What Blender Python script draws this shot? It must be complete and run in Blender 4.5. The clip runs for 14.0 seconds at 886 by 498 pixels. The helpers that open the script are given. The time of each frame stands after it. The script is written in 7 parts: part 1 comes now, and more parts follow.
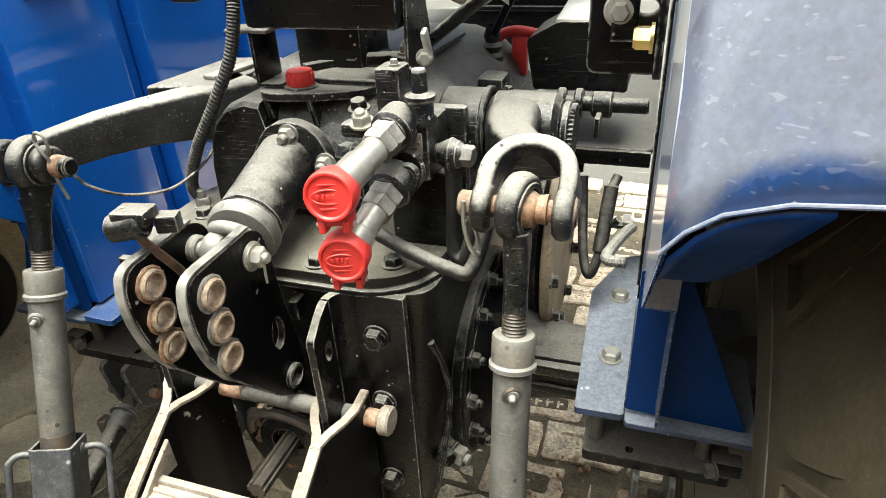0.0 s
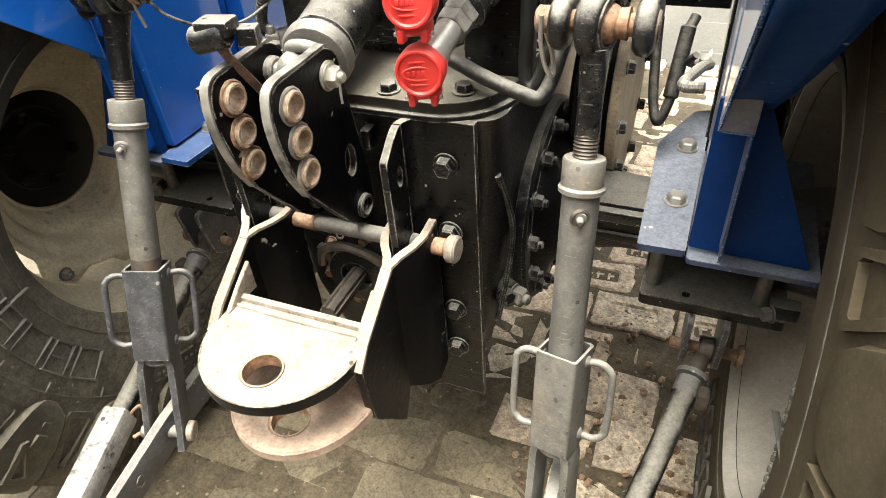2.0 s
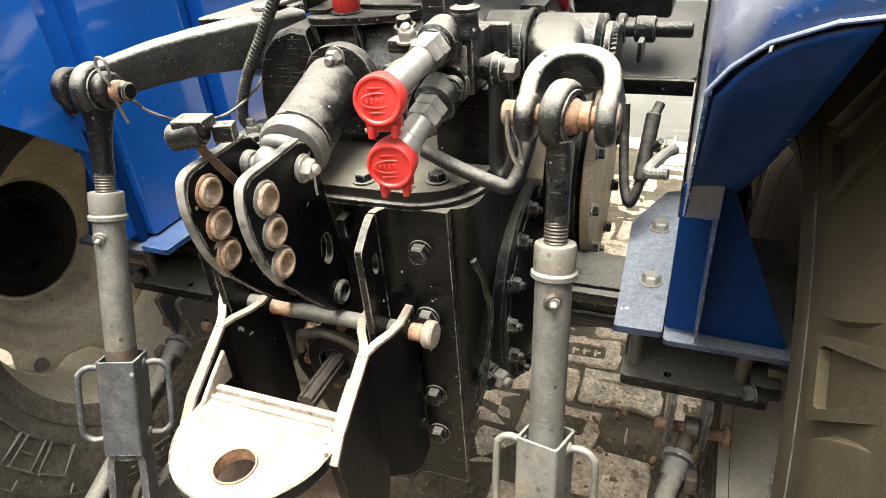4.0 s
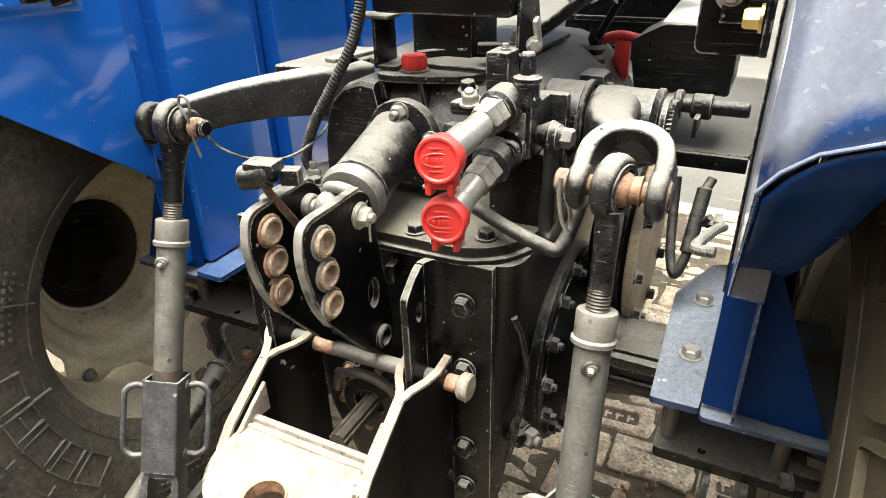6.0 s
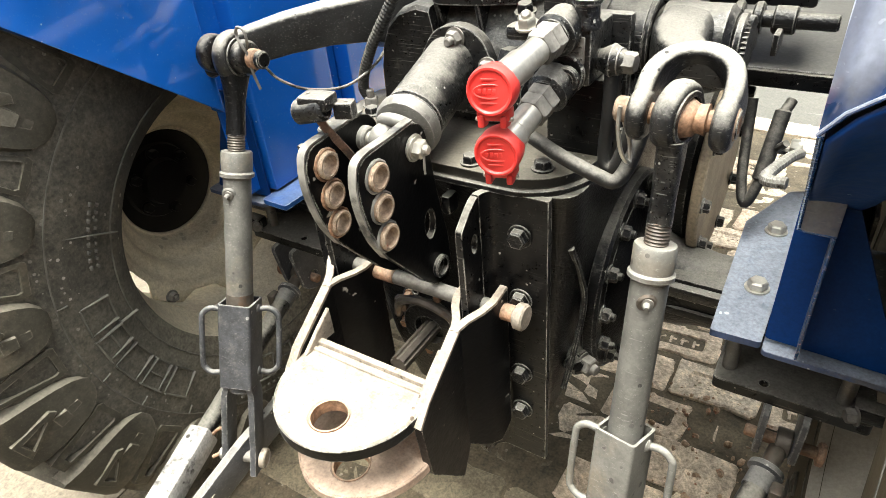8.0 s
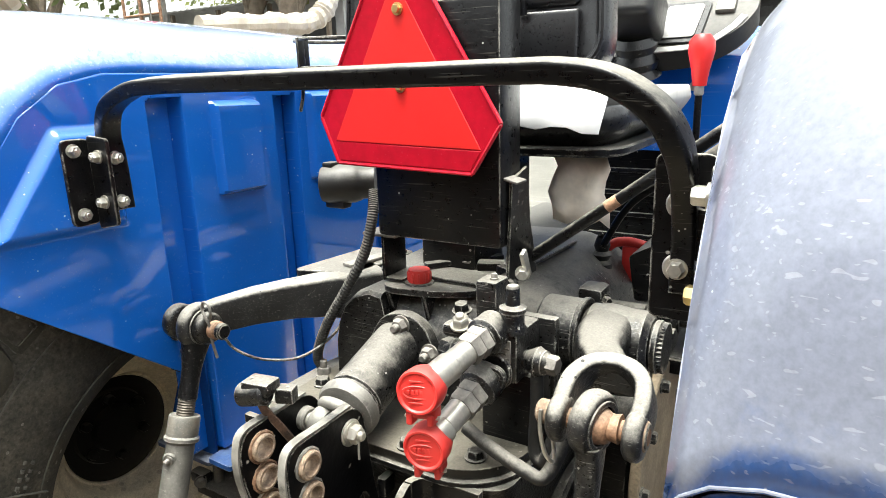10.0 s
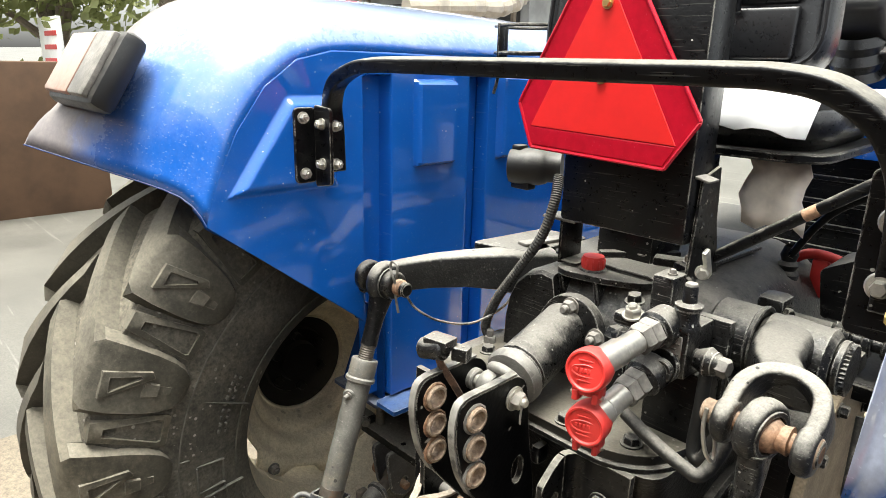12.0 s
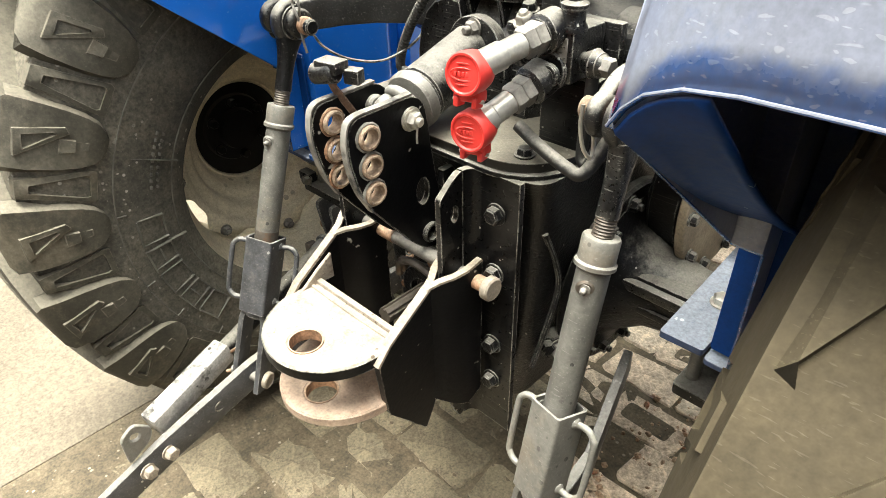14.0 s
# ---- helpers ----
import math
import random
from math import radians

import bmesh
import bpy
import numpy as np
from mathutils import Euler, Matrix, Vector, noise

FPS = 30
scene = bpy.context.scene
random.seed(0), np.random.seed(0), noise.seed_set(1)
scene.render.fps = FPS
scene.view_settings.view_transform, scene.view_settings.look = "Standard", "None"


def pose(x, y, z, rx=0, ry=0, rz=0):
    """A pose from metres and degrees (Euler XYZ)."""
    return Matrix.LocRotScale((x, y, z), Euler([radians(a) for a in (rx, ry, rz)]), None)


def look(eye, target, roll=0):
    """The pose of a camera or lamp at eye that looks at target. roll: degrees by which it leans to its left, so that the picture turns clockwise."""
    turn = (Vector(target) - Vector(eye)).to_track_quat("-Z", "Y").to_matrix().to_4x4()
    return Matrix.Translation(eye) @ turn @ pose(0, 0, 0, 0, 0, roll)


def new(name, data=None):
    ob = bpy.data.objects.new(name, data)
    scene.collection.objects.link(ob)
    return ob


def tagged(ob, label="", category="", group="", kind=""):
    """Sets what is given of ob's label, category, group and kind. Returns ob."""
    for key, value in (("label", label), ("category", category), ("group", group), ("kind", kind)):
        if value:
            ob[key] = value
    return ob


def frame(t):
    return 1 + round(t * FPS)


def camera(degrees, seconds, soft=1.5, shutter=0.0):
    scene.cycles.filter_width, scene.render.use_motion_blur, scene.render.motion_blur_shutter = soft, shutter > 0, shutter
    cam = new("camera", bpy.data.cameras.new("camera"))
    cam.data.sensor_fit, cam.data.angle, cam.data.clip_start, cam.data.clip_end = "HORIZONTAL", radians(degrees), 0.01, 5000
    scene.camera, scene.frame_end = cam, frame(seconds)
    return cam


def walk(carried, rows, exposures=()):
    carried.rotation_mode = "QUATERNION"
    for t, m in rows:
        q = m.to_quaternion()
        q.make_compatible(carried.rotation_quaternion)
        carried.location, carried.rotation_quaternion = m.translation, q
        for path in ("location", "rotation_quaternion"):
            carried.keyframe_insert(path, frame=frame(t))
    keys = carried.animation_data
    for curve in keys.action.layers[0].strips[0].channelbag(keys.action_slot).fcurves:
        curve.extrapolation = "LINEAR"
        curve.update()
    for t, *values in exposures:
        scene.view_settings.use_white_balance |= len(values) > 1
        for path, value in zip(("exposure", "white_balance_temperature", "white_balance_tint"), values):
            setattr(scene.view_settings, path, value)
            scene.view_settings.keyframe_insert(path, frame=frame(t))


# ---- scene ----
cam = camera(69.7, 14.0, soft=0.6)
PATH = [
    (0, (0.508, -0.671, 1.531), (-0.072, 0.965, 0.538), -3.1),
    (0.5, (0.504, -0.653, 1.55), (-0.074, 0.977, 0.546), -3.5),
    (1, (0.5, -0.658, 1.547), (-0.209, 0.894, 0.504), -4.6),
    (1.5, (0.489, -0.719, 1.501), (-0.203, 0.763, 0.35), -3.8),
    (2, (0.496, -0.751, 1.457), (-0.169, 0.667, 0.213), -4.8),
    (2.2, (0.491, -0.751, 1.45), (-0.114, 0.667, 0.176), -4.4),
    (2.5, (0.497, -0.744, 1.451), (-0.085, 0.679, 0.172), -5.0),
    (3, (0.512, -0.741, 1.441), (0.002, 0.738, 0.195), -2.9),
    (3.5, (0.511, -0.743, 1.455), (-0.079, 0.783, 0.304), -4.1),
    (4, (0.515, -0.737, 1.472), (-0.159, 0.822, 0.416), -4.9),
    (4.2, (0.513, -0.737, 1.478), (-0.177, 0.839, 0.458), -4.4),
    (6.3, (0.514, -0.755, 1.512), (-0.301, 0.815, 0.579), -1.6),
    (6.5, (0.515, -0.743, 1.52), (-0.293, 0.793, 0.525), -2.3),
    (7, (0.514, -0.747, 1.493), (-0.348, 0.687, 0.397), -3.2),
    (7.2, (0.514, -0.739, 1.499), (-0.38, 0.621, 0.336), -5.0),
    (9.3, (0.57, -0.73, 1.529), (-0.431, 0.776, 0.675), -2.5),
    (9.5, (0.575, -0.726, 1.54), (-0.429, 0.834, 0.794), -1.7),
    (10, (0.595, -0.708, 1.615), (-0.425, 0.936, 1.111), -1.6),
    (10.3, (0.61, -0.713, 1.649), (-0.398, 0.977, 1.288), -1.7),
    (10.5, (0.617, -0.716, 1.658), (-0.372, 1.001, 1.389), -1.1),
    (11, (0.62, -0.727, 1.66), (-0.427, 0.933, 1.275), -1.2),
    (11.5, (0.604, -0.77, 1.653), (-0.726, 0.659, 1.216), -0.2),
    (12, (0.6, -0.782, 1.629), (-0.786, 0.547, 1.068), 1.4),
    (12.5, (0.598, -0.785, 1.614), (-0.647, 0.588, 0.863), 0.8),
    (13, (0.603, -0.77, 1.584), (-0.512, 0.542, 0.565), -0.1),
    (13.5, (0.622, -0.736, 1.542), (-0.39, 0.523, 0.363), -0.4),
    (14, (0.743, -0.714, 1.527), (-0.425, 0.447, 0.391), -1.6),
]
walk(cam, [(t, look(eye, target, roll)) for t, eye, target, roll in PATH], [(0.0, 1.95, 6600, 1), (2.0, 2.1, 6900, 6), (3.5, 2.2, 6800, 5), (6.5, 2.1, 6700, 5), (9.5, 2.3, 6550, 3), (10.5, 1.65, 6600, 5), (11.0, 1.5, 6700, 6), (11.5, 1.6, 6700, 6), (12.5, 2.0, 6500, 3), (13.0, 2.05, 6700, 5), (13.5, 2.1, 7100, 7), (14.0, 2.2, 6800, 3)])

# ---- light ----
world = bpy.data.worlds.new("sky")
scene.world = world
world.use_nodes = True
wn = world.node_tree
sky = wn.nodes.new("ShaderNodeTexSky")
sky.sky_type, sky.sun_disc = "NISHITA", False
sky.sun_elevation, sky.sun_rotation = radians(81), radians(200)
sky.dust_density, sky.air_density, sky.ozone_density = 5.0, 1.0, 1.0
hsv = wn.nodes.new("ShaderNodeHueSaturation")
hsv.inputs["Saturation"].default_value = 0.15
wn.links.new(sky.outputs[0], hsv.inputs["Color"])
wn.links.new(hsv.outputs[0], wn.nodes["Background"].inputs["Color"])
wn.nodes["Background"].inputs["Strength"].default_value = 0.15
SUN = bpy.data.lights.new("sun", "SUN")
SUN.energy, SUN.angle, SUN.color = 2.1, radians(35), (1.0, 0.96, 0.9)
sun = new("sun", SUN)
sun.matrix_world = look((-0.3, -0.85, 6.0), (0, 0, 0))


# ---- materials ----
def mat(name, base, rough=0.5, metal=0.0, var=0.25, scale=8.0, bump=0.15, dust=0.0, dust_col=(0.36, 0.335, 0.29), fine=90.0,
        coat=0.0, spots=0.0, spot_col=(0.6, 0.58, 0.54), spot_scale=60.0, stain=None, stain_amt=0.0, rand=0.0, bias=0.0, spec=0.5, edge=0.0, edge_col=(0.33, 0.32, 0.30), dsharp=0.25, scratch=0.0, scratch_col=(0.4, 0.4, 0.4), scratch_scale=7.0, specks=0.0, speck_col=(0.5, 0.49, 0.46), speck_scale=130.0, grain=0.0, cake=0.0):
    m = bpy.data.materials.new(name)
    m.use_nodes = True
    nt = m.node_tree
    N, L = nt.nodes, nt.links
    bs = N["Principled BSDF"]

    def math(op, a, b=0.0, clamp=False):
        n = N.new("ShaderNodeMath")
        n.operation, n.use_clamp = op, clamp
        for k, v in enumerate((a, b)):
            if hasattr(v, "links"):
                L.new(v, n.inputs[k])
            else:
                n.inputs[k].default_value = v
        return n.outputs[0]

    def noise_node(s, detail=4.0, rough_=0.6):
        n = N.new("ShaderNodeTexNoise")
        n.inputs["Scale"].default_value, n.inputs["Detail"].default_value, n.inputs["Roughness"].default_value = s, detail, rough_
        L.new(tc.outputs["Object"], n.inputs["Vector"])
        return n.outputs["Fac"]

    def mix(f, a, b):
        n = N.new("ShaderNodeMix")
        n.data_type = "RGBA"
        for sock, v in ((n.inputs[0], f), (n.inputs[6], a), (n.inputs[7], b)):
            if hasattr(v, "links"):
                L.new(v, sock)
            else:
                sock.default_value = v if isinstance(v, float) else (*v, 1.0)
        return n.outputs[2]

    def ramp(v, a, b):
        n = N.new("ShaderNodeMapRange")
        n.interpolation_type = "SMOOTHSTEP"
        L.new(v, n.inputs["Value"])
        n.inputs["From Min"].default_value, n.inputs["From Max"].default_value = a, b
        return n.outputs["Result"]

    tc = N.new("ShaderNodeTexCoord")
    big, small = noise_node(scale), noise_node(fine, 3.0)
    dark = tuple(c * (1 - var) for c in base)
    light = tuple(min(1.0, c * (1 + var)) for c in base)
    col = mix(ramp(big, 0.3, 0.7), dark, light)
    if rand:
        oi = N.new("ShaderNodeObjectInfo")
        col = mix(math("MULTIPLY", oi.outputs["Random"], rand), col, stain or dark)
    elif stain:
        col = mix(math("MULTIPLY", ramp(noise_node(scale * 0.55, 6.0, 0.7), 0.52, 0.66), stain_amt), col, stain)
    r = math("ADD", math("MULTIPLY", small, 0.25), rough - 0.12)
    if dust:
        ge = N.new("ShaderNodeNewGeometry")
        sep = N.new("ShaderNodeSeparateXYZ")
        L.new(ge.outputs["Normal"], sep.inputs[0])
        up = math("ADD", math("MULTIPLY", sep.outputs["Z"], 0.55), 0.28 + bias)
        f = math("MULTIPLY", ramp(math("ADD", up, math("MULTIPLY", noise_node(scale * 2.2, 6.0, 0.75), 0.75)), 0.97 - dsharp, 0.97 + dsharp), dust, True)
        col = mix(f, col, dust_col)
        r = math("ADD", r, math("MULTIPLY", f, 0.35), True)
        if metal:
            L.new(math("SUBTRACT", metal, f, True), bs.inputs["Metallic"])
    if spots:
        sp = ramp(noise_node(spot_scale, 2.0, 0.5), 0.70, 0.74)
        sf = math("MULTIPLY", sp, spots)
        col = mix(sf, col, spot_col)
        r = math("ADD", r, math("MULTIPLY", sf, 0.4), True)
    if specks:
        vo = N.new("ShaderNodeTexVoronoi")
        vo.inputs["Scale"].default_value = speck_scale
        L.new(tc.outputs["Object"], vo.inputs["Vector"])
        pick = N.new("ShaderNodeSeparateColor")
        L.new(vo.outputs["Color"], pick.inputs[0])
        size = math("MULTIPLY", math("SUBTRACT", pick.outputs[0], 1.0 - specks, True), 0.5 / specks)
        patch = ramp(noise_node(scale * 0.7, 3.0), 0.42, 0.6)
        sf = math("MULTIPLY", ramp(math("SUBTRACT", size, vo.outputs["Distance"]), 0.0, 0.06), patch)
        col = mix(sf, col, speck_col)
    if scratch:
        sc = None
        for turn, k in ((0.4, 1.0), (1.3, 1.4), (2.3, 0.8)):
            mp = N.new("ShaderNodeMapping")
            mp.inputs["Rotation"].default_value = (turn, turn * 1.7, turn * 0.6)
            mp.inputs["Scale"].default_value = (1.0, 34.0, 34.0)
            L.new(tc.outputs["Object"], mp.inputs["Vector"])
            nz = N.new("ShaderNodeTexNoise")
            nz.inputs["Scale"].default_value = scratch_scale * k
            nz.inputs["Detail"].default_value = 1.0
            nz.inputs["Distortion"].default_value = 0.3
            L.new(mp.outputs[0], nz.inputs["Vector"])
            line = ramp(nz.outputs["Fac"], 0.70, 0.74)
            sc = line if sc is None else math("MAXIMUM", sc, line)
        sf = math("MULTIPLY", sc, scratch)
        col = mix(sf, col, scratch_col)
        r = math("ADD", r, math("MULTIPLY", sf, 0.3), True)
    if edge:
        bv = N.new("ShaderNodeBevel")
        bv.samples = 4
        bv.inputs["Radius"].default_value = 0.0035
        gn = N.new("ShaderNodeNewGeometry")
        dt = N.new("ShaderNodeVectorMath")
        dt.operation = "DOT_PRODUCT"
        L.new(bv.outputs[0], dt.inputs[0])
        L.new(gn.outputs["Normal"], dt.inputs[1])
        ef = math("MULTIPLY", ramp(math("SUBTRACT", 1.0, dt.outputs["Value"]), 0.015, 0.09), ramp(noise_node(scale * 3.5, 4.0, 0.7), 0.40, 0.58))
        col = mix(math("MULTIPLY", ef, edge), col, edge_col)
    if cake:
        # dried dirt towards the outer end
        sx = N.new("ShaderNodeSeparateXYZ")
        L.new(tc.outputs["Object"], sx.inputs[0])
        reach = math("ADD", math("ABSOLUTE", sx.outputs["X"]), math("MULTIPLY", math("SUBTRACT", noise_node(9.0, 6.0, 0.7), 0.5), 0.22))
        cf = math("MULTIPLY", ramp(reach, cake - 0.09, cake + 0.07), 0.88)
        col = mix(cf, col, mix(small, (0.15, 0.125, 0.095), (0.24, 0.20, 0.155)))
        r = math("ADD", r, math("MULTIPLY", cf, 0.6), True)
        L.new(math("MULTIPLY", math("SUBTRACT", 1.0, cf), coat), bs.inputs["Coat Weight"])
    if grain:
        sg = N.new("ShaderNodeVectorMath")
        sg.operation = "SCALE"
        L.new(col, sg.inputs[0])
        g2 = noise_node(fine * 2.3, 2.0, 0.6)
        L.new(math("ADD", 1.0 - grain * 1.5, math("MULTIPLY", math("ADD", small, g2), grain * 1.5)), sg.inputs["Scale"])
        col = sg.outputs[0]
    L.new(col, bs.inputs["Base Color"])
    L.new(r, bs.inputs["Roughness"])
    if metal and not dust:
        bs.inputs["Metallic"].default_value = metal
    bs.inputs["Coat Weight"].default_value = coat
    bs.inputs["Coat Roughness"].default_value = 0.05
    bs.inputs["Specular IOR Level"].default_value = spec
    if bump:
        bp = N.new("ShaderNodeBump")
        bp.inputs["Strength"].default_value, bp.inputs["Distance"].default_value = bump, 0.004
        L.new(math("ADD", big, math("MULTIPLY", small, 0.6)), bp.inputs["Height"])
        L.new(bp.outputs[0], bs.inputs["Normal"])
    return m


BLUE = mat("blue_paint", (0.009, 0.112, 0.49), 0.10, var=0.10, scale=3, bump=0.003, coat=0.6, dust=0.08, dust_col=(0.28, 0.34, 0.40), specks=0.012, speck_col=(0.36, 0.46, 0.58), speck_scale=230, scratch=0.07, scratch_col=(0.30, 0.40, 0.52), scratch_scale=5)
# dull blue, darkened in its colour for the shade under the fenders
BLUE_SHADED = mat("dull_shaded_blue_paint", (0.003, 0.034, 0.155), 0.5, var=0.15, scale=5, bump=0.05, dust=0.5, dust_col=(0.2, 0.18, 0.14), bias=-0.05, specks=0.03, speck_col=(0.4, 0.45, 0.5), speck_scale=120, spec=0.12, grain=0.3)
# pale dust on upward faces also paints in the sky's glare
DUSTY = mat("dust_and_glare_blue_paint", (0.009, 0.105, 0.44), 0.16, var=0.15, scale=2.2, bump=0.012, coat=0.9, dust=0.68, dust_col=(0.42, 0.45, 0.48), bias=-0.05, dsharp=0.36, specks=0.012, speck_col=(0.5, 0.54, 0.58), speck_scale=200, scratch=0.22, scratch_col=(0.48, 0.53, 0.60), scratch_scale=7, grain=0.15, cake=0.84)
HAZED = mat("dust_hazed_blue_paint", (0.012, 0.075, 0.26), 0.25, var=0.2, scale=2.4, bump=0.02, coat=0.6, dust=0.75, dust_col=(0.38, 0.38, 0.41), bias=0.37, dsharp=0.13, specks=0.015, speck_col=(0.62, 0.65, 0.70), speck_scale=190, scratch=0.2, scratch_col=(0.58, 0.60, 0.66), scratch_scale=7, grain=0.25)
SMEAR = mat("dust_smeared_blue_paint", (0.010, 0.075, 0.28), 0.2, var=0.2, scale=2.6, bump=0.015, coat=0.7, dust=0.82, dust_col=(0.195, 0.20, 0.222), bias=0.36, dsharp=0.13, specks=0.006, speck_col=(0.5, 0.52, 0.56), speck_scale=220, scratch=0.18, scratch_col=(0.52, 0.54, 0.58), scratch_scale=6, grain=0.3)
BLACK = mat("black_paint", (0.0035, 0.0035, 0.004), 0.30, var=0.3, scale=9, bump=0.2, dust=0.65, dust_col=(0.26, 0.245, 0.21), bias=-0.07, dsharp=0.14, specks=0.025, speck_col=(0.42, 0.40, 0.36), speck_scale=170, spec=0.25, edge=0.85, edge_col=(0.40, 0.38, 0.33), scratch=0.14, scratch_col=(0.24, 0.23, 0.20), scratch_scale=14, grain=0.6)
CAST = mat("dusty_cast_iron", (0.0045, 0.0045, 0.005), 0.32, var=0.4, scale=14, bump=0.7, dust=0.75, dust_col=(0.19, 0.18, 0.157), bias=-0.09, dsharp=0.15, fine=160, spec=0.3, specks=0.03, speck_scale=180, speck_col=(0.33, 0.32, 0.29), edge=0.7, edge_col=(0.33, 0.32, 0.29), scratch=0.15, scratch_col=(0.22, 0.21, 0.19), scratch_scale=13, grain=0.6)
DCAST = mat("dust_coated_cast_iron", (0.006, 0.006, 0.0062), 0.30, var=0.5, scale=13, bump=0.55, dust=0.85, dust_col=(0.195, 0.184, 0.162), fine=170, spec=0.45, bias=-0.075, dsharp=0.15, specks=0.08, speck_scale=190, speck_col=(0.36, 0.35, 0.32), edge=0.85, edge_col=(0.40, 0.385, 0.35), stain=(0.04, 0.038, 0.034), stain_amt=0.7, scratch=0.35, scratch_col=(0.30, 0.29, 0.27), scratch_scale=13, grain=0.55)
ARMG = mat("pale_dusted_forging", (0.016, 0.016, 0.016), 0.35, var=0.5, scale=13, bump=0.5, dust=0.9, dust_col=(0.27, 0.255, 0.225), fine=170, spec=0.4, bias=0.02, dsharp=0.2, specks=0.06, speck_scale=170, speck_col=(0.02, 0.02, 0.02), edge=0.8, edge_col=(0.42, 0.40, 0.36), scratch=0.3, scratch_col=(0.34, 0.33, 0.3), scratch_scale=12, grain=0.55)
GREASE = mat("greasy_brown_cover", (0.011, 0.0095, 0.0075), 0.34, var=0.5, scale=9, bump=0.35, dust=0.8, dust_col=(0.16, 0.145, 0.115), bias=-0.08, dsharp=0.24, fine=140, spec=0.5, specks=0.05, speck_col=(0.25, 0.23, 0.2), speck_scale=150, edge=0.7, edge_col=(0.2, 0.185, 0.155), grain=0.5)
FOOTB = mat("chipped_blue_foot_paint", (0.010, 0.085, 0.33), 0.35, var=0.25, scale=12, bump=0.15, dust=0.5, dust_col=(0.22, 0.27, 0.36), bias=-0.14, dsharp=0.12, edge=1.0, edge_col=(0.62, 0.68, 0.76), specks=0.1, speck_col=(0.5, 0.56, 0.64), speck_scale=70, grain=0.4)
EDGE = mat("worn_paint_edge", (0.20, 0.19, 0.17), 0.55, 0.2, var=0.4, scale=30, bump=0.3, stain=(0.03, 0.03, 0.03), stain_amt=0.9)
GREYP = mat("grey_painted_steel", (0.125, 0.12, 0.108), 0.4, var=0.25, scale=12, bump=0.1, dust=0.45, dust_col=(0.34, 0.325, 0.29), specks=0.10, speck_col=(0.03, 0.028, 0.025), speck_scale=90, edge=0.6, edge_col=(0.42, 0.41, 0.38), scratch=0.3, scratch_col=(0.40, 0.39, 0.36), scratch_scale=14, stain=(0.15, 0.115, 0.075), stain_amt=0.5, grain=0.35)
DARKST = mat("oily_dark_steel", (0.10, 0.085, 0.07), 0.5, 0.4, var=0.3, scale=30, bump=0.3, stain=(0.16, 0.08, 0.04), stain_amt=0.5)
STEEL = mat("zinc_steel", (0.50, 0.48, 0.43), 0.38, 0.75, var=0.15, scale=30, bump=0.12, grain=0.2)
DULL = mat("dull_steel", (0.17, 0.16, 0.145), 0.5, 0.4, var=0.35, scale=25, bump=0.3, dust=0.6, dust_col=(0.30, 0.28, 0.25), grain=0.45)
RUST = mat("rusty_steel", (0.24, 0.135, 0.08), 0.75, 0.1, var=0.45, scale=35, bump=0.4, stain=(0.11, 0.045, 0.02), stain_amt=0.7, dust=0.35, dust_col=(0.42, 0.34, 0.26), grain=0.8)
DARKR = mat("dark_rusty_steel", (0.10, 0.055, 0.035), 0.75, 0.1, var=0.5, scale=40, bump=0.5, stain=(0.03, 0.02, 0.015), stain_amt=0.8, edge=0.7, edge_col=(0.34, 0.27, 0.20), grain=0.8)
TAN = mat("rust_dusted_bore", (0.27, 0.195, 0.135), 0.8, 0.0, var=0.35, scale=40, bump=0.35, stain=(0.16, 0.085, 0.05), stain_amt=0.6, edge=0.6, edge_col=(0.42, 0.36, 0.28), grain=0.7)
PRIMER = mat("worn_pale_steel", (0.275, 0.235, 0.19), 0.7, 0.0, var=0.2, scale=22, bump=0.35, stain=(0.16, 0.125, 0.095), stain_amt=0.75, specks=0.12, speck_col=(0.10, 0.075, 0.055), speck_scale=120, scratch=0.3, scratch_col=(0.25, 0.18, 0.13), scratch_scale=14, grain=0.6)
PLATF = mat("trodden_floor_paint", (0.035, 0.034, 0.032), 0.5, var=0.35, scale=8, bump=0.15, dust=0.75, dust_col=(0.125, 0.12, 0.108), bias=-0.1, dsharp=0.22, scratch=0.4, scratch_col=(0.2, 0.195, 0.18), scratch_scale=9, edge=0.7, edge_col=(0.32, 0.31, 0.29), grain=0.5)
RED = mat("red_plastic", (0.60, 0.035, 0.03), 0.4, var=0.1, scale=20, bump=0.03, dust=0.12, dust_col=(0.8, 0.4, 0.35))
REFLEX = mat("red_reflector", (0.42, 0.005, 0.020), 0.22, var=0.1, scale=50, bump=0.03, fine=300)
ORANGE = mat("orange_sheet", (0.66, 0.018, 0.018), 0.35, var=0.05, scale=20, bump=0.02, fine=250)
TREAD = mat("dusty_tread_rubber", (0.044, 0.041, 0.032), 0.55, var=0.35, scale=7, bump=0.3, dust=0.7, bias=0.13, dust_col=(0.20, 0.18, 0.14), fine=70, stain=(0.10, 0.085, 0.06), stain_amt=0.7, spec=0.35, edge=0.6, edge_col=(0.20, 0.18, 0.145), scratch=0.25, scratch_col=(0.17, 0.155, 0.13), scratch_scale=12, grain=0.5)
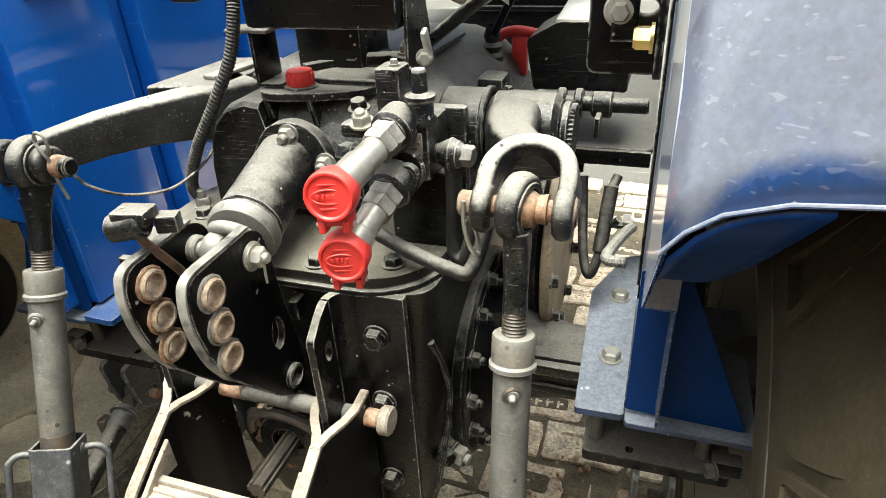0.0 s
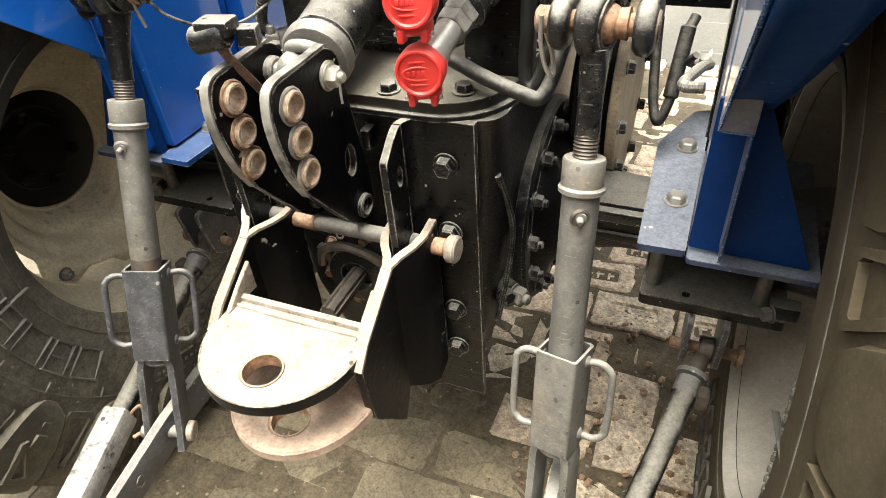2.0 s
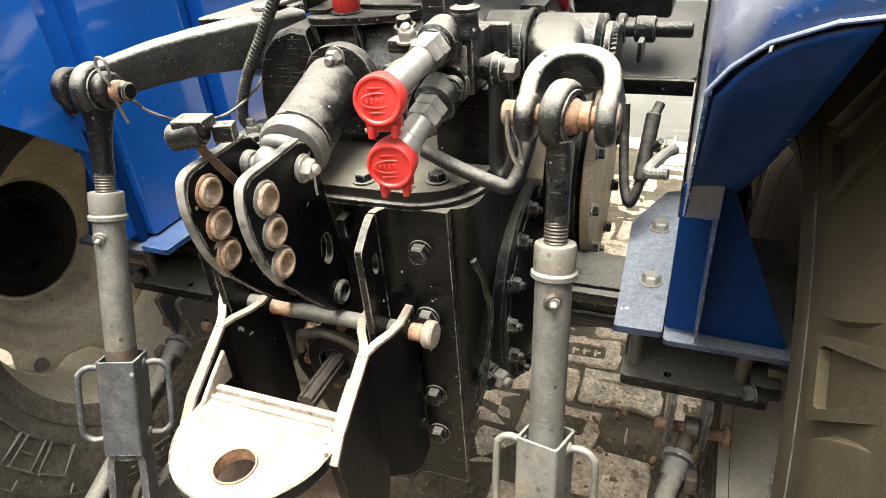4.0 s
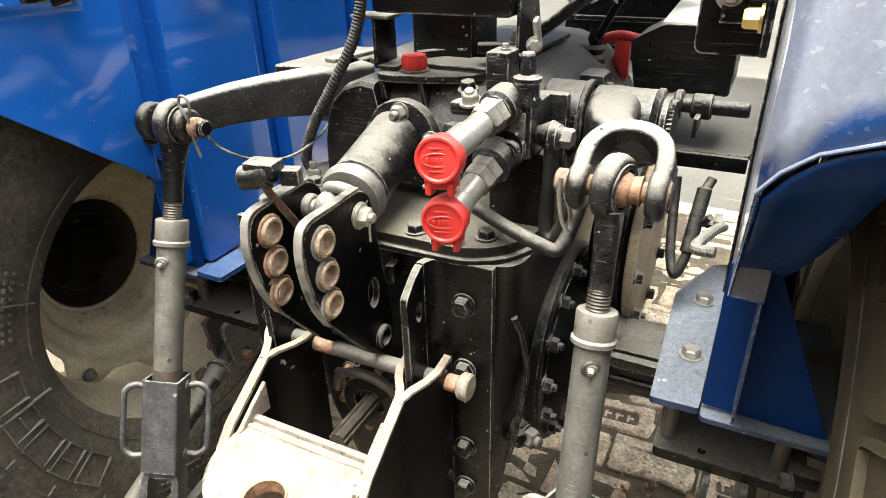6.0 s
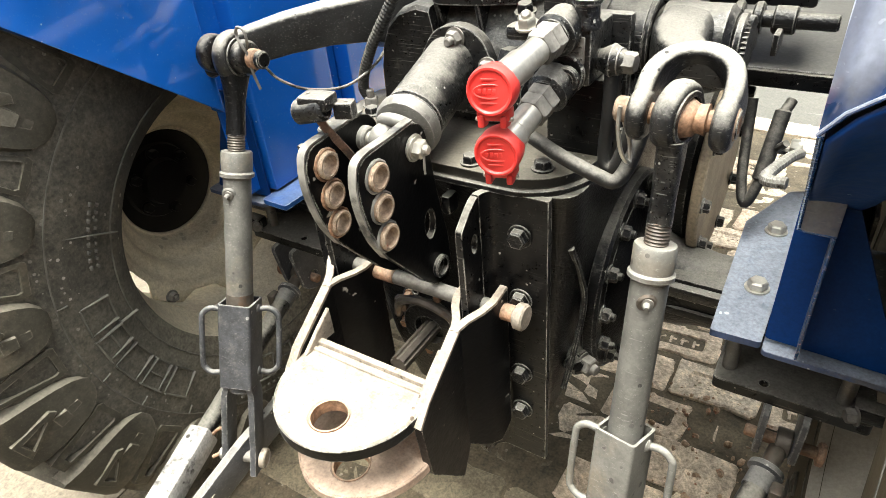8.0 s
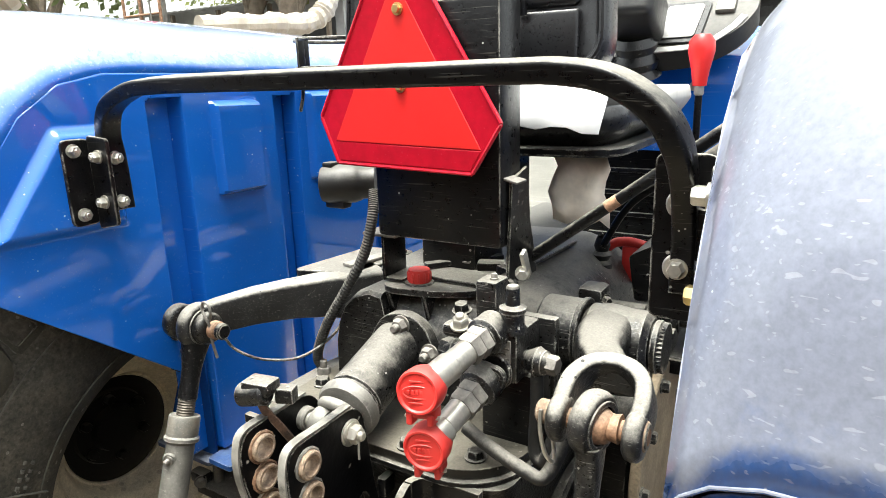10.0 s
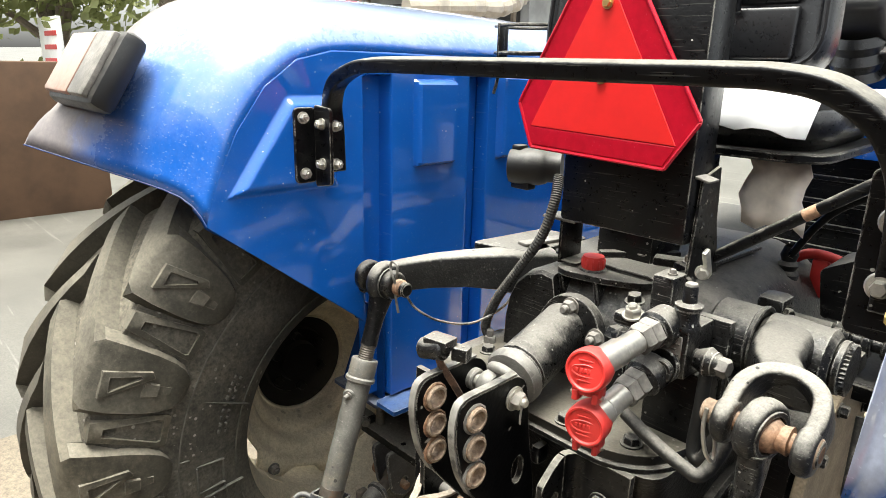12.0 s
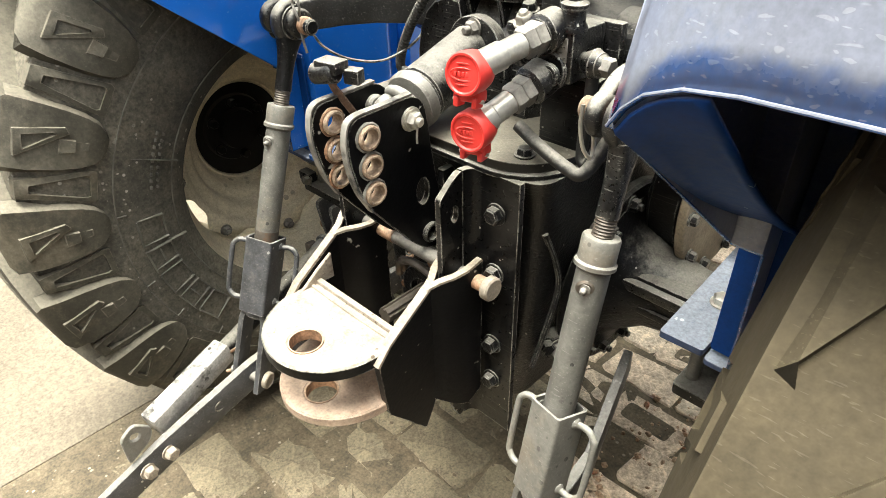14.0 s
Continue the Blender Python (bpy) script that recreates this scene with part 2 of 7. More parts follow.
RUBBER = mat("dusty_tyre_rubber", (0.044, 0.042, 0.036), 0.55, var=0.3, scale=6, bump=0.3, dust=0.6, bias=0.22, dust_col=(0.19, 0.17, 0.13), fine=70, stain=(0.095, 0.084, 0.066), stain_amt=0.6, spec=0.35, scratch=0.35, scratch_col=(0.16, 0.15, 0.13), scratch_scale=13, specks=0.14, speck_col=(0.24, 0.225, 0.2), speck_scale=120, grain=1.0)
TREADM = mat("mud_coated_tread", (0.046, 0.037, 0.023), 0.65, var=0.3, scale=5, bump=0.3, dust=0.6, dust_col=(0.088, 0.071, 0.044), bias=-0.02, dsharp=0.3, fine=70, stain=(0.03, 0.025, 0.016), stain_amt=0.5, spec=0.15, edge=0.4, edge_col=(0.12, 0.10, 0.07), scratch=0.3, scratch_col=(0.12, 0.10, 0.075), scratch_scale=10, grain=0.4)
CHIPB = mat("chipped_black_paint", (0.0028, 0.0028, 0.0032), 0.34, var=0.3, scale=9, bump=0.25, dust=0.5, dust_col=(0.22, 0.205, 0.175), bias=-0.06, dsharp=0.15, spots=0.9, spot_col=(0.38, 0.35, 0.30), spot_scale=34, spec=0.16, edge=0.9, edge_col=(0.38, 0.36, 0.31), grain=0.6)
MOULD = mat("scuffed_moulding", (0.085, 0.08, 0.068), 0.7, var=0.4, scale=20, bump=0.2, stain=(0.03, 0.029, 0.027), stain_amt=0.8)
TANP = mat("beige_primer", (0.31, 0.25, 0.175), 0.6, var=0.2, scale=14, bump=0.2, stain=(0.12, 0.09, 0.06), stain_amt=0.5, grain=0.6)
LINKG = mat("scuffed_dark_grey_paint", (0.045, 0.046, 0.05), 0.45, var=0.35, scale=16, bump=0.25, dust=0.6, dust_col=(0.24, 0.23, 0.21), dsharp=0.15, edge=0.9, edge_col=(0.36, 0.35, 0.33), scratch=0.5, scratch_col=(0.22, 0.21, 0.2), scratch_scale=14, specks=0.12, speck_col=(0.36, 0.35, 0.33), speck_scale=120, grain=0.6)
PINKP = mat("pinkish_worn_steel", (0.36, 0.265, 0.20), 0.7, var=0.2, scale=18, bump=0.25, stain=(0.20, 0.12, 0.08), stain_amt=0.6, edge=0.8, edge_col=(0.05, 0.04, 0.03), grain=0.5)
# near-black colour paints the deep shade inside the wheel centre
HUBD = mat("hollow_shade_black", (0.004, 0.004, 0.004), 0.55, var=0.3, scale=9, bump=0.2, dust=0.15, dust_col=(0.1, 0.09, 0.07), spec=0.15)
FLAKE = mat("flaking_pale_paint", (0.30, 0.288, 0.27), 0.65, var=0.1, scale=32, bump=0.4, stain=(0.05, 0.046, 0.04), stain_amt=0.95, specks=0.3, speck_col=(0.05, 0.045, 0.04), speck_scale=60, grain=0.6)
FOOT = mat("dusty_foot_paint", (0.03, 0.05, 0.11), 0.45, var=0.25, scale=16, bump=0.2, dust=0.9, dust_col=(0.20, 0.22, 0.26), bias=-0.08, dsharp=0.14, specks=0.1, speck_col=(0.42, 0.44, 0.47), speck_scale=120, stain=(0.09, 0.085, 0.08), stain_amt=0.7, grain=0.6)
HOSE = mat("black_rubber", (0.009, 0.009, 0.009), 0.55, var=0.3, scale=30, bump=0.1, dust=0.4, grain=0.6)
RIM = mat("dusty_grey_rim", (0.58, 0.51, 0.375), 0.5, var=0.2, scale=5, bump=0.06, dust=0.25, stain=(0.36, 0.31, 0.23), stain_amt=0.6, specks=0.12, speck_col=(0.3, 0.27, 0.22), speck_scale=50, grain=0.5)
RIMG = mat("pale_grey_rim", (0.42, 0.40, 0.36), 0.45, 0.2, var=0.2, scale=5, bump=0.05, dust=0.4, dust_col=(0.36, 0.32, 0.25), stain=(0.30, 0.26, 0.20), stain_amt=0.5, grain=0.3)
VINYL = mat("black_vinyl", (0.006, 0.006, 0.007), 0.3, var=0.2, scale=10, bump=0.1, fine=220)
PLAST = mat("black_plastic", (0.008, 0.008, 0.0085), 0.45, var=0.2, scale=15, bump=0.08, dust=0.2)
GREYV = mat("pale_grey_vinyl", (0.42, 0.41, 0.39), 0.55, var=0.1, scale=10, bump=0.08)
WHITE = mat("white_paper", (0.82, 0.82, 0.82), 0.7, var=0.05, scale=8, bump=0.05)
STICK = mat("orange_label", (0.75, 0.2, 0.06), 0.5, var=0.05, bump=0.0)
SHEET = mat("pale_packing_sheet", (0.78, 0.70, 0.60), 0.6, var=0.2, scale=14, bump=0.3, fine=40)
FILM = mat("wrapping_film", (0.42, 0.37, 0.295), 0.35, var=0.2, scale=18, bump=0.5, fine=40, coat=0.4)
YEL = mat("yellow_plastic", (0.8, 0.5, 0.02), 0.4, var=0.05, bump=0.0)
BRASS = mat("brass", (0.65, 0.5, 0.22), 0.35, 0.9, var=0.1, bump=0.05)
BRICK = mat("dusty_brick", (0.53, 0.45, 0.345), 0.9, var=0.35, scale=22, bump=1.0, fine=85, stain=(0.36, 0.20, 0.125), rand=0.30, specks=0.12, speck_col=(0.28, 0.22, 0.16), speck_scale=70, grain=0.9)
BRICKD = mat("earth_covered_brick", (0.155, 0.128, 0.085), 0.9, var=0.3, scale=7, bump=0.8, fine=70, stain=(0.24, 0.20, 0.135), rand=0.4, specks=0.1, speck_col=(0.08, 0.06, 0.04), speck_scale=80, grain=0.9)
MUD = mat("joint_earth", (0.10, 0.08, 0.052), 0.95, var=0.35, scale=9, bump=0.8, fine=60, stain=(0.09, 0.07, 0.045), stain_amt=0.6, specks=0.15, speck_col=(0.26, 0.22, 0.17), speck_scale=80, grain=0.9)
GROUND = mat("dusty_concrete", (0.15, 0.125, 0.092), 0.9, var=0.2, scale=1.6, bump=0.5, fine=55, stain=(0.15, 0.12, 0.085), stain_amt=0.6, specks=0.12, speck_col=(0.14, 0.115, 0.085), speck_scale=60, grain=0.7)
# darker than the apron: shade on the far yard is in this grey
YARD = mat("shaded_grey_yard_concrete", (0.105, 0.10, 0.086), 0.5, var=0.25, scale=0.7, bump=0.4, fine=45, stain=(0.07, 0.066, 0.056), stain_amt=0.7, scratch=0.35, scratch_col=(0.30, 0.29, 0.265), scratch_scale=0.6, grain=0.6)
LENSR = mat("red_lamp_lens", (0.30, 0.10, 0.06), 0.35, var=0.2, scale=20, bump=0.05, dust=0.75, bias=0.25)


# ---- mesh tools ----
def part(name, bm, material, parent=None, label="", smooth=38):
    me = bpy.data.meshes.new(name)
    bmesh.ops.recalc_face_normals(bm, faces=bm.faces)
    bm.to_mesh(me)
    bm.free()
    me.materials.append(material)
    me.shade_smooth()
    me.set_sharp_from_angle(angle=radians(smooth))
    ob = new(name, me)
    if parent:
        ob.parent = parent
    if label:
        ob["label"] = label
    return ob


def thing(name, label, category, group="", kind=""):
    return tagged(new(name), label, category, group, kind)


def bevelled(bm, geom_edges, amount, seg=2):
    if amount > 0:
        bmesh.ops.bevel(bm, geom=geom_edges, offset=amount, segments=seg, affect="EDGES", profile=0.5, clamp_overlap=True)


def merge(bm, other):
    me = bpy.data.meshes.new("tmp")
    other.to_mesh(me)
    other.free()
    bm.from_mesh(me)
    bpy.data.meshes.remove(me)
    return bm


def box(c, s, bev=0.004, rot=None, bm=None, seg=2):
    b = bmesh.new()
    bmesh.ops.create_cube(b, size=1.0, matrix=Matrix.Diagonal((*s, 1)))
    bevelled(b, b.edges[:], bev, seg)
    m = Matrix.Translation(c) @ (rot.to_4x4() if rot else Matrix())
    b.transform(m)
    return merge(bm, b) if bm else b


def align(d):
    return Vector(d).normalized().to_track_quat("Z", "Y").to_matrix().to_4x4()


def lathe(profile, p, d, seg=28, bm=None):
    """profile: (radius, distance along d from p)."""
    b = bmesh.new()
    rings = []
    for r, h in profile:
        if r < 1e-5:
            rings.append([b.verts.new((0, 0, h))])
        else:
            rings.append([b.verts.new((r * math.cos(2 * math.pi * k / seg), r * math.sin(2 * math.pi * k / seg), h)) for k in range(seg)])
    for a, c in zip(rings, rings[1:]):
        for k in range(seg):
            j = (k + 1) % seg
            if len(a) == 1 and len(c) == 1:
                continue
            if len(a) == 1:
                b.faces.new((a[0], c[k], c[j]))
            elif len(c) == 1:
                b.faces.new((a[k], c[0], a[j]))
            else:
                b.faces.new((a[k], c[k], c[j], a[j]))
    b.transform(Matrix.Translation(p) @ align(d))
    return merge(bm, b) if bm else b


def cyl(p0, p1, r, r1=None, bev=0.003, seg=24, bm=None):
    p0, p1 = Vector(p0), Vector(p1)
    n = (p1 - p0).length
    r1 = r if r1 is None else r1
    e = min(bev, r * 0.45, r1 * 0.45, n * 0.45)
    return lathe([(0, 0), (r - e, 0), (r, e), (r1, n - e), (r1 - e, n), (0, n)], p0, p1 - p0, seg, bm)


def spline(pts, n=8):
    pts = [Vector(p) for p in pts]
    if len(pts) < 3:
        return pts
    ext = [2 * pts[0] - pts[1], *pts, 2 * pts[-1] - pts[-2]]
    out = []
    for i in range(1, len(ext) - 2):
        a, b, c, d = ext[i - 1:i + 3]
        for k in range(n):
            t = k / n
            out.append(0.5 * (2 * b + (c - a) * t + (2 * a - 5 * b + 4 * c - d) * t * t + (3 * b - a - 3 * c + d) * t ** 3))
    return out + [pts[-1]]


def sweep(path, section, bm=None, up=(0, 0, 1), radius=None):
    """A section (list of (u, v)) along a list of points; radius(k) scales it."""
    b = bmesh.new()
    rings, n = [], len(path)
    side_prev = None
    for k, p in enumerate(path):
        t = (path[min(k + 1, n - 1)] - path[max(k - 1, 0)]).normalized()
        s = t.cross(Vector(up)) if side_prev is None else side_prev - t * side_prev.dot(t)
        if s.length < 1e-4:
            s = t.orthogonal()
        s.normalize()
        side_prev = s
        w = s.cross(t)
        f = radius(k) if radius else 1.0
        rings.append([b.verts.new(p + s * (u * f) + w * (v * f)) for u, v in section])
    m = len(section)
    for a, c in zip(rings, rings[1:]):
        for k in range(m):
            b.faces.new((a[k], a[(k + 1) % m], c[(k + 1) % m], c[k]))
    b.faces.new(rings[0])
    b.faces.new(rings[-1])
    return merge(bm, b) if bm else b


def circle(r, seg=12):
    return [(r * math.cos(2 * math.pi * k / seg), r * math.sin(2 * math.pi * k / seg)) for k in range(seg)]


def tube(pts, r, seg=12, n=8, bm=None, radius=None):
    return sweep(spline(pts, n), circle(r, seg), bm, radius=radius)


def rounded(poly, r=0.01, n=4):
    """Rounds the corners of a polygon of 2D points."""
    out = []
    k = len(poly)
    for i in range(k):
        p, a, c = Vector(poly[i]), Vector(poly[i - 1]), Vector(poly[(i + 1) % k])
        u, v = (a - p), (c - p)
        q = min(r, u.length * 0.45, v.length * 0.45)
        s, e = p + u.normalized() * q, p + v.normalized() * q
        for j in range(n + 1):
            t = j / n
            out.append((1 - t) ** 2 * s + 2 * t * (1 - t) * p + t * t * e)
    return [tuple(o) for o in out]


def plate(outer, axis, a, b_, holes=(), bev=0.0015, bm=None):
    """A plate with holes: outline in the two other axes, from a to b_ along axis. holes: (u, v, r) or (u, v, ru, rv)."""
    i = "xyz".index(axis)
    b = bmesh.new()

    def put(u, v, w):
        c = [u, v]
        c.insert(i, w)
        return b.verts.new(c)

    edges = []
    loops = [list(outer)] + [[(h[0] + h[2] * math.cos(t), h[1] + h[-1] * math.sin(t)) for t in [2 * math.pi * k / 20 for k in range(20)]] for h in holes]
    for lp in loops:
        vs = [put(u, v, a) for u, v in lp]
        edges += [b.edges.new((vs[k], vs[(k + 1) % len(vs)])) for k in range(len(vs))]
    bmesh.ops.triangle_fill(b, use_beauty=True, use_dissolve=False, edges=edges)
    faces = b.faces[:]
    ext = bmesh.ops.extrude_face_region(b, geom=faces)
    d = Vector((0, 0, 0))
    d[i] = b_ - a
    bmesh.ops.translate(b, verts=[g for g in ext["geom"] if isinstance(g, bmesh.types.BMVert)], vec=d)
    if bev:
        sharp = [e for e in b.edges if len(e.link_faces) == 2 and e.calc_face_angle(0) > 1.0]
        bevelled(b, sharp, bev, 1)
    return merge(bm, b) if bm else b


def bolt(p, d, af=0.024, h=0.012, stud=0.0, bm=None):
    """A hexagon head on a washer, at p, pointing along d."""
    b = lathe([(0, 0), (af * 0.72, 0), (af * 0.72, 0.003), (0, 0.003)], p, d, 20)
    r = af / math.sqrt(3)
    lathe([(r, 0.003), (r, h), (r * 0.82, h + 0.003), (0, h + 0.003)], p, d, 6, b)
    if stud:
        lathe([(af * 0.3, h), (af * 0.3, h + stud), (af * 0.22, h + stud + 0.002), (0, h + stud + 0.002)], p, d, 12, b)
    return merge(bm, b) if bm else b


def ring(p, d, r_out, r_in, w, bm=None, seg=28):
    e = min(0.002, w * 0.2)
    return lathe([(r_in, 0), (r_out - e, 0), (r_out, e), (r_out, w - e), (r_out - e, w), (r_in, w), (r_in, 0)], p, d, seg, bm)


# ---- ground ----
def rise(y):
    """The yard climbs gently ahead of the tractor."""
    return 0.115 * max(0.0, y - 2.6) if y < 3.4 else 0.092 + 0.115 * (y - 3.4)


bm = bmesh.new()
xs = [-400, -150, -60, -25, -12, -6, -3, -1.5, -0.8, 0, 0.8, 1.5, 3, 6, 12, 25, 60, 150, 400]
ys = [-400, -100, -30, -10, -4, -2, -1, 0, 1, 2, 2.6, 3, 3.4, 5, 8, 14, 25, 45, 90, 400]
grid = [[bm.verts.new((x, y, rise(min(y, 30)) - 0.03)) for x in xs] for y in ys]
for r0, r1 in zip(grid, grid[1:]):
    for k in range(len(xs) - 1):
        bm.faces.new((r0[k], r0[k + 1], r1[k + 1], r1[k]))
ground = tagged(part("ground", bm, YARD), "dusty concrete yard ground rising ahead, shade put into its grey", "ground", kind="structure")

# the slab of packed earth under the brick paving
bm = box((0.34, 0.6, -0.0175), (2.54, 4.6, 0.018), 0.002)
bed = tagged(part("pavement", bm, MUD), "uneven worn brick paving in dusty earth", "paving", kind="structure")
# smooth concrete apron beside the bricks
bm = plate(rounded([(-2.5, -3.0), (-0.93, -3.0), (-0.93, 1.2), (-2.5, 1.2)], 0.05), "z", -0.03, -0.006)
apron = tagged(part("concrete_apron", bm, GROUND), "pale smooth concrete apron beside the bricks", "pavement", kind="structure")

# ---- tractor ----
tractor = thing("tractor", "blue farm tractor with dusty black rear hitch, on brick paving", "tractor")
T = tractor
WY, WZ = 0.140, 0.735     # rear axle line


def fender(s):
    wx = 0.523 if s > 0 else 0.505     # inner wall
    # inner wall: columns along y, pressed ribs and panels
    ycols = sorted(set([round(-0.32 + 0.0045 * k, 4) for k in range(210)] + [0.0451] + [round(0.64 + 0.02 * k, 4) for k in range(24)] + [round(e + 0.0012 * k, 4) for e in (0.034, 0.110, 0.352, 0.420, 0.70, 0.77) for k in range(-3, 4)]))
    def zlo(y):
        if y <= 0.0451:
            return 1.333 - (y + 0.32) / 0.365 * 0.29
        return 0.835
    top = [(-0.32, 1.333), (-0.29, 1.42), (-0.25, 1.50), (-0.19, 1.58), (-0.12, 1.63), (-0.04, 1.648), (0.1, 1.648), (0.6, 1.64), (1.1, 1.62)]
    def zhi(y):
        for (a, za), (b, zb) in zip(top, top[1:]):
            if y <= b:
                return za + (zb - za) * max(0.0, (y - a) / (b - a))
        return top[-1][1]
    def soft(d, w):
        t = max(0.0, min(1.0, 0.5 - d / w))
        return t * t * (3 - 2 * t)
    def press(y, z):
        g = 0.0
        for y0, y1 in ((0.034, 0.110), (0.352, 0.420), (0.70, 0.77)):
            if z < 1.60:
                g += 0.040 * soft(max(y0 - y, y - y1), 0.005)
        for y0, y1, z0, z1 in ((0.178, 0.297, 1.402, 1.588), (0.46, 0.62, 1.40, 1.60)):
            d = max(y0 - y, y - y1, z0 - z, z - z1)
            g -= 0.020 * soft(d, 0.010)
        # triangular stiffened field behind the rail bracket
        d = max(y + 0.045, 1.388 - z, z - 1.552, -(y + 0.252) + (z - 1.40) * 0.72)
        if s < 0:
            g -= 0.020 * soft(d, 0.022)
        return g
    b = bmesh.new()
    nz = 150
    cols = []
    for y in ycols:
        a, c = zlo(y), max(zhi(y), zlo(y) + 0.0005)
        cols.append([b.verts.new((s * (wx + press(y, a + (c - a) * k / nz)), y, a + (c - a) * k / nz)) for k in range(nz + 1)])
    for p, q in zip(cols, cols[1:]):
        for k in range(nz):
            b.faces.new((p[k], q[k], q[k + 1], p[k + 1]))
    wall = part("fender", b, BLUE if s < 0 else HAZED, T, "glossy blue pressed-steel fender, dusty on top" if s < 0 else "blue pressed-steel fender hazed with pale dust", 30)
    m = wall.modifiers.new("sheet", "SOLIDIFY")
    m.thickness, m.offset = 0.004, 0.0
    # cover over the tyre
    prof = [Vector((y, z)) for y, z in top[:1]]
    for (y0, z0), (y1, z1) in zip(top, top[1:] + [(1.32, 1.50), (1.48, 1.30)]):
        n = 3 if y1 - y0 < 0.2 else 8
        prof += [Vector((y0 + (y1 - y0) * k / n, z0 + (z1 - z0) * k / n)) for k in range(1, n + 1)]
    prof += [Vector((1.32, 1.50)), Vector((1.42, 1.38)), Vector((1.48, 1.26))]
    for _ in range(2):
        prof = [prof[0]] + [(prof[k - 1] + 2 * prof[k] + prof[k + 1]) / 4 for k in range(1, len(prof) - 1)] + [prof[-1]]
    across = [(0, 0), (0.012, 0.022), (0.03, 0.044), (0.06, 0.066), (0.1, 0.085), (0.17, 0.105), (0.27, 0.125), (0.38, 0.135), (0.46, 0.132), (0.5, 0.118), (0.515, 0.095), (0.52, 0.06), (0.521, -0.02)]
    b = bmesh.new()
    rows = []
    for k, p in enumerate(prof):
        t = (prof[min(k + 1, len(prof) - 1)] - prof[max(k - 1, 0)]).normalized()
        n = Vector((-t.y, t.x))
        arc = min(1.0, k / 9)
        f = arc * arc * (3 - 2 * arc)
        row = []
        for u, h in across:
            low_y, low_z = -0.32 * u, 0.046 * (1 - math.exp(-u / 0.028)) + 0.115 * u
            row.append(b.verts.new((s * (wx - 0.002 + u), p.x + low_y * (1 - f) + n.x * h * f, p.y + low_z * (1 - f) + n.y * h * f)))
        rows.append(row)
    for p, q in zip(rows, rows[1:]):
        for k in range(len(across) - 1):
            b.faces.new((p[k], p[k + 1], q[k + 1], q[k]))
    cover = part("cover", b, DUSTY if s < 0 else SMEAR, wall, "blue domed top panel whitened by dust and painted sky glare", 45)
    m = cover.modifiers.new("sheet", "SOLIDIFY")
    m.thickness, m.offset = 0.005, -1.0
    # rolled lip along the rear edge
    lip = [Vector((s * (wx - 0.002 + u), prof[0].x - 0.32 * u, prof[0].y + 0.046 * (1 - math.exp(-u / 0.028)) + 0.115 * u)) for u, h in across]
    part("lip", sweep(lip, circle(0.0016, 8)), BLUE_SHADED if s < 0 else SMEAR, wall)
    # folded web that closes the corner under the wall
    b = bmesh.new()
    wide = 0.075 if s > 0 else 0.03
    rows = []
    for j in range(7):
        f = j / 6
        u = wide * f
        rear = Vector((s * (wx + 0.003 + u), -0.318 - 0.32 * u, 1.330 + 0.046 * (1 - math.exp(-u / 0.028)) + 0.115 * u))
        front = Vector((s * (0.521 + 0.062 * f), 0.094, 1.066))
        rows.append([b.verts.new(rear.lerp(front, k / 8) + Vector((0, 0, -0.012 * math.sin(math.pi * k / 8)))) for k in range(9)])
    for p, q in zip(rows, rows[1:]):
        for k in range(8):
            b.faces.new((p[k], q[k], q[k + 1], p[k + 1]))
    # web colour carries the shade below the wall
    web = part("corner_web", b, BLUE_SHADED, wall)
    web.modifiers.new("sheet", "SOLIDIFY").thickness = 0.004
    # foot plate on the axle and the gusset under the wall
    pts = [(s * 0.52, 0.56), (s * 0.487, 0.545), (s * 0.433, 0.40), (s * 0.444, 0.070), (s * 0.516, 0.072)]
    foot = part("foot_plate", plate(rounded(pts, 0.006), "z", 0.816, 0.828), FOOT if s > 0 else FOOTB, wall, "foot plate whitened by dust" if s > 0 else "blue foot plate with chipped edges")
    for yb in (0.202, 0.386):
        part("bolt", bolt((s * 0.487, yb, 0.828), (0, 0, 1), 0.027, 0.014), STEEL, foot)
    g = [(s * 0.518, 0.820), (s * 0.690, 0.814), (s * 0.580, 1.07), (s * 0.518, 1.07)]
    # gusset blue is darkened to stand for shade
    part("gusset", plate(rounded(g, 0.006), "y", 0.096, 0.102), BLUE_SHADED, wall)
    g2 = plate(rounded([(s * 0.518, 0.074), (s * 0.705, 0.074), (s * 0.705, 0.42), (s * 0.518, 0.42)], 0.01), "z", 0.802, 0.812)
    part("base_plate", g2, FOOT, wall)
    g3 = plate([(0.104, 0.815), (0.40, 0.815), (0.40, 1.05), (0.104, 1.05)], "x", s * 0.60, s * 0.606)
    part("stay", g3, BLACK, wall)
    part("inner_shield", plate([(s * 0.515, 0.79), (s * 0.62, 0.79), (s * 0.62, 1.40), (s * 0.515, 1.40)], "y", 0.44, 0.446), BLACK, wall)
    return wall


fr, fl = fender(1), fender(-1)

# tail lamp on the left cover, warning label on the inner wall
rt = Matrix.Rotation(radians(-32), 3, "X")
lamp = part("tail_lamp", box((-0.835, -0.380, 1.597), (0.30, 0.052, 0.16), 0.018, rt), PLAST, fl, "dusty tail lamp with red lens")
part("lens", box((-0.892, -0.403, 1.612), (0.16, 0.018, 0.135), 0.006, rt), LENSR, lamp, "dusty red lens")
part("lens", box((-0.753, -0.403, 1.612), (0.10, 0.018, 0.135), 0.006, rt), DULL, lamp, "dusty clear lens")
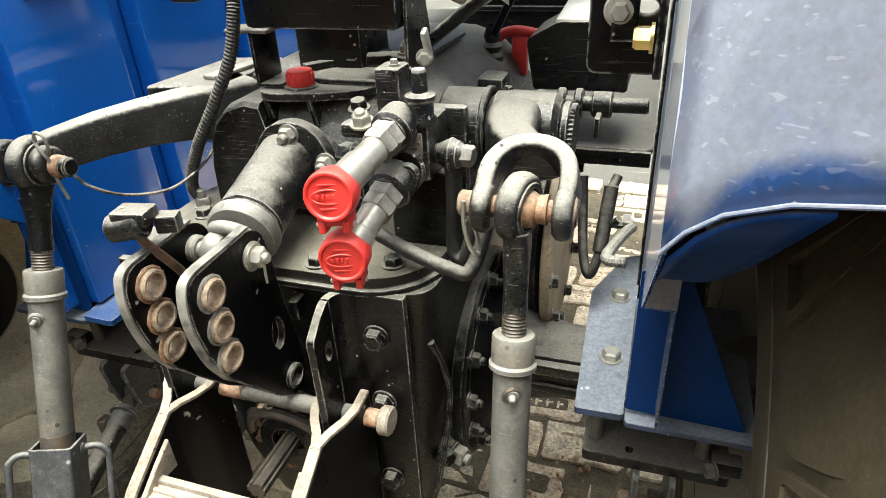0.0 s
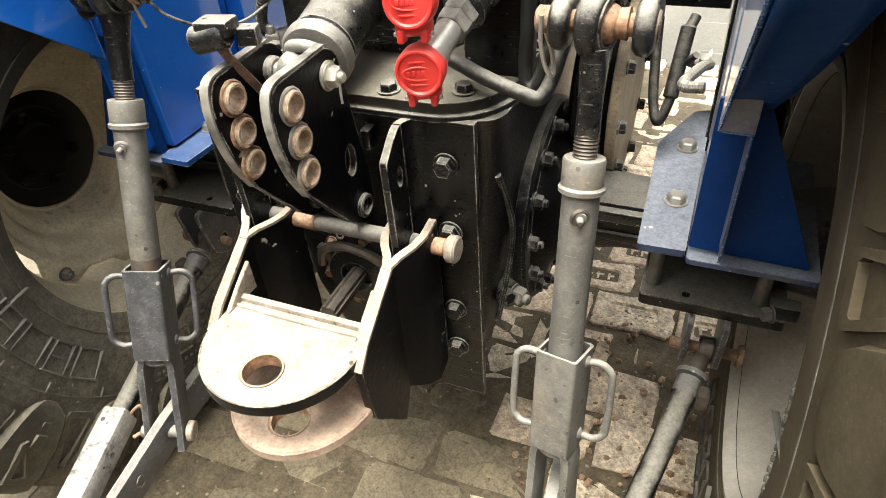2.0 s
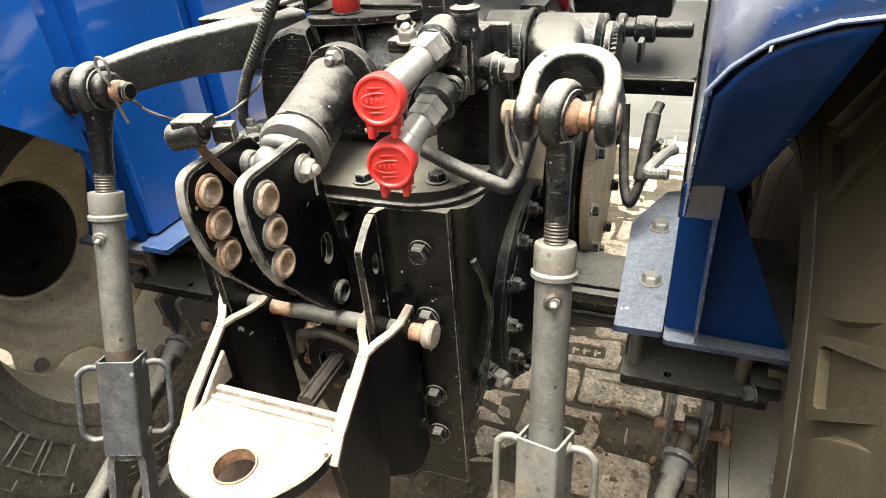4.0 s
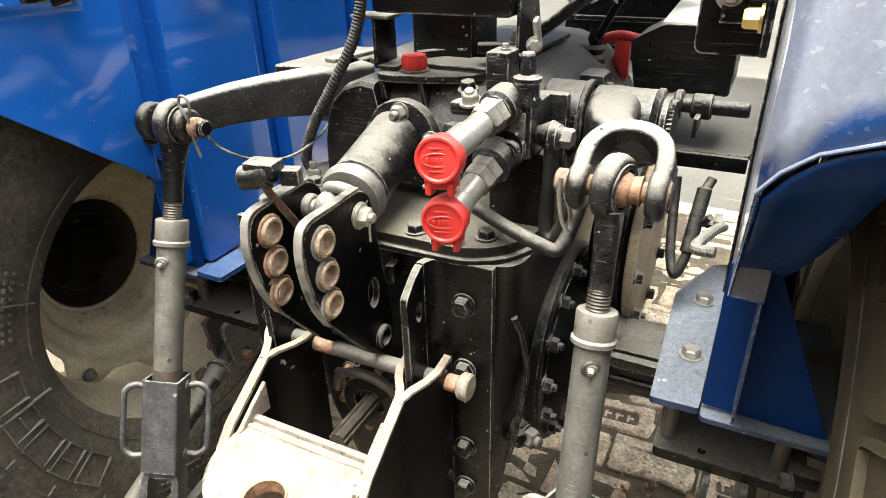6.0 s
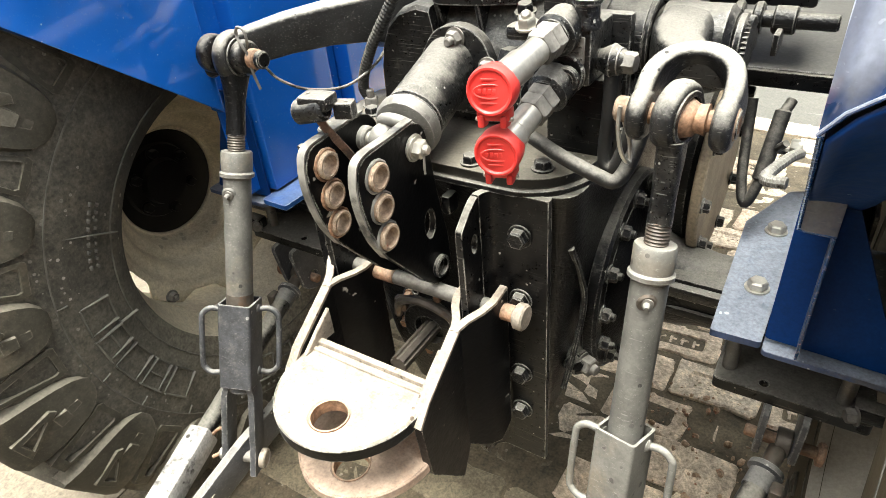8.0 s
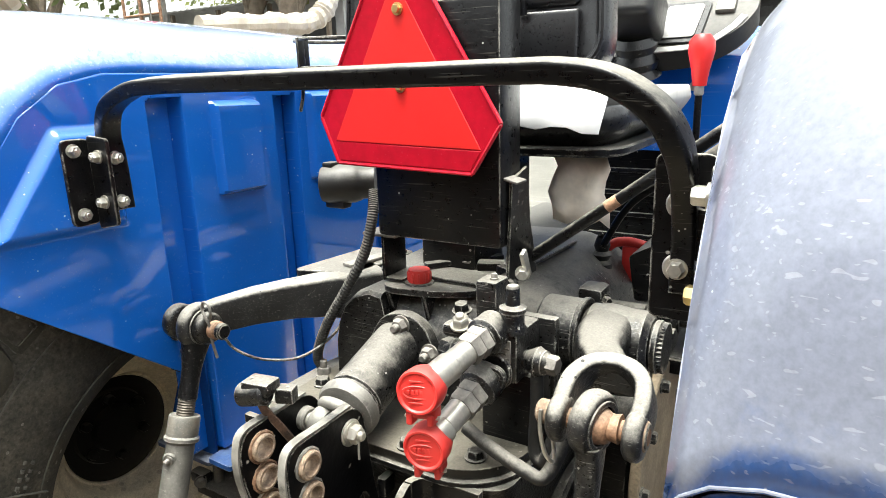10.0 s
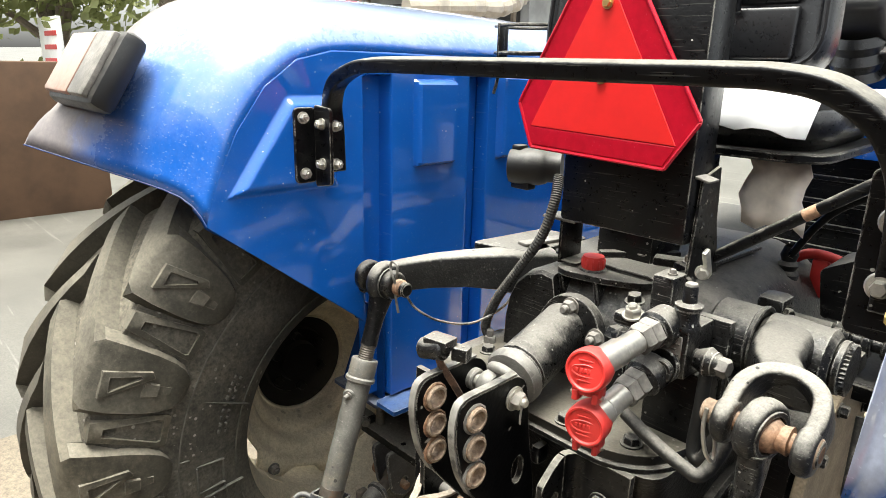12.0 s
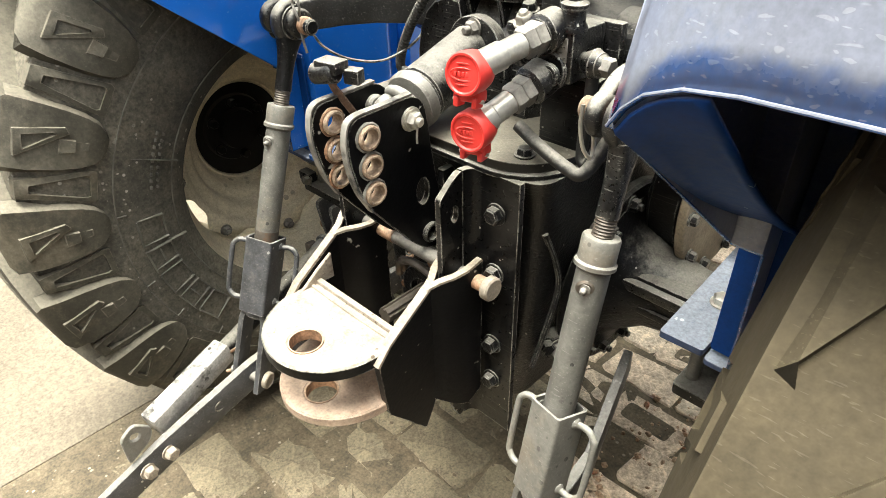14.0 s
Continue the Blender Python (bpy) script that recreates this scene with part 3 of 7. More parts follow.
lab = part("warning_label", plate([(0.492, 1.425), (0.60, 1.425), (0.60, 1.535), (0.492, 1.535)], "x", -0.490, -0.4865), WHITE, fl, "white warning label with an orange head")
part("label_head", plate([(0.495, 1.492), (0.597, 1.492), (0.597, 1.532), (0.495, 1.532)], "x", -0.4865, -0.4858), STICK, lab)
for k in range(4):
    part("print", plate([(0.505, 1.436 + 0.013 * k), (0.588 - 0.012 * (k % 2), 1.436 + 0.013 * k), (0.588 - 0.012 * (k % 2), 1.441 + 0.013 * k), (0.505, 1.441 + 0.013 * k)], "x", -0.4865, -0.486, bev=0), BLACK, lab)


# ---- rear wheels ----
def tyre_mesh(s):
    b = bmesh.new()
    sec = [(-0.19, 0.415), (-0.212, 0.44), (-0.232, 0.50), (-0.24, 0.57), (-0.234, 0.63), (-0.226, 0.685), (-0.203, 0.73), (-0.1, 0.742), (0, 0.746), (0.1, 0.742), (0.203, 0.73), (0.226, 0.685), (0.234, 0.63), (0.24, 0.57), (0.232, 0.50), (0.212, 0.44), (0.19, 0.415)]
    if s > 0:
        # grooves packed with dried mud
        full = {0.685: (0.236, 0.70), 0.73: (0.218, 0.757), 0.742: (0.12, 0.769), 0.746: (0.0, 0.771)}
        sec = [(math.copysign(full[r][0], u), full[r][1]) if r in full else (u, r) for u, r in sec]
    n = 96
    rings = [[b.verts.new((u, r * math.sin(2 * math.pi * k / n), r * math.cos(2 * math.pi * k / n))) for k in range(n)] for u, r in sec]
    for a, c in zip(rings, rings[1:]):
        for k in range(n):
            b.faces.new((a[k], a[(k + 1) % n], c[(k + 1) % n], c[k]))
    for v in b.verts:
        v.co.x *= 0.98 if s < 0 else 0.92
    return b


SHOULDER = [(0.0, 0.728), (0.09, 0.722), (0.155, 0.705), (0.182, 0.675), (0.199, 0.63), (0.206, 0.58)]


def shoulder(u):
    for (u0, r0), (u1, r1) in zip(SHOULDER, SHOULDER[1:]):
        if abs(u) <= u1:
            return r0 + (r1 - r0) * (abs(u) - u0) / (u1 - u0)
    return 0.58


def lug_mesh(b, side, th0, lean, muddy=False):
    """One bar of the tread, from past the crown down over the shoulder, with a framed end and a fin beside it."""
    rows = []
    n = 8
    for k in range(n + 1):
        f = k / n
        u = -0.02 + 0.192 * f
        ang = th0 + lean * 0.40 * f
        hw = 0.024 + 0.034 * f ** 1.5
        q = []
        for d, r in ((-hw - 0.034, shoulder(u) - 0.012), (-hw, 0.778 - 0.012 * f * f), (hw, 0.778 - 0.012 * f * f), (hw + 0.034, shoulder(u) - 0.012)):
            a = ang + d / 0.74
            q.append(b.verts.new((side * u, r * math.sin(a), r * math.cos(a))))
        rows.append(q)
    a0 = th0 + lean * 0.40
    skirt = ((0.186, 0.756, 0.066), (0.202, 0.72, 0.068), (0.212, 0.67, 0.066), (0.216, 0.635, 0.060), (0.216, 0.612, 0.050), (0.213, 0.597, 0.034), (0.208, 0.588, 0.016))
    for u, r, hw in skirt:
        q = []
        for d, e in ((-hw - 0.016, -0.026), (-hw, 0.0), (hw, 0.0), (hw + 0.016, -0.026)):
            a = a0 + d / 0.68
            q.append(b.verts.new((side * (u + e), r * math.sin(a), r * math.cos(a))))
        rows.append(q)
    for p, q in zip(rows, rows[1:]):
        for k in range(3):
            b.faces.new((p[k], p[k + 1], q[k + 1], q[k]))
    b.faces.new(rows[0])
    b.faces.new(rows[-1])

    def at(r, d, e, shift=0.0):
        if muddy:
            u = 0.200 + (0.735 - r) * 0.20 if r > 0.685 else 0.213
        else:
            u = 0.186 + (0.756 - r) * 0.44 if r > 0.72 else 0.202 + (0.72 - r) * 0.20 if r > 0.67 else 0.213
        a = a0 + shift + d / 0.66
        return b.verts.new((side * (u + e), r * math.sin(a), r * math.cos(a)))

    def frame_loop(out, inn, lo, hi, shift):
        n = len(out)
        o0, o1, i1, i0 = ([at(r, d, lo, shift) for r, d in out], [at(r, d, hi, shift) for r, d in out], [at(r, d, hi, shift) for r, d in inn], [at(r, d, lo, shift) for r, d in inn])
        for p, q in ((o0, o1), (o1, i1), (i1, i0)):
            for k in range(n):
                b.faces.new((p[k], p[(k + 1) % n], q[(k + 1) % n], q[k]))

    # framed pocket in the gap beside the bar, with a slanting floor
    g = math.pi / LUGS
    frame_loop([(0.735, -0.018), (0.735, 0.018), (0.612, 0.041), (0.604, 0.036), (0.604, -0.036), (0.612, -0.041)], [(0.715, -0.008), (0.715, 0.008), (0.622, 0.029), (0.616, 0.026), (0.616, -0.026), (0.622, -0.029)], -0.030, 0.004 if muddy else -0.004, g)
    if muddy:
        return
    b.faces.new([at(0.73, -0.012, -0.016, g), at(0.73, 0.012, -0.016, g), at(0.61, 0.034, -0.006, g), at(0.61, -0.034, -0.014, g)])
    # raised three-sided frame and two small steps on the bar itself
    frame_loop([(0.738, -0.040), (0.742, 0.010), (0.668, 0.030), (0.660, 0.018)], [(0.726, -0.026), (0.730, 0.002), (0.684, 0.016), (0.680, 0.012)], -0.004, 0.006, 0.0)
    for r0, r1, w0, w1, e in ((0.672, 0.648, -0.030, 0.006, 0.007), (0.645, 0.625, -0.022, 0.004, 0.005)):
        lo = [at(r0, w0, -0.004), at(r0, w1, -0.004), at(r1, w1, -0.004), at(r1, w0 * 0.8, -0.004)]
        hi = [at(r0, w0 + 0.003, e * 0.2), at(r0, w1 - 0.003, e * 0.2), at(r1, w1 - 0.003, e), at(r1, w0 * 0.8 + 0.003, e)]
        for k in range(4):
            b.faces.new((lo[k], lo[(k + 1) % 4], hi[(k + 1) % 4], hi[k]))
        b.faces.new(hi)


LUGS = 19


def taller(b, w=1.0, taper=0.0):
    """Draws the section in for the rim's size and the shoulder in by taper."""
    for v in b.verts:
        r = math.hypot(v.co.y, v.co.z)
        q = 1.12 * r - 0.126
        v.co.y *= q / r
        v.co.z *= q / r
        v.co.x *= w * (1 - taper * max(0.0, q - 0.50) / 0.25)
    return b


def rear_wheel(s):
    cx = 0.85 if s > 0 else -0.85
    place = pose(cx, WY, WZ)
    tp = 0.0 if s < 0 else 0.17
    b = taller(tyre_mesh(s), 1.0, tp)
    wheel = part("rear_wheel", b, RUBBER if s < 0 else TREADM, T, "tall black farm tyre with chevron lugs, caked with pale dust", 40)
    wheel.matrix_basis = place
    b = bmesh.new()
    N = LUGS
    for k in range(N):
        lug_mesh(b, 1, 2 * math.pi * k / N, -1, s > 0)
        lug_mesh(b, -1, 2 * math.pi * (k + 0.5) / N, -1, s > 0)
    part("tread", taller(b, 1.13 if s < 0 else 1.04, tp), TREAD if s < 0 else TREADM, wheel, "deep angled tread lugs" if s < 0 else "mud-coated tread lugs", 40 if s < 0 else 18)
    # raised lettering blocks and rings on the inner sidewall
    b = bmesh.new()
    for r0, x0 in ((0.452, 0.185), (0.576, 0.2045)):
        lathe([(r0 - 0.0016, 0), (r0 - 0.001, 0.004), (r0 + 0.001, 0.004), (r0 + 0.0016, 0)], (-s * x0, 0, 0), (-s, 0, 0), 96, b)

    def bar(a, r, la, lr, w=0.0035):
        """A moulded line: la along the ring or lr along the radius."""
        th = radians(a)
        x = 0.190 + 0.016 * min(1.0, max(0.0, (r - 0.44) / 0.10))
        box((-s * x, r * math.sin(th), r * math.cos(th)), (0.008, max(la, w), max(lr, w)), 0.001, Euler((-th, 0, 0)).to_matrix(), b, 1)

    for a0, n, wide in ((-86, 5, 8.0), (-160, 4, 7.5), (60, 5, 8.0), (150, 4, 7.5)):
        for k in range(n):
            a = a0 - k * 9.5
            for e in (-wide / 2, wide / 2):
                bar(a + e * (0.8 if k % 2 else 1.0), 0.512, 0, 0.056)
            bar(a, 0.540, radians(wide) * 0.54, 0)
            bar(a, 0.484, radians(wide) * 0.48, 0)
            if k % 2:
                bar(a, 0.512, radians(wide) * 0.3, 0)
    for a in (-64, -79, -92, -101, -115, -131, -146, 20, 75, 130):
        bar(a, 0.566 if a % 2 else 0.51, 0, 0.02 if a % 2 else 0.125, 0.0022)
    for k in range(9):
        bar(-56 - 2.1 * k, 0.500, 0.010, 0.006)
        bar(-56 - 2.1 * k, 0.486, 0.008, 0.005)
        bar(-150 - 2.1 * k, 0.560, 0.010, 0.006)
    part("sidewall_relief", taller(b, 1.135 if s < 0 else 1.06, tp), MOULD, wheel, "scuffed raised moulding on the sidewall")
    # rim, dished disc with eight lobes, hub deep inside
    i = -s
    prof = [(0.352, 0.196), (0.366, 0.194), (0.372, 0.188), (0.370, 0.180), (0.358, 0.176), (0.345, 0.165), (0.338, 0.12), (0.318, 0.085), (0.312, 0.0), (0.318, -0.10), (0.345, -0.16), (0.37, -0.19), (0.356, -0.2), (0.335, -0.165), (0.306, -0.1), (0.300, 0.0), (0.305, 0.09), (0.326, 0.128), (0.336, 0.165), (0.344, 0.186), (0.352, 0.196)]
    rim = part("rim", lathe(prof, (0, 0, 0), (i, 0, 0), 96), RIM if s < 0 else RIMG, wheel, "dusty grey-beige steel rim")
    b = bmesh.new()
    n = 128
    dsc = [(0.148, -0.128), (0.152, -0.130), (0.156, -0.126), (0.160, -0.112), (0.166, -0.092), (0.174, -0.078), (0.186, -0.070), (0.196, -0.068), (0.201, -0.060), (0.205, -0.042), (0.212, -0.026), (0.224, -0.016), (0.238, -0.013), (0.245, -0.006), (0.251, 0.006), (0.262, 0.012), (1.0, 0.012)]
    rings = []
    for r, x in dsc:
        row = []
        for k in range(n):
            a = 2 * math.pi * k / n
            rr = r if r < 1 else 0.268 + 0.040 * min(1.0, max(0.0, 0.5 + 0.95 * math.cos(8 * a)))
            row.append(b.verts.new((i * x, rr * math.sin(a), rr * math.cos(a))))
        rings.append(row)
    for a, c in zip(rings, rings[1:]):
        for k in range(n):
            b.faces.new((a[k], a[(k + 1) % n], c[(k + 1) % n], c[k]))
    disc = part("disc", b, RIM if s < 0 else RIMG, wheel, "pressed steel wheel disc", 50)
    m = disc.modifiers.new("sheet", "SOLIDIFY")
    m.thickness = 0.010
    for k in range(8):
        a = 2 * math.pi * k / 8
        lug = part("rim_lug", box((i * 0.03, 0.305 * math.sin(a), 0.305 * math.cos(a)), (0.05, 0.05, 0.012), 0.003, Euler((-a, 0, 0)).to_matrix()), RIM if s < 0 else RIMG, wheel)
        part("bolt", bolt((i * 0.018, 0.283 * math.sin(a), 0.283 * math.cos(a)), (i, 0, 0), 0.024, 0.014, 0.008), DULL, wheel)
    part("hub", lathe([(0.0, -0.13), (0.06, -0.13), (0.065, -0.15), (0.10, -0.155), (0.105, -0.165), (0.205, -0.170), (0.215, -0.180), (0.215, -0.26)], (0, 0, 0), (i, 0, 0), 48), HUBD, wheel, "hub behind the disc, blackened for the shade in the hollow")
    for k in range(6):
        a = 2 * math.pi * k / 6
        part("hub_nut", bolt((-i * 0.15, 0.085 * math.sin(a), 0.085 * math.cos(a)), (i, 0, 0), 0.024, 0.016), HUBD, wheel)
    return wheel


wl, wr = rear_wheel(-1), rear_wheel(1)
for s, w in ((-1, wl), (1, wr)):
    w.rotation_euler = (radians(3.3 if s < 0 else 8), 0, 0)

# ---- rear transmission and axle ----
def loft_z(secs):
    """Closed sections stacked upwards: (z, outline in x and y)."""
    b = bmesh.new()
    rows = [[b.verts.new((x, y, z)) for x, y in sec_] for z, sec_ in secs]
    m = len(rows[0])
    for r0, r1 in zip(rows, rows[1:]):
        for k in range(m):
            b.faces.new((r0[k], r0[(k + 1) % m], r1[(k + 1) % m], r1[k]))
    b.faces.new(rows[0])
    b.faces.new(rows[-1])
    return b


def case_ring(x0, x1, y0, y1=0.62, r=0.05):
    return rounded([(x0, y0), (x1, y0), (x1, y1), (x0, y1)], r, 6)


AXY, AXZ = 0.305, 0.722     # axle line
case = part("transmission_case", loft_z([(0.43, case_ring(-0.12, 0.15, 0.09)), (0.47, case_ring(-0.15, 0.175, 0.06)), (0.60, case_ring(-0.18, 0.200, 0.04)), (0.78, case_ring(-0.205, 0.226, 0.032)), (0.93, case_ring(-0.215, 0.236, 0.030)), (0.985, case_ring(-0.218, 0.238, 0.026)), (1.022, case_ring(-0.224, 0.243, 0.012)), (1.040, case_ring(-0.226, 0.245, 0.002))]), CAST, T, "black dusty cast-iron rear transmission case", 50)
# cast bead that swings from the case to the axle flange
part("cast_bead", tube([(0.226, 0.045, 0.93), (0.232, 0.075, 0.86), (0.238, 0.085, 0.80), (0.236, 0.062, 0.72), (0.224, 0.04, 0.62)], 0.006, 8), CAST, case)
cover = part("top_cover", plate(rounded([(-0.225, -0.010), (0.165, -0.010), (0.215, 0.020), (0.244, 0.075), (0.246, 0.14), (0.246, 0.26), (-0.225, 0.26)], 0.03, 6), "z", 1.050, 1.066, bev=0.005), GREASE, case, "greasy flat top cover with a bolted rim")
part("gasket_rim", plate(rounded([(-0.232, -0.017), (0.168, -0.017), (0.222, 0.014), (0.252, 0.072), (0.256, 0.14), (0.256, 0.265), (-0.232, 0.265)], 0.03, 6), "z", 1.040, 1.049, bev=0.003), CAST, case)
for x, y in ((0.073, 0.012), (0.181, 0.036), (0.228, 0.13), (-0.18, 0.02), (-0.19, 0.11), (0.23, 0.21)):
    part("bolt", bolt((x, y, 1.066), (0, 0, 1), 0.024, 0.011), CAST, cover)
part("drain_boss", cyl((0.20, 0.12, 0.631), (0.236, 0.105, 0.631), 0.030), CAST, case)
part("stud_nut", bolt((0.236, 0.105, 0.631), (1, -0.35, 0), 0.034, 0.020, 0.012), DULL, case)
part("stud_nut", bolt((0.222, 0.085, 0.645), (0.8, -0.6, 0.1), 0.026, 0.016), CAST, case)
for s in (1, -1):
    ax = part("axle_housing", lathe([(0, 0), (0.17, 0), (0.172, 0.012), (0.125, 0.03), (0.085, 0.09), (0.072, 0.16), (0.068, 0.40), (0.09, 0.42), (0.10, 0.50), (0.10, 0.56), (0, 0.56)], (s * 0.245, AXY, AXZ), (s, 0, 0), 36), CAST, T, "black cast axle trumpet with a bolted flange")
    part("flange", cyl((s * 0.226, AXY, AXZ), (s * 0.256, AXY, AXZ), 0.205, bev=0.006, seg=48), CAST, ax)
    # square beam with ribs that carries the fender foot
    part("beam", box((s * 0.46, AXY - 0.019, AXZ + 0.02), (0.30, 0.117, 0.09), 0.012), CAST, ax)
    part("beam_rib", box((s * 0.44, AXY - 0.085, AXZ + 0.045), (0.32, 0.02, 0.025), 0.006), DCAST, ax)
    part("beam_rib", box((s * 0.44, AXY - 0.080, AXZ - 0.005), (0.32, 0.012, 0.018), 0.005), CAST, ax)
    for k in range(14):
        a = 2 * math.pi * k / 14 + 0.1
        part("bolt", bolt((s * 0.256, AXY - 0.176 * math.cos(a), AXZ + 0.176 * math.sin(a)), (s, 0, 0), 0.024, 0.014, 0.010), CAST, ax)
    # clamp plate under the axle with its bolts
    cl = part("axle_clamp", plate(rounded([(s * 0.455, 0.155), (s * 0.70, 0.155), (s * 0.70, 0.44), (s * 0.455, 0.44)], 0.012), "z", 0.628, 0.652, ((s * 0.535, 0.178, 0.008), (s * 0.52, 0.42, 0.008)), 0.003), BLACK, ax, "black clamp plate under the axle")
    for x in (0.475, 0.655):
        for y in (0.195, 0.40):
            part("clamp_bolt", cyl((s * x, y, 0.60), (s * x, y, 0.812), 0.0125), GREYP, cl)
            part("nut", bolt((s * x, y, 0.628), (0, 0, -1), 0.030, 0.018), DULL, cl)
    for x in (0.545, 0.605):
        part("bracket", plate(rounded([(0.13, 0.630), (0.27, 0.630), (0.25, 0.52), (0.20, 0.475), (0.15, 0.50)], 0.02), "x", s * x, s * (x + 0.012), ((0.19, 0.525, 0.013),)), LINKG, cl, "worn anchor lug")
    part("side_tab", box((s * 0.69, 0.17, 0.668), (0.05, 0.03, 0.03), 0.005), CAST, cl)
    part("tab_bolt", bolt((s * 0.672, 0.152, 0.668), (-s, -0.4, 0), 0.022, 0.014), DULL, cl)

bh = part("brake_housing", cyl((0.272, 0.47, 0.90), (0.345, 0.47, 0.90), 0.165, bev=0.01, seg=40), CAST, T, "black brake housing with beige flange")
part("flange", cyl((0.347, 0.47, 0.90), (0.366, 0.47, 0.90), 0.185, bev=0.003, seg=48), TANP, bh, "beige flange rim")
for k in range(10):
    a = 2 * math.pi * k / 10
    part("bolt", bolt((0.366, 0.47 + 0.168 * math.cos(a), 0.90 + 0.168 * math.sin(a)), (1, 0, 0), 0.020, 0.012), CAST, bh)

# angle plates that carry the hitch: a holed side plate, a wide bend and a bolted flange
for xs_, o in ((0.105, 1), (-0.165, -1)):
    y0, zt = -0.036, 1.042
    sp = plate(rounded([(-0.090, 1.006), (-0.062, 1.030), (-0.046, 1.040), (y0 - 0.0005, zt), (y0 - 0.0005, 0.466), (-0.050, 0.463), (-0.068, 0.505), (-0.086, 0.60)], 0.006), "x", xs_ - 0.006, xs_ + 0.006,
               [(-0.056, 0.968, 0.009, 0.017)] + [(-0.054, 0.76 - 0.055 * k, 0.011) for k in range(5)], 0.002)
    ang = part("hitch_angle_plate", sp, BLACK, T, "thick black steel angle plate bolted to the case, chipped edges")
    turn = [radians(15 * k) for k in range(1, 7)]
    outer = [(xs_ - o * 0.006, y0)] + [(xs_ - o * 0.006 + o * 0.036 * (1 - math.cos(t)), y0 + 0.036 * math.sin(t)) for t in turn] + [(xs_ + o * 0.107, y0 + 0.036)]
    inner = [(xs_ + o * 0.107, y0 + 0.024)] + [(xs_ + o * 0.006 + o * 0.024 * (1 - math.cos(t)), y0 + 0.024 * math.sin(t)) for t in turn[::-1]] + [(xs_ + o * 0.006, y0)]
    part("flange", loft_z([(0.463, outer + inner), (zt, outer + inner)]), BLACK, ang, "", 40)
    for z in (0.971, 0.848, 0.680, 0.586):
        part("bolt", bolt((xs_ + o * 0.061, y0 + 0.024, z), (0, -1, 0), 0.028, 0.015), CAST, ang)

# clevis hitch: forked side plates, two pale plates with the pin holes
def half_disc(cx, y0, rx, ry, back, n=36):
    return [(cx + rx * math.cos(math.pi * k / n), y0 - ry * math.sin(math.pi * k / n)) for k in range(n + 1)] + [(cx - rx, back), (cx + rx, back)]


PCX = -0.022
clv = part("drawbar_clevis", plate(half_disc(PCX, -0.235, 0.125, 0.130, -0.185), "z", 0.746, 0.770, ((-0.016, -0.304, 0.032),), 0.003), PRIMER, T, "black forked hitch clevis with pale worn top plate and pin hole")
part("lower_plate", plate(half_disc(PCX + 0.012, -0.225, 0.122, 0.138, -0.17), "z", 0.634, 0.656, ((0.0, -0.300, 0.031),), 0.003), PINKP, clv, "pinkish worn lower plate")
part("plate_edge", sweep([Vector((x, y, 0.758)) for x, y in half_disc(PCX, -0.235, 0.1262, 0.1312, 0)[:37]], [(-0.0012, -0.011), (0.0012, -0.011), (0.0012, 0.0095), (-0.0012, 0.0095)]), CHIPB, clv, "black chipped rim of the plate")
for z0, z1, c in ((0.7465, 0.7695, (-0.016, -0.304)), (0.6345, 0.6555, (0.0, -0.300))):
    part("pin_hole_wall", lathe([(0.0316, 0), (0.0316, z1 - z0), (0.029, z1 - z0), (0.029, 0), (0.0316, 0)], (c[0], c[1], z0), (0, 0, 1), 28), RUST, clv, "rusty pin hole")
part("weld_bead", tube([(-0.14, -0.202, 0.7705), (PCX, -0.204, 0.7715), (0.088, -0.202, 0.7705)], 0.004, 8), PRIMER, clv)
part("cross_bar", box((PCX, -0.186, 0.770), (0.245, 0.012, 0.018), 0.003), PRIMER, clv)


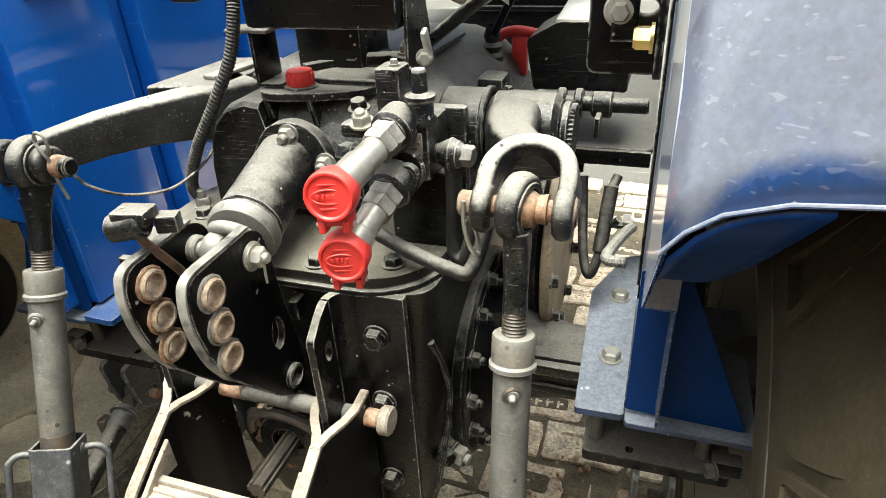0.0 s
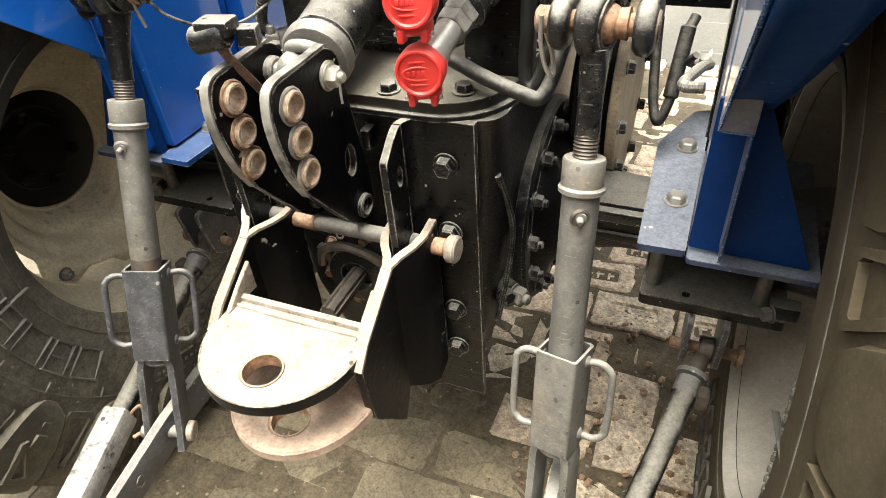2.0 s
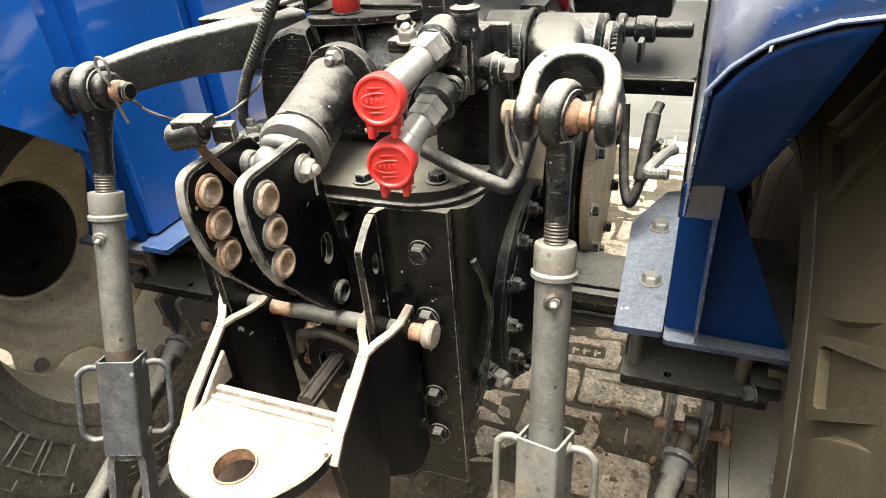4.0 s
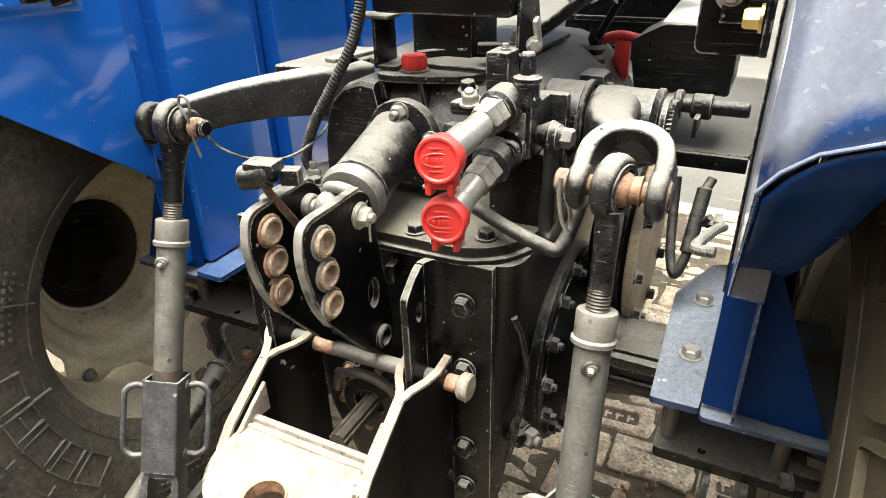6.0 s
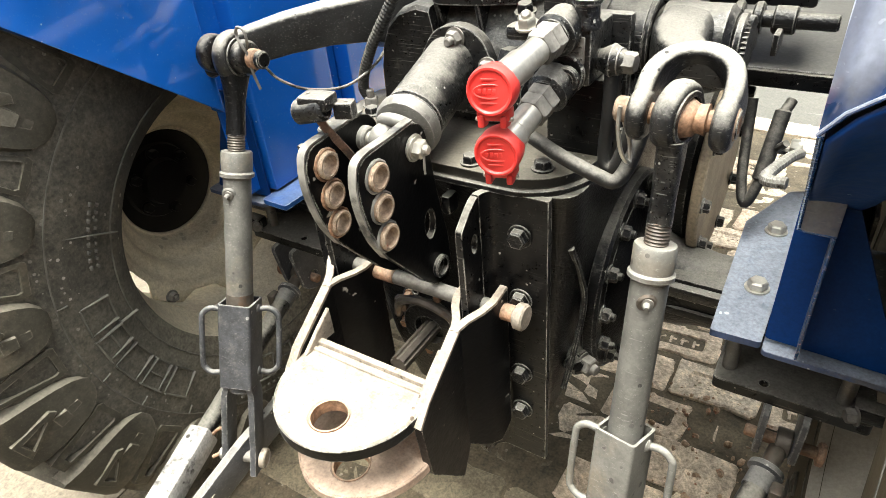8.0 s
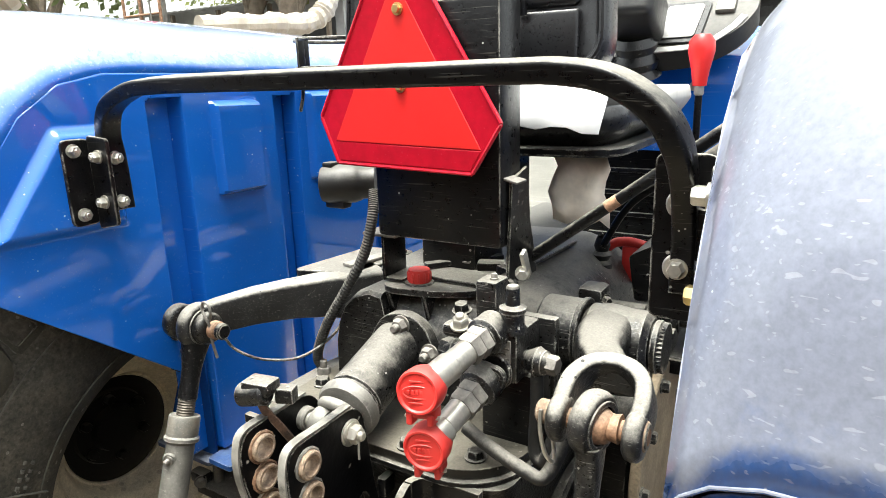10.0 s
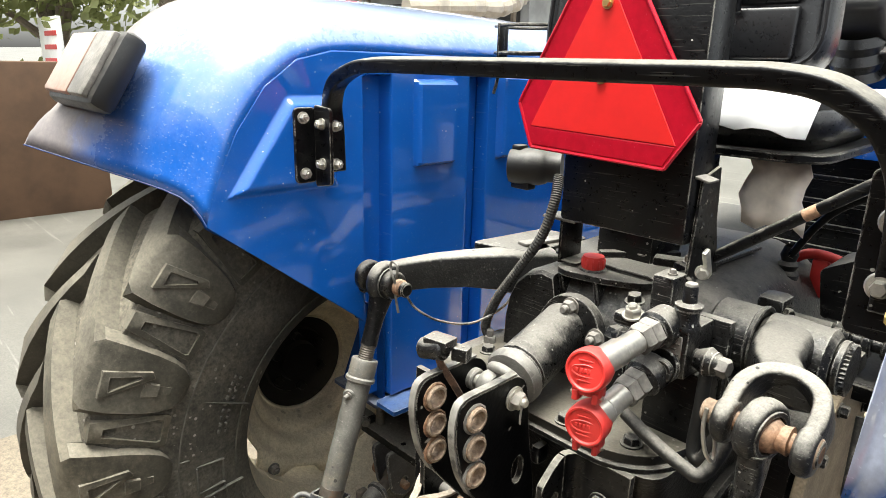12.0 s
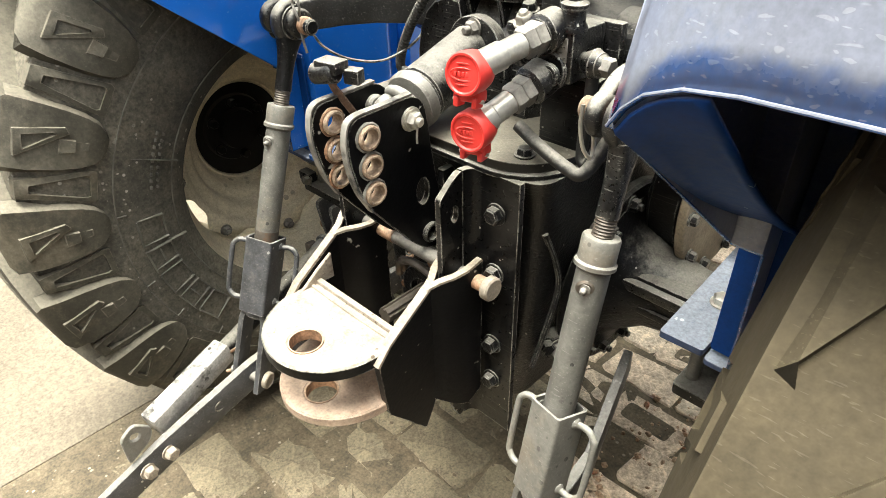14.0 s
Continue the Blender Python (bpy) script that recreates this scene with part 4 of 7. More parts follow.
def fork(xo, o):
    """One side plate of the clevis that splits into two prongs round the angle plate."""
    side = plate(rounded([(-0.250, 0.752), (-0.222, 0.782), (-0.150, 0.830), (-0.120, 0.850), (-0.118, 0.58), (-0.15, 0.515), (-0.185, 0.56), (-0.238, 0.628)], 0.008), "x", xo - 0.008, xo + 0.008, bev=0.002)
    sd = part("side_plate", side, CHIPB, clv, "chipped black side plate")
    part("worn_edge", sweep([Vector(v) for v in ((xo, -0.251, 0.752), (xo, -0.222, 0.7835), (xo, -0.150, 0.8315), (xo, -0.125, 0.8485))], [(-0.0085, -0.002), (0.0085, -0.002), (0.0085, 0.0035), (-0.0085, 0.0035)]), PRIMER, sd)
    for d in (1, -1):
        path = [Vector((xo, -0.128, 0)), Vector((xo + d * 0.010, -0.104, 0)), Vector((xo + d * 0.025, -0.082, 0)), Vector((xo + d * 0.034, -0.062, 0)), Vector((xo + d * 0.036, -0.028, 0))]
        tops = (0.847, 0.854, 0.861, 0.868, 0.876) if d == o else (0.847, 0.850, 0.852, 0.854, 0.857)
        lows = (0.58, 0.56, 0.545, 0.54, 0.56)
        b = bmesh.new()
        rows = []
        for p, zt, zl in zip(path, tops, lows):
            rows.append([b.verts.new((p.x - 0.006, p.y, zl)), b.verts.new((p.x + 0.006, p.y, zl)), b.verts.new((p.x + 0.006, p.y, zt)), b.verts.new((p.x - 0.006, p.y, zt))])
        for r0, r1 in zip(rows, rows[1:]):
            for k in range(4):
                b.faces.new((r0[k], r0[(k + 1) % 4], r1[(k + 1) % 4], r1[k]))
        b.faces.new(rows[0])
        b.faces.new(rows[-1])
        part("prong", b, CHIPB, clv)
        part("worn_edge", sweep([Vector((p.x, p.y, zt + 0.001)) for p, zt in zip(path, tops)], [(-0.0065, -0.002), (0.0065, -0.002), (0.0065, 0.003), (-0.0065, 0.003)]), PRIMER, sd)
    part("fillet", plate([(-0.225, 0.771), (-0.15, 0.765), (-0.15, 0.822), (-0.185, 0.80)], "x", xo - o * 0.0145 - 0.004, xo - o * 0.0145 + 0.004), PRIMER, sd)


fork(0.108, 1)
fork(-0.152, -1)
pin = part("hitch_pin", cyl((-0.205, -0.036, 0.832), (0.176, -0.042, 0.839), 0.0135), DULL, T, "long steel hitch pin, rusty at its ends")
part("head", cyl((0.172, -0.042, 0.839), (0.190, -0.0423, 0.8393), 0.0225), PRIMER, pin)
part("rusty_end", cyl((-0.115, -0.0374, 0.8337), (-0.065, -0.0382, 0.8345), 0.0143), RUST, pin)
part("rusty_end", cyl((0.128, -0.0412, 0.838), (0.171, -0.042, 0.8389), 0.0143), RUST, pin)
part("grease_eye", ring((-0.02, -0.049, 0.826), (0.3, -1, 0.2), 0.007, 0.004, 0.003), DULL, pin)

# power take-off in the throat of the hitch
PZ = 0.70
pto = part("pto_housing", lathe([(0, 0), (0.088, 0), (0.09, 0.008), (0.078, 0.02), (0.062, 0.028), (0.058, 0.045), (0.032, 0.047), (0.030, 0.03), (0, 0.03)], (-0.03, 0.035, PZ), (0, -1, 0), 36), CAST, T, "cast power take-off housing with splined shaft")
sec = []
for k in range(6):
    a = 2 * math.pi * k / 6
    sec += [(0.0175 * math.cos(a - 0.28), 0.0175 * math.sin(a - 0.28)), (0.0175 * math.cos(a + 0.28), 0.0175 * math.sin(a + 0.28)), (0.0142 * math.cos(a + 0.34), 0.0142 * math.sin(a + 0.34)), (0.0142 * math.cos(a + 0.70), 0.0142 * math.sin(a + 0.70))]
part("splined_shaft", sweep([Vector((-0.03, 0.0, PZ)), Vector((-0.03, -0.06, PZ)), Vector((-0.03, -0.115, PZ))], sec), DARKST, pto, "worn brown splined shaft", 20)
for k in range(6):
    a = 2 * math.pi * k / 6 + 0.3
    part("bolt", bolt((-0.03 + 0.074 * math.cos(a), 0.015, PZ + 0.074 * math.sin(a)), (0, -1, 0), 0.017, 0.012), RUST, pto)
part("seal_lip", tube([(-0.105, -0.005, PZ + 0.01), (-0.085, -0.015, PZ + 0.055), (-0.03, -0.022, PZ + 0.078), (0.025, -0.015, PZ + 0.055), (0.045, -0.005, PZ + 0.01)], 0.009, 8), DARKST, pto, "oily shield lip")
part("ear", box((-0.095, 0.0, PZ + 0.035), (0.03, 0.02, 0.03), 0.006), DARKST, pto)

# ---- top-link bracket ----
out_b = [(-0.180, 1.152), (-0.196, 1.128), (-0.195, 1.085), (-0.182, 1.03), (-0.158, 0.982), (-0.118, 0.932), (-0.075, 0.88), (-0.045, 0.853), (-0.010, 0.845), (0.004, 0.868), (0.001, 0.93), (-0.014, 1.0), (-0.024, 1.06), (-0.028, 1.10), (-0.036, 1.138), (-0.060, 1.156)]
BUSH = ((-0.157, 1.117), (-0.156, 1.068), (-0.154, 1.019))
for xp in (0.020, -0.069):
    pl = plate(rounded(out_b, 0.014), "x", xp - 0.006, xp + 0.006, [(y, z, 0.0185) for y, z in BUSH] + [(-0.046, 0.976, 0.015, 0.026), (-0.033, 0.886, 0.015)], 0.002)
    q = part("top_link_bracket", pl, CHIPB, T, "black steel top-link plate with three rusty bushes")
    part("worn_edge", sweep(spline([(xp, -0.160, 0.984), (xp, -0.184, 1.03), (xp, -0.1975, 1.085), (xp, -0.197, 1.128), (xp, -0.181, 1.1535), (xp, -0.12, 1.156), (xp, -0.062, 1.158)], 5), [(-0.0066, -0.002), (0.0066, -0.002), (0.0062, 0.0012), (-0.0062, 0.0012)]), EDGE, q, "paint-worn edge")
    for y, z in BUSH:
        part("bush", ring((xp - 0.012, y, z), (1, 0, 0), 0.0205, 0.0152, 0.027), TAN, q, "rusty steel bush")
        part("weld", tube([(xp + 0.0065, y + 0.0222 * math.cos(a), z + 0.0222 * math.sin(a)) for a in [2 * math.pi * k / 13 + 0.1 for k in range(14)]], 0.0028, 6, 2, radius=lambda k: 0.8 + 0.5 * ((k * 7) % 5) / 5), RUST if xp < 0 else EDGE, q)
    part("boss", ring((xp + 0.004, -0.033, 0.886), (1, 0, 0), 0.020, 0.0145, 0.010), DCAST, q)
    part("rear_lug", box((xp + 0.012, 0.005, 0.99), (0.018, 0.03, 0.035), 0.006), BLACK, q)
part("spacer_tube", cyl((-0.065, -0.033, 0.886), (0.016, -0.033, 0.886), 0.016), CAST, q)
pinT = part("top_pin", cyl((-0.105, -0.068, 1.119), (0.036, -0.068, 1.119), 0.0115), STEEL, T, "plated pin with castle nut and split pin")
part("washer", ring((0.0265, -0.068, 1.119), (1, 0, 0), 0.0205, 0.011, 0.004), STEEL, pinT)
part("nut", bolt((0.030, -0.068, 1.119), (1, 0, 0), 0.025, 0.013, 0.008), STEEL, pinT)
part("split_pin", tube([(0.044, -0.062, 1.132), (0.045, -0.068, 1.119), (0.047, -0.074, 1.098), (0.047, -0.074, 1.084)], 0.0020, 6), STEEL, pinT)
part("pin_collar", cyl((-0.066, -0.068, 1.119), (-0.052, -0.068, 1.119), 0.019), GREYP, pinT)
part("eye", lathe([(0.012, -0.013), (0.024, -0.013), (0.029, -0.006), (0.029, 0.006), (0.024, 0.013), (0.012, 0.013)], (-0.024, -0.068, 1.119), (1, 0, 0), 28), GREYP, pinT, "pale cast eye of the control rod")
# sensing arm beside the left plate
sa = part("stop_lever", sweep([Vector(v) for v in ((-0.072, -0.150, 1.196), (-0.066, -0.142, 1.168), (-0.058, -0.118, 1.125), (-0.050, -0.098, 1.086))], rounded([(-0.0035, -0.006), (0.0035, -0.006), (0.0035, 0.006), (-0.0035, 0.006)], 0.002, 2)), DARKR, T, "rusty bent lever with a cast head")
hd_ = part("head", cyl((-0.104, -0.150, 1.186), (-0.056, -0.142, 1.196), 0.0175, bev=0.004, seg=18), DCAST, sa)
part("head_block", box((-0.072, -0.139, 1.203), (0.046, 0.034, 0.020), 0.004, Matrix.Rotation(radians(10), 3, "Z")), DCAST, hd_)
part("lug", box((-0.044, -0.118, 1.187), (0.028, 0.022, 0.024), 0.003, Matrix.Rotation(radians(20), 3, "Z")), DCAST, sa)
for v in ((-0.084, -0.142, 1.2132), (-0.040, -0.118, 1.1992)):
    part("hole_plug", cyl(v, (v[0], v[1], v[2] + 0.0012), 0.0028, seg=10), BLACK, sa)
# spring cylinder
d = Vector((-0.02, 0.19, 0.045)).normalized()
p0 = Vector((-0.010, -0.028, 1.128))
scyl = part("draft_cylinder", lathe([(0.0, 0.0), (0.046, 0.0), (0.050, 0.002), (0.050, 0.012), (0.045, 0.015), (0.0445, 0.020), (0.048, 0.023), (0.048, 0.21)], p0, d, 44), DCAST, T, "dusty cast draft-control cylinder with pale end cap")
part("end_cap", lathe([(0, -0.010), (0.032, -0.0105), (0.0475, -0.008), (0.0515, -0.002), (0.0515, 0.010), (0.047, 0.0135)], p0, d, 44), GREYP, scyl, "pale dusty end cap")
part("rod_eye", tube([p0 + Vector((0.028, -0.015, 0.0)), p0 + Vector((0.020, -0.030, 0.020)), p0 + Vector((0.0, -0.034, 0.026)), p0 + Vector((-0.020, -0.030, 0.020)), p0 + Vector((-0.028, -0.015, 0.0))], 0.0095, 12), GREYP, scyl)
part("rod_stub", cyl(p0 + Vector((0, -0.038, -0.008)), p0 + Vector((0, 0.0, 0.0)), 0.016), GREYP, scyl)
flg = part("cylinder_flange", plate(rounded([(-0.090, 1.09), (-0.088, 1.170), (-0.052, 1.226), (-0.005, 1.236), (0.035, 1.218), (0.060, 1.16), (0.058, 1.09)], 0.025), "y", 0.128, 0.150, bev=0.005), DCAST, scyl)
for x, z in ((-0.012, 1.214), (0.045, 1.172), (-0.075, 1.112)):
    part("bolt", bolt((x, 0.128, z), (0, -1, 0), 0.024, 0.013, 0.012), DULL, flg)

# ---- hydraulic lift housing ----
def loft_y(secs, bev=0):
    b = bmesh.new()
    rows = [[b.verts.new((x, y, z)) for x, z in sec_] for y, sec_ in secs]
    m = len(rows[0])
    for r0, r1 in zip(rows, rows[1:]):
        for k in range(m):
            b.faces.new((r0[k], r0[(k + 1) % m], r1[(k + 1) % m], r1[k]))
    b.faces.new(rows[0])
    b.faces.new(rows[-1])
    return b


def house(k, left=-0.195, q=0.0):
    """Cross-section: a big round left shoulder and a long slope on the right."""
    o = [(left - 0.012, 1.04)]
    for j in range(9):
        t = radians(180 - 11.25 * j)
        o.append((left + 0.10 + 0.10 * math.cos(t), 1.152 - k + 0.10 * math.sin(t)))
    o += [(0.06, 1.256 - k - q), (0.115, 1.252 - k - q), (0.165, 1.235 - k - q), (0.205, 1.20 - k), (0.235, 1.15 - k), (0.25, 1.09), (0.25, 1.04)]
    return o


hh = part("lift_housing", loft_y([(0.232, house(0.03, -0.180)), (0.236, house(0.012, -0.188)), (0.248, house(0.002, -0.193)), (0.30, house(0.0)), (0.45, house(0.0, -0.19)), (0.74, house(-0.008, -0.17)), (0.78, house(0.01, -0.17)), (0.80, house(0.04, -0.16))]), DCAST, T, "dusty black cast hydraulic lift housing", 30)
# rounded left shoulder that stands forward of the rest
sh_o = [(-0.206, 1.04), (-0.203, 1.13), (-0.195, 1.175), (-0.178, 1.212), (-0.150, 1.238), (-0.115, 1.250), (-0.088, 1.246), (-0.078, 1.20), (-0.078, 1.04)]
part("bearing_shoulder", loft_y([(0.172, [(x * 0.97 - 0.004, 1.04 + (z - 1.04) * 0.95) for x, z in sh_o]), (0.178, [(x * 0.99 - 0.002, 1.04 + (z - 1.04) * 0.985) for x, z in sh_o]), (0.190, sh_o), (0.30, sh_o)]), DCAST, hh, "big round shoulder of the rockshaft bearing", 35)
part("rear_slope", loft_y([(0.150, [(-0.06, 1.06), (0.09, 1.06), (0.09, 1.13), (-0.06, 1.15)]), (0.215, [(-0.085, 1.06), (0.12, 1.06), (0.12, 1.235), (-0.075, 1.24)]), (0.24, [(-0.085, 1.06), (0.12, 1.06), (0.12, 1.25), (-0.075, 1.252)])]), DCAST, hh)
# ribbed pocket below the filler ledge
for x0, x1 in ((-0.082, -0.072), (-0.005, 0.004)):
    part("ledge_rib", plate([(0.176, 1.255), (0.24, 1.255), (0.24, 1.12), (0.205, 1.16)], "x", x0, x1), DCAST, hh)
part("ledge", plate(rounded([(-0.086, 0.178), (-0.060, 0.166), (0.01, 0.178), (0.075, 0.205), (0.10, 0.25), (-0.10, 0.25)], 0.012), "z", 1.251, 1.263, bev=0.004), DCAST, hh)
part("top_plate", plate(rounded([(-0.14, 0.235), (0.105, 0.228), (0.13, 0.62), (-0.15, 0.62)], 0.02), "z", 1.2635, 1.272, ((0.02, 0.34, 0.075, 0.030),)), DCAST, hh, "dusty top plate with an open slot")
plug = part("filler_plug", lathe([(0, 0), (0.0200, 0), (0.021, 0.003), (0.021, 0.018), (0.0195, 0.024), (0.012, 0.0255), (0, 0.0255)], (-0.028, 0.212, 1.266), (0, 0, 1), 24), RED, hh, "red plastic filler plug", 30)
for k in range(12):
    a = 2 * math.pi * k / 12
    part("grip_rib", box((-0.028 + 0.0208 * math.cos(a), 0.212 + 0.0208 * math.sin(a), 1.277), (0.003, 0.004, 0.018), 0.001, Matrix.Rotation(a, 3, "Z"), seg=1), RED, plug)
part("collar", cyl((-0.028, 0.212, 1.262), (-0.028, 0.212, 1.2665), 0.027), CAST, plug)
part("bolt", bolt((-0.222, 0.150, 1.062), (0, 0, 1), 0.024, 0.014, 0.016), DULL, hh)
part("pad", plate(rounded([(-0.262, 0.02), (-0.10, 0.02), (-0.10, 0.24), (-0.262, 0.24)], 0.03), "z", 1.03, 1.0615, bev=0.004), DCAST, hh)
part("boss", box((0.238, 0.40, 1.215), (0.05, 0.06, 0.06), 0.012), DCAST, hh)
part("boss_stud", bolt((0.262, 0.385, 1.222), (0.8, -0.6, 0), 0.016, 0.012), BLACK, hh)

# rockshaft, lift arms with clevis ends
AY, AZ = 0.290, 1.190
rock = part("rockshaft", cyl((-0.36, AY, AZ), (0.39, AY, AZ), 0.036, bev=0.006, seg=32), DCAST, T, "black splined rockshaft through the lift housing")
for x0, x1, r in ((0.185, 0.258, 0.060), (0.372, 0.392, 0.044), (-0.20, -0.285, 0.058)):
    part("collar", cyl((x0, AY, AZ), (x1, AY, AZ), r, bev=0.006, seg=36), DCAST, rock)
part("seal_ring", ring((0.253, AY, AZ), (1, 0, 0), 0.0635, 0.055, 0.010), CAST, rock)
sp = []
for k in range(36):
    a = 2 * math.pi * k / 36
    sp += [(0.042 * math.cos(a), 0.042 * math.sin(a)), (0.0385 * math.cos(a + 0.08), 0.0385 * math.sin(a + 0.08))]
part("spline_end", sweep([Vector((0.385, AY, AZ)), Vector((0.396, AY, AZ))], sp, up=(0, 0, 1)), CAST, rock, "", 10)


def lift_arm(ball):
    """Short arm: a hub on the splines, a neck that leans outwards and a wide arched clevis."""
    secs = []
    for y, x0, x1, z0, z1, c in ((0.32, 0.268, 0.352, 1.128, 1.244, 0.03), (0.27, 0.266, 0.354, 1.126, 1.247, 0.03), (0.225, 0.268, 0.350, 1.135, 1.246, 0.028), (0.18, 0.280, 0.356, 1.148, 1.242, 0.024), (0.14, 0.300, 0.378, 1.166, 1.239, 0.02), (0.112, 0.318, 0.402, 1.184, 1.238, 0.016), (0.092, 0.328, 0.412, 1.196, 1.236, 0.014)):
        secs.append((y, rounded([(x0, z0), (x1, z0), (x1, z1 - 0.006), (x0, z1)], c, 5)))
    arm = part("lift_arm", loft_y(secs), DCAST, T, "short dusty black forged lift arm with arched clevis", 60)
    part("hub", cyl((0.262, AY, AZ), (0.374, AY, AZ), 0.056, bev=0.010, seg=40), DCAST, arm)
    off = ((-0.050, -0.004, -0.004), (-0.053, 0.026, 0.016), (-0.049, 0.052, 0.030), (-0.032, 0.074, 0.040), (-0.004, 0.082, 0.044), (0.024, 0.076, 0.042), (0.044, 0.058, 0.034), (0.052, 0.030, 0.020), (0.050, -0.004, -0.004))
    part("clevis_arch", sweep(spline([ball + Vector(o) for o in off], 7), rounded([(-0.0115, -0.025), (0.0115, -0.025), (0.0115, 0.025), (-0.0115, 0.025)], 0.008, 4)), ARMG, arm, "", 60)
    for o in (-1, 1):
        part("clevis_eye", lathe([(0.012, -0.012), (0.026, -0.012), (0.0315, -0.007), (0.033, 0), (0.0315, 0.007), (0.026, 0.012), (0.012, 0.012)], ball + Vector((o * 0.050, -0.002, -0.002)), (1, 0, 0), 32), ARMG, arm, "", 50)
    return arm


BR, BL = Vector((0.370, 0.022, 1.182)), Vector((-0.397, 0.006, 1.185))
armR = lift_arm(BR)
# long arm: flattened forging that widens towards the shaft
secs = ((-0.415, -0.010, 1.186, 0.016, 0.030), (-0.385, 0.040, 1.196, 0.022, 0.032), (-0.345, 0.095, 1.205, 0.026, 0.034), (-0.300, 0.150, 1.210, 0.030, 0.036), (-0.255, 0.205, 1.210, 0.036, 0.040), (-0.215, 0.255, 1.204, 0.046, 0.048), (-0.190, 0.300, 1.196, 0.052, 0.056))
b = bmesh.new()
rows = []
for k, (x, y, z, w, h) in enumerate(secs):
    x2, y2 = secs[min(k + 1, 6)][:2]
    x1, y1 = secs[max(k - 1, 0)][:2]
    n = Vector((-(y2 - y1), x2 - x1, 0)).normalized()
    o = rounded([(-w, -h), (w, -h * 0.9), (w * 0.85, h), (-w * 0.85, h)], 0.010, 4)
    rows.append([b.verts.new((x + n.x * u, y + n.y * u, z + v)) for u, v in o])
for r0, r1 in zip(rows, rows[1:]):
    for k in range(len(r0)):
        b.faces.new((r0[k], r0[(k + 1) % len(r0)], r1[(k + 1) % len(r0)], r1[k]))
b.faces.new(rows[0])
b.faces.new(rows[-1])
armL = part("lift_arm", b, ARMG, T, "long dusty black forged lift arm, pale dust on top", 40)
part("hub", cyl((-0.300, AY, AZ), (-0.205, AY, AZ), 0.062, bev=0.010, seg=36), DCAST, armL)
part("hub_plate", plate(rounded([(-0.335, 0.20), (-0.20, 0.24), (-0.19, 0.44), (-0.31, 0.42)], 0.02), "z", 1.236, 1.252, bev=0.004), DCAST, armL, "pale dusty clamp plate")
part("hub_plate_lip", box((-0.225, 0.34, 1.256), (0.03, 0.16, 0.008), 0.003, Matrix.Rotation(radians(-12), 3, "Z")), DULL, armL)
part("parting_line", tube([(-0.385, 0.018, 1.196), (-0.33, 0.088, 1.202), (-0.28, 0.148, 1.203)], 0.003, 6), DCAST, armL)
for x0, x1, r in ((-0.066, -0.040, 0.034), (0.016, 0.040, 0.030)):
    part("end_eye", lathe([(0.012, x0), (r - 0.006, x0), (r, x0 + 0.006), (r, x1 - 0.006), (r - 0.006, x1), (0.012, x1)], BL, (1, 0, 0), 32), DCAST, armL, "", 50)
pR = part("arm_pin", cyl(BR + Vector((-0.078, 0, 0)), BR + Vector((0.066, 0, 0)), 0.0135), RUST, armR, "rust-brown clevis pin")
part("head", cyl(BR + Vector((0.052, 0, 0)), BR + Vector((0.064, 0, 0)), 0.021), TAN, pR)
part("head_face", cyl(BR + Vector((0.0635, 0, 0)), BR + Vector((0.0655, 0, 0)), 0.0175), BLACK, pR)
part("pin_end", cyl(BR + Vector((-0.082, 0, 0)), BR + Vector((-0.062, 0, 0)), 0.0165), TAN, pR)
part("split_pin", tube([BR + Vector(v) for v in ((-0.072, -0.016, 0.010), (-0.072, -0.018, -0.02), (-0.066, -0.014, -0.055), (-0.058, -0.004, -0.070), (-0.062, 0.004, -0.045), (-0.070, -0.002, -0.015))], 0.003, 8), STEEL, pR)
pL = part("arm_pin", cyl(BL + Vector((-0.07, 0, 0)), BL + Vector((0.070, 0, 0)), 0.0130), RUST, armL, "rusty pin with a ring clip")
part("head", cyl(BL + Vector((0.060, 0, 0)), BL + Vector((0.074, 0, 0)), 0.0155), BLACK, pL)
part("rusty_collar", cyl(BL + Vector((0.042, 0, 0)), BL + Vector((0.060, 0, 0)), 0.0175), RUST, pL)
ck = part("check_bolt", cyl(BL + Vector((-0.105, 0.03, -0.040)), BL + Vector((-0.060, 0.02, -0.040)), 0.006), DULL, pL)
part("disc_head", cyl(BL + Vector((-0.110, 0.03, -0.040)), BL + Vector((-0.101, 0.029, -0.040)), 0.021), CAST, ck)
q = BL + Vector((0.050, 0, 0))
part("ring_clip", tube([q + Vector(v) for v in ((0.008, -0.010, -0.05), (0.002, -0.012, -0.02), (0, -0.012, 0.01), (-0.006, -0.014, 0.026), (-0.016, -0.012, 0.042), (-0.010, -0.012, 0.056), (0.006, -0.014, 0.054), (0.009, -0.014, 0.038), (0.002, -0.012, 0.022))], 0.0026, 8), DULL, pL)
lan = [q + Vector(v) for v in ((0.020, 0.0, -0.010), (0.040, 0.01, -0.036), (0.070, 0.045, -0.062), (0.110, 0.10, -0.070), (0.140, 0.16, -0.042), (0.150, 0.20, 0.0))]
part("lanyard", tube(lan, 0.0026, 8), CAST, pL, "thin wire lanyard")


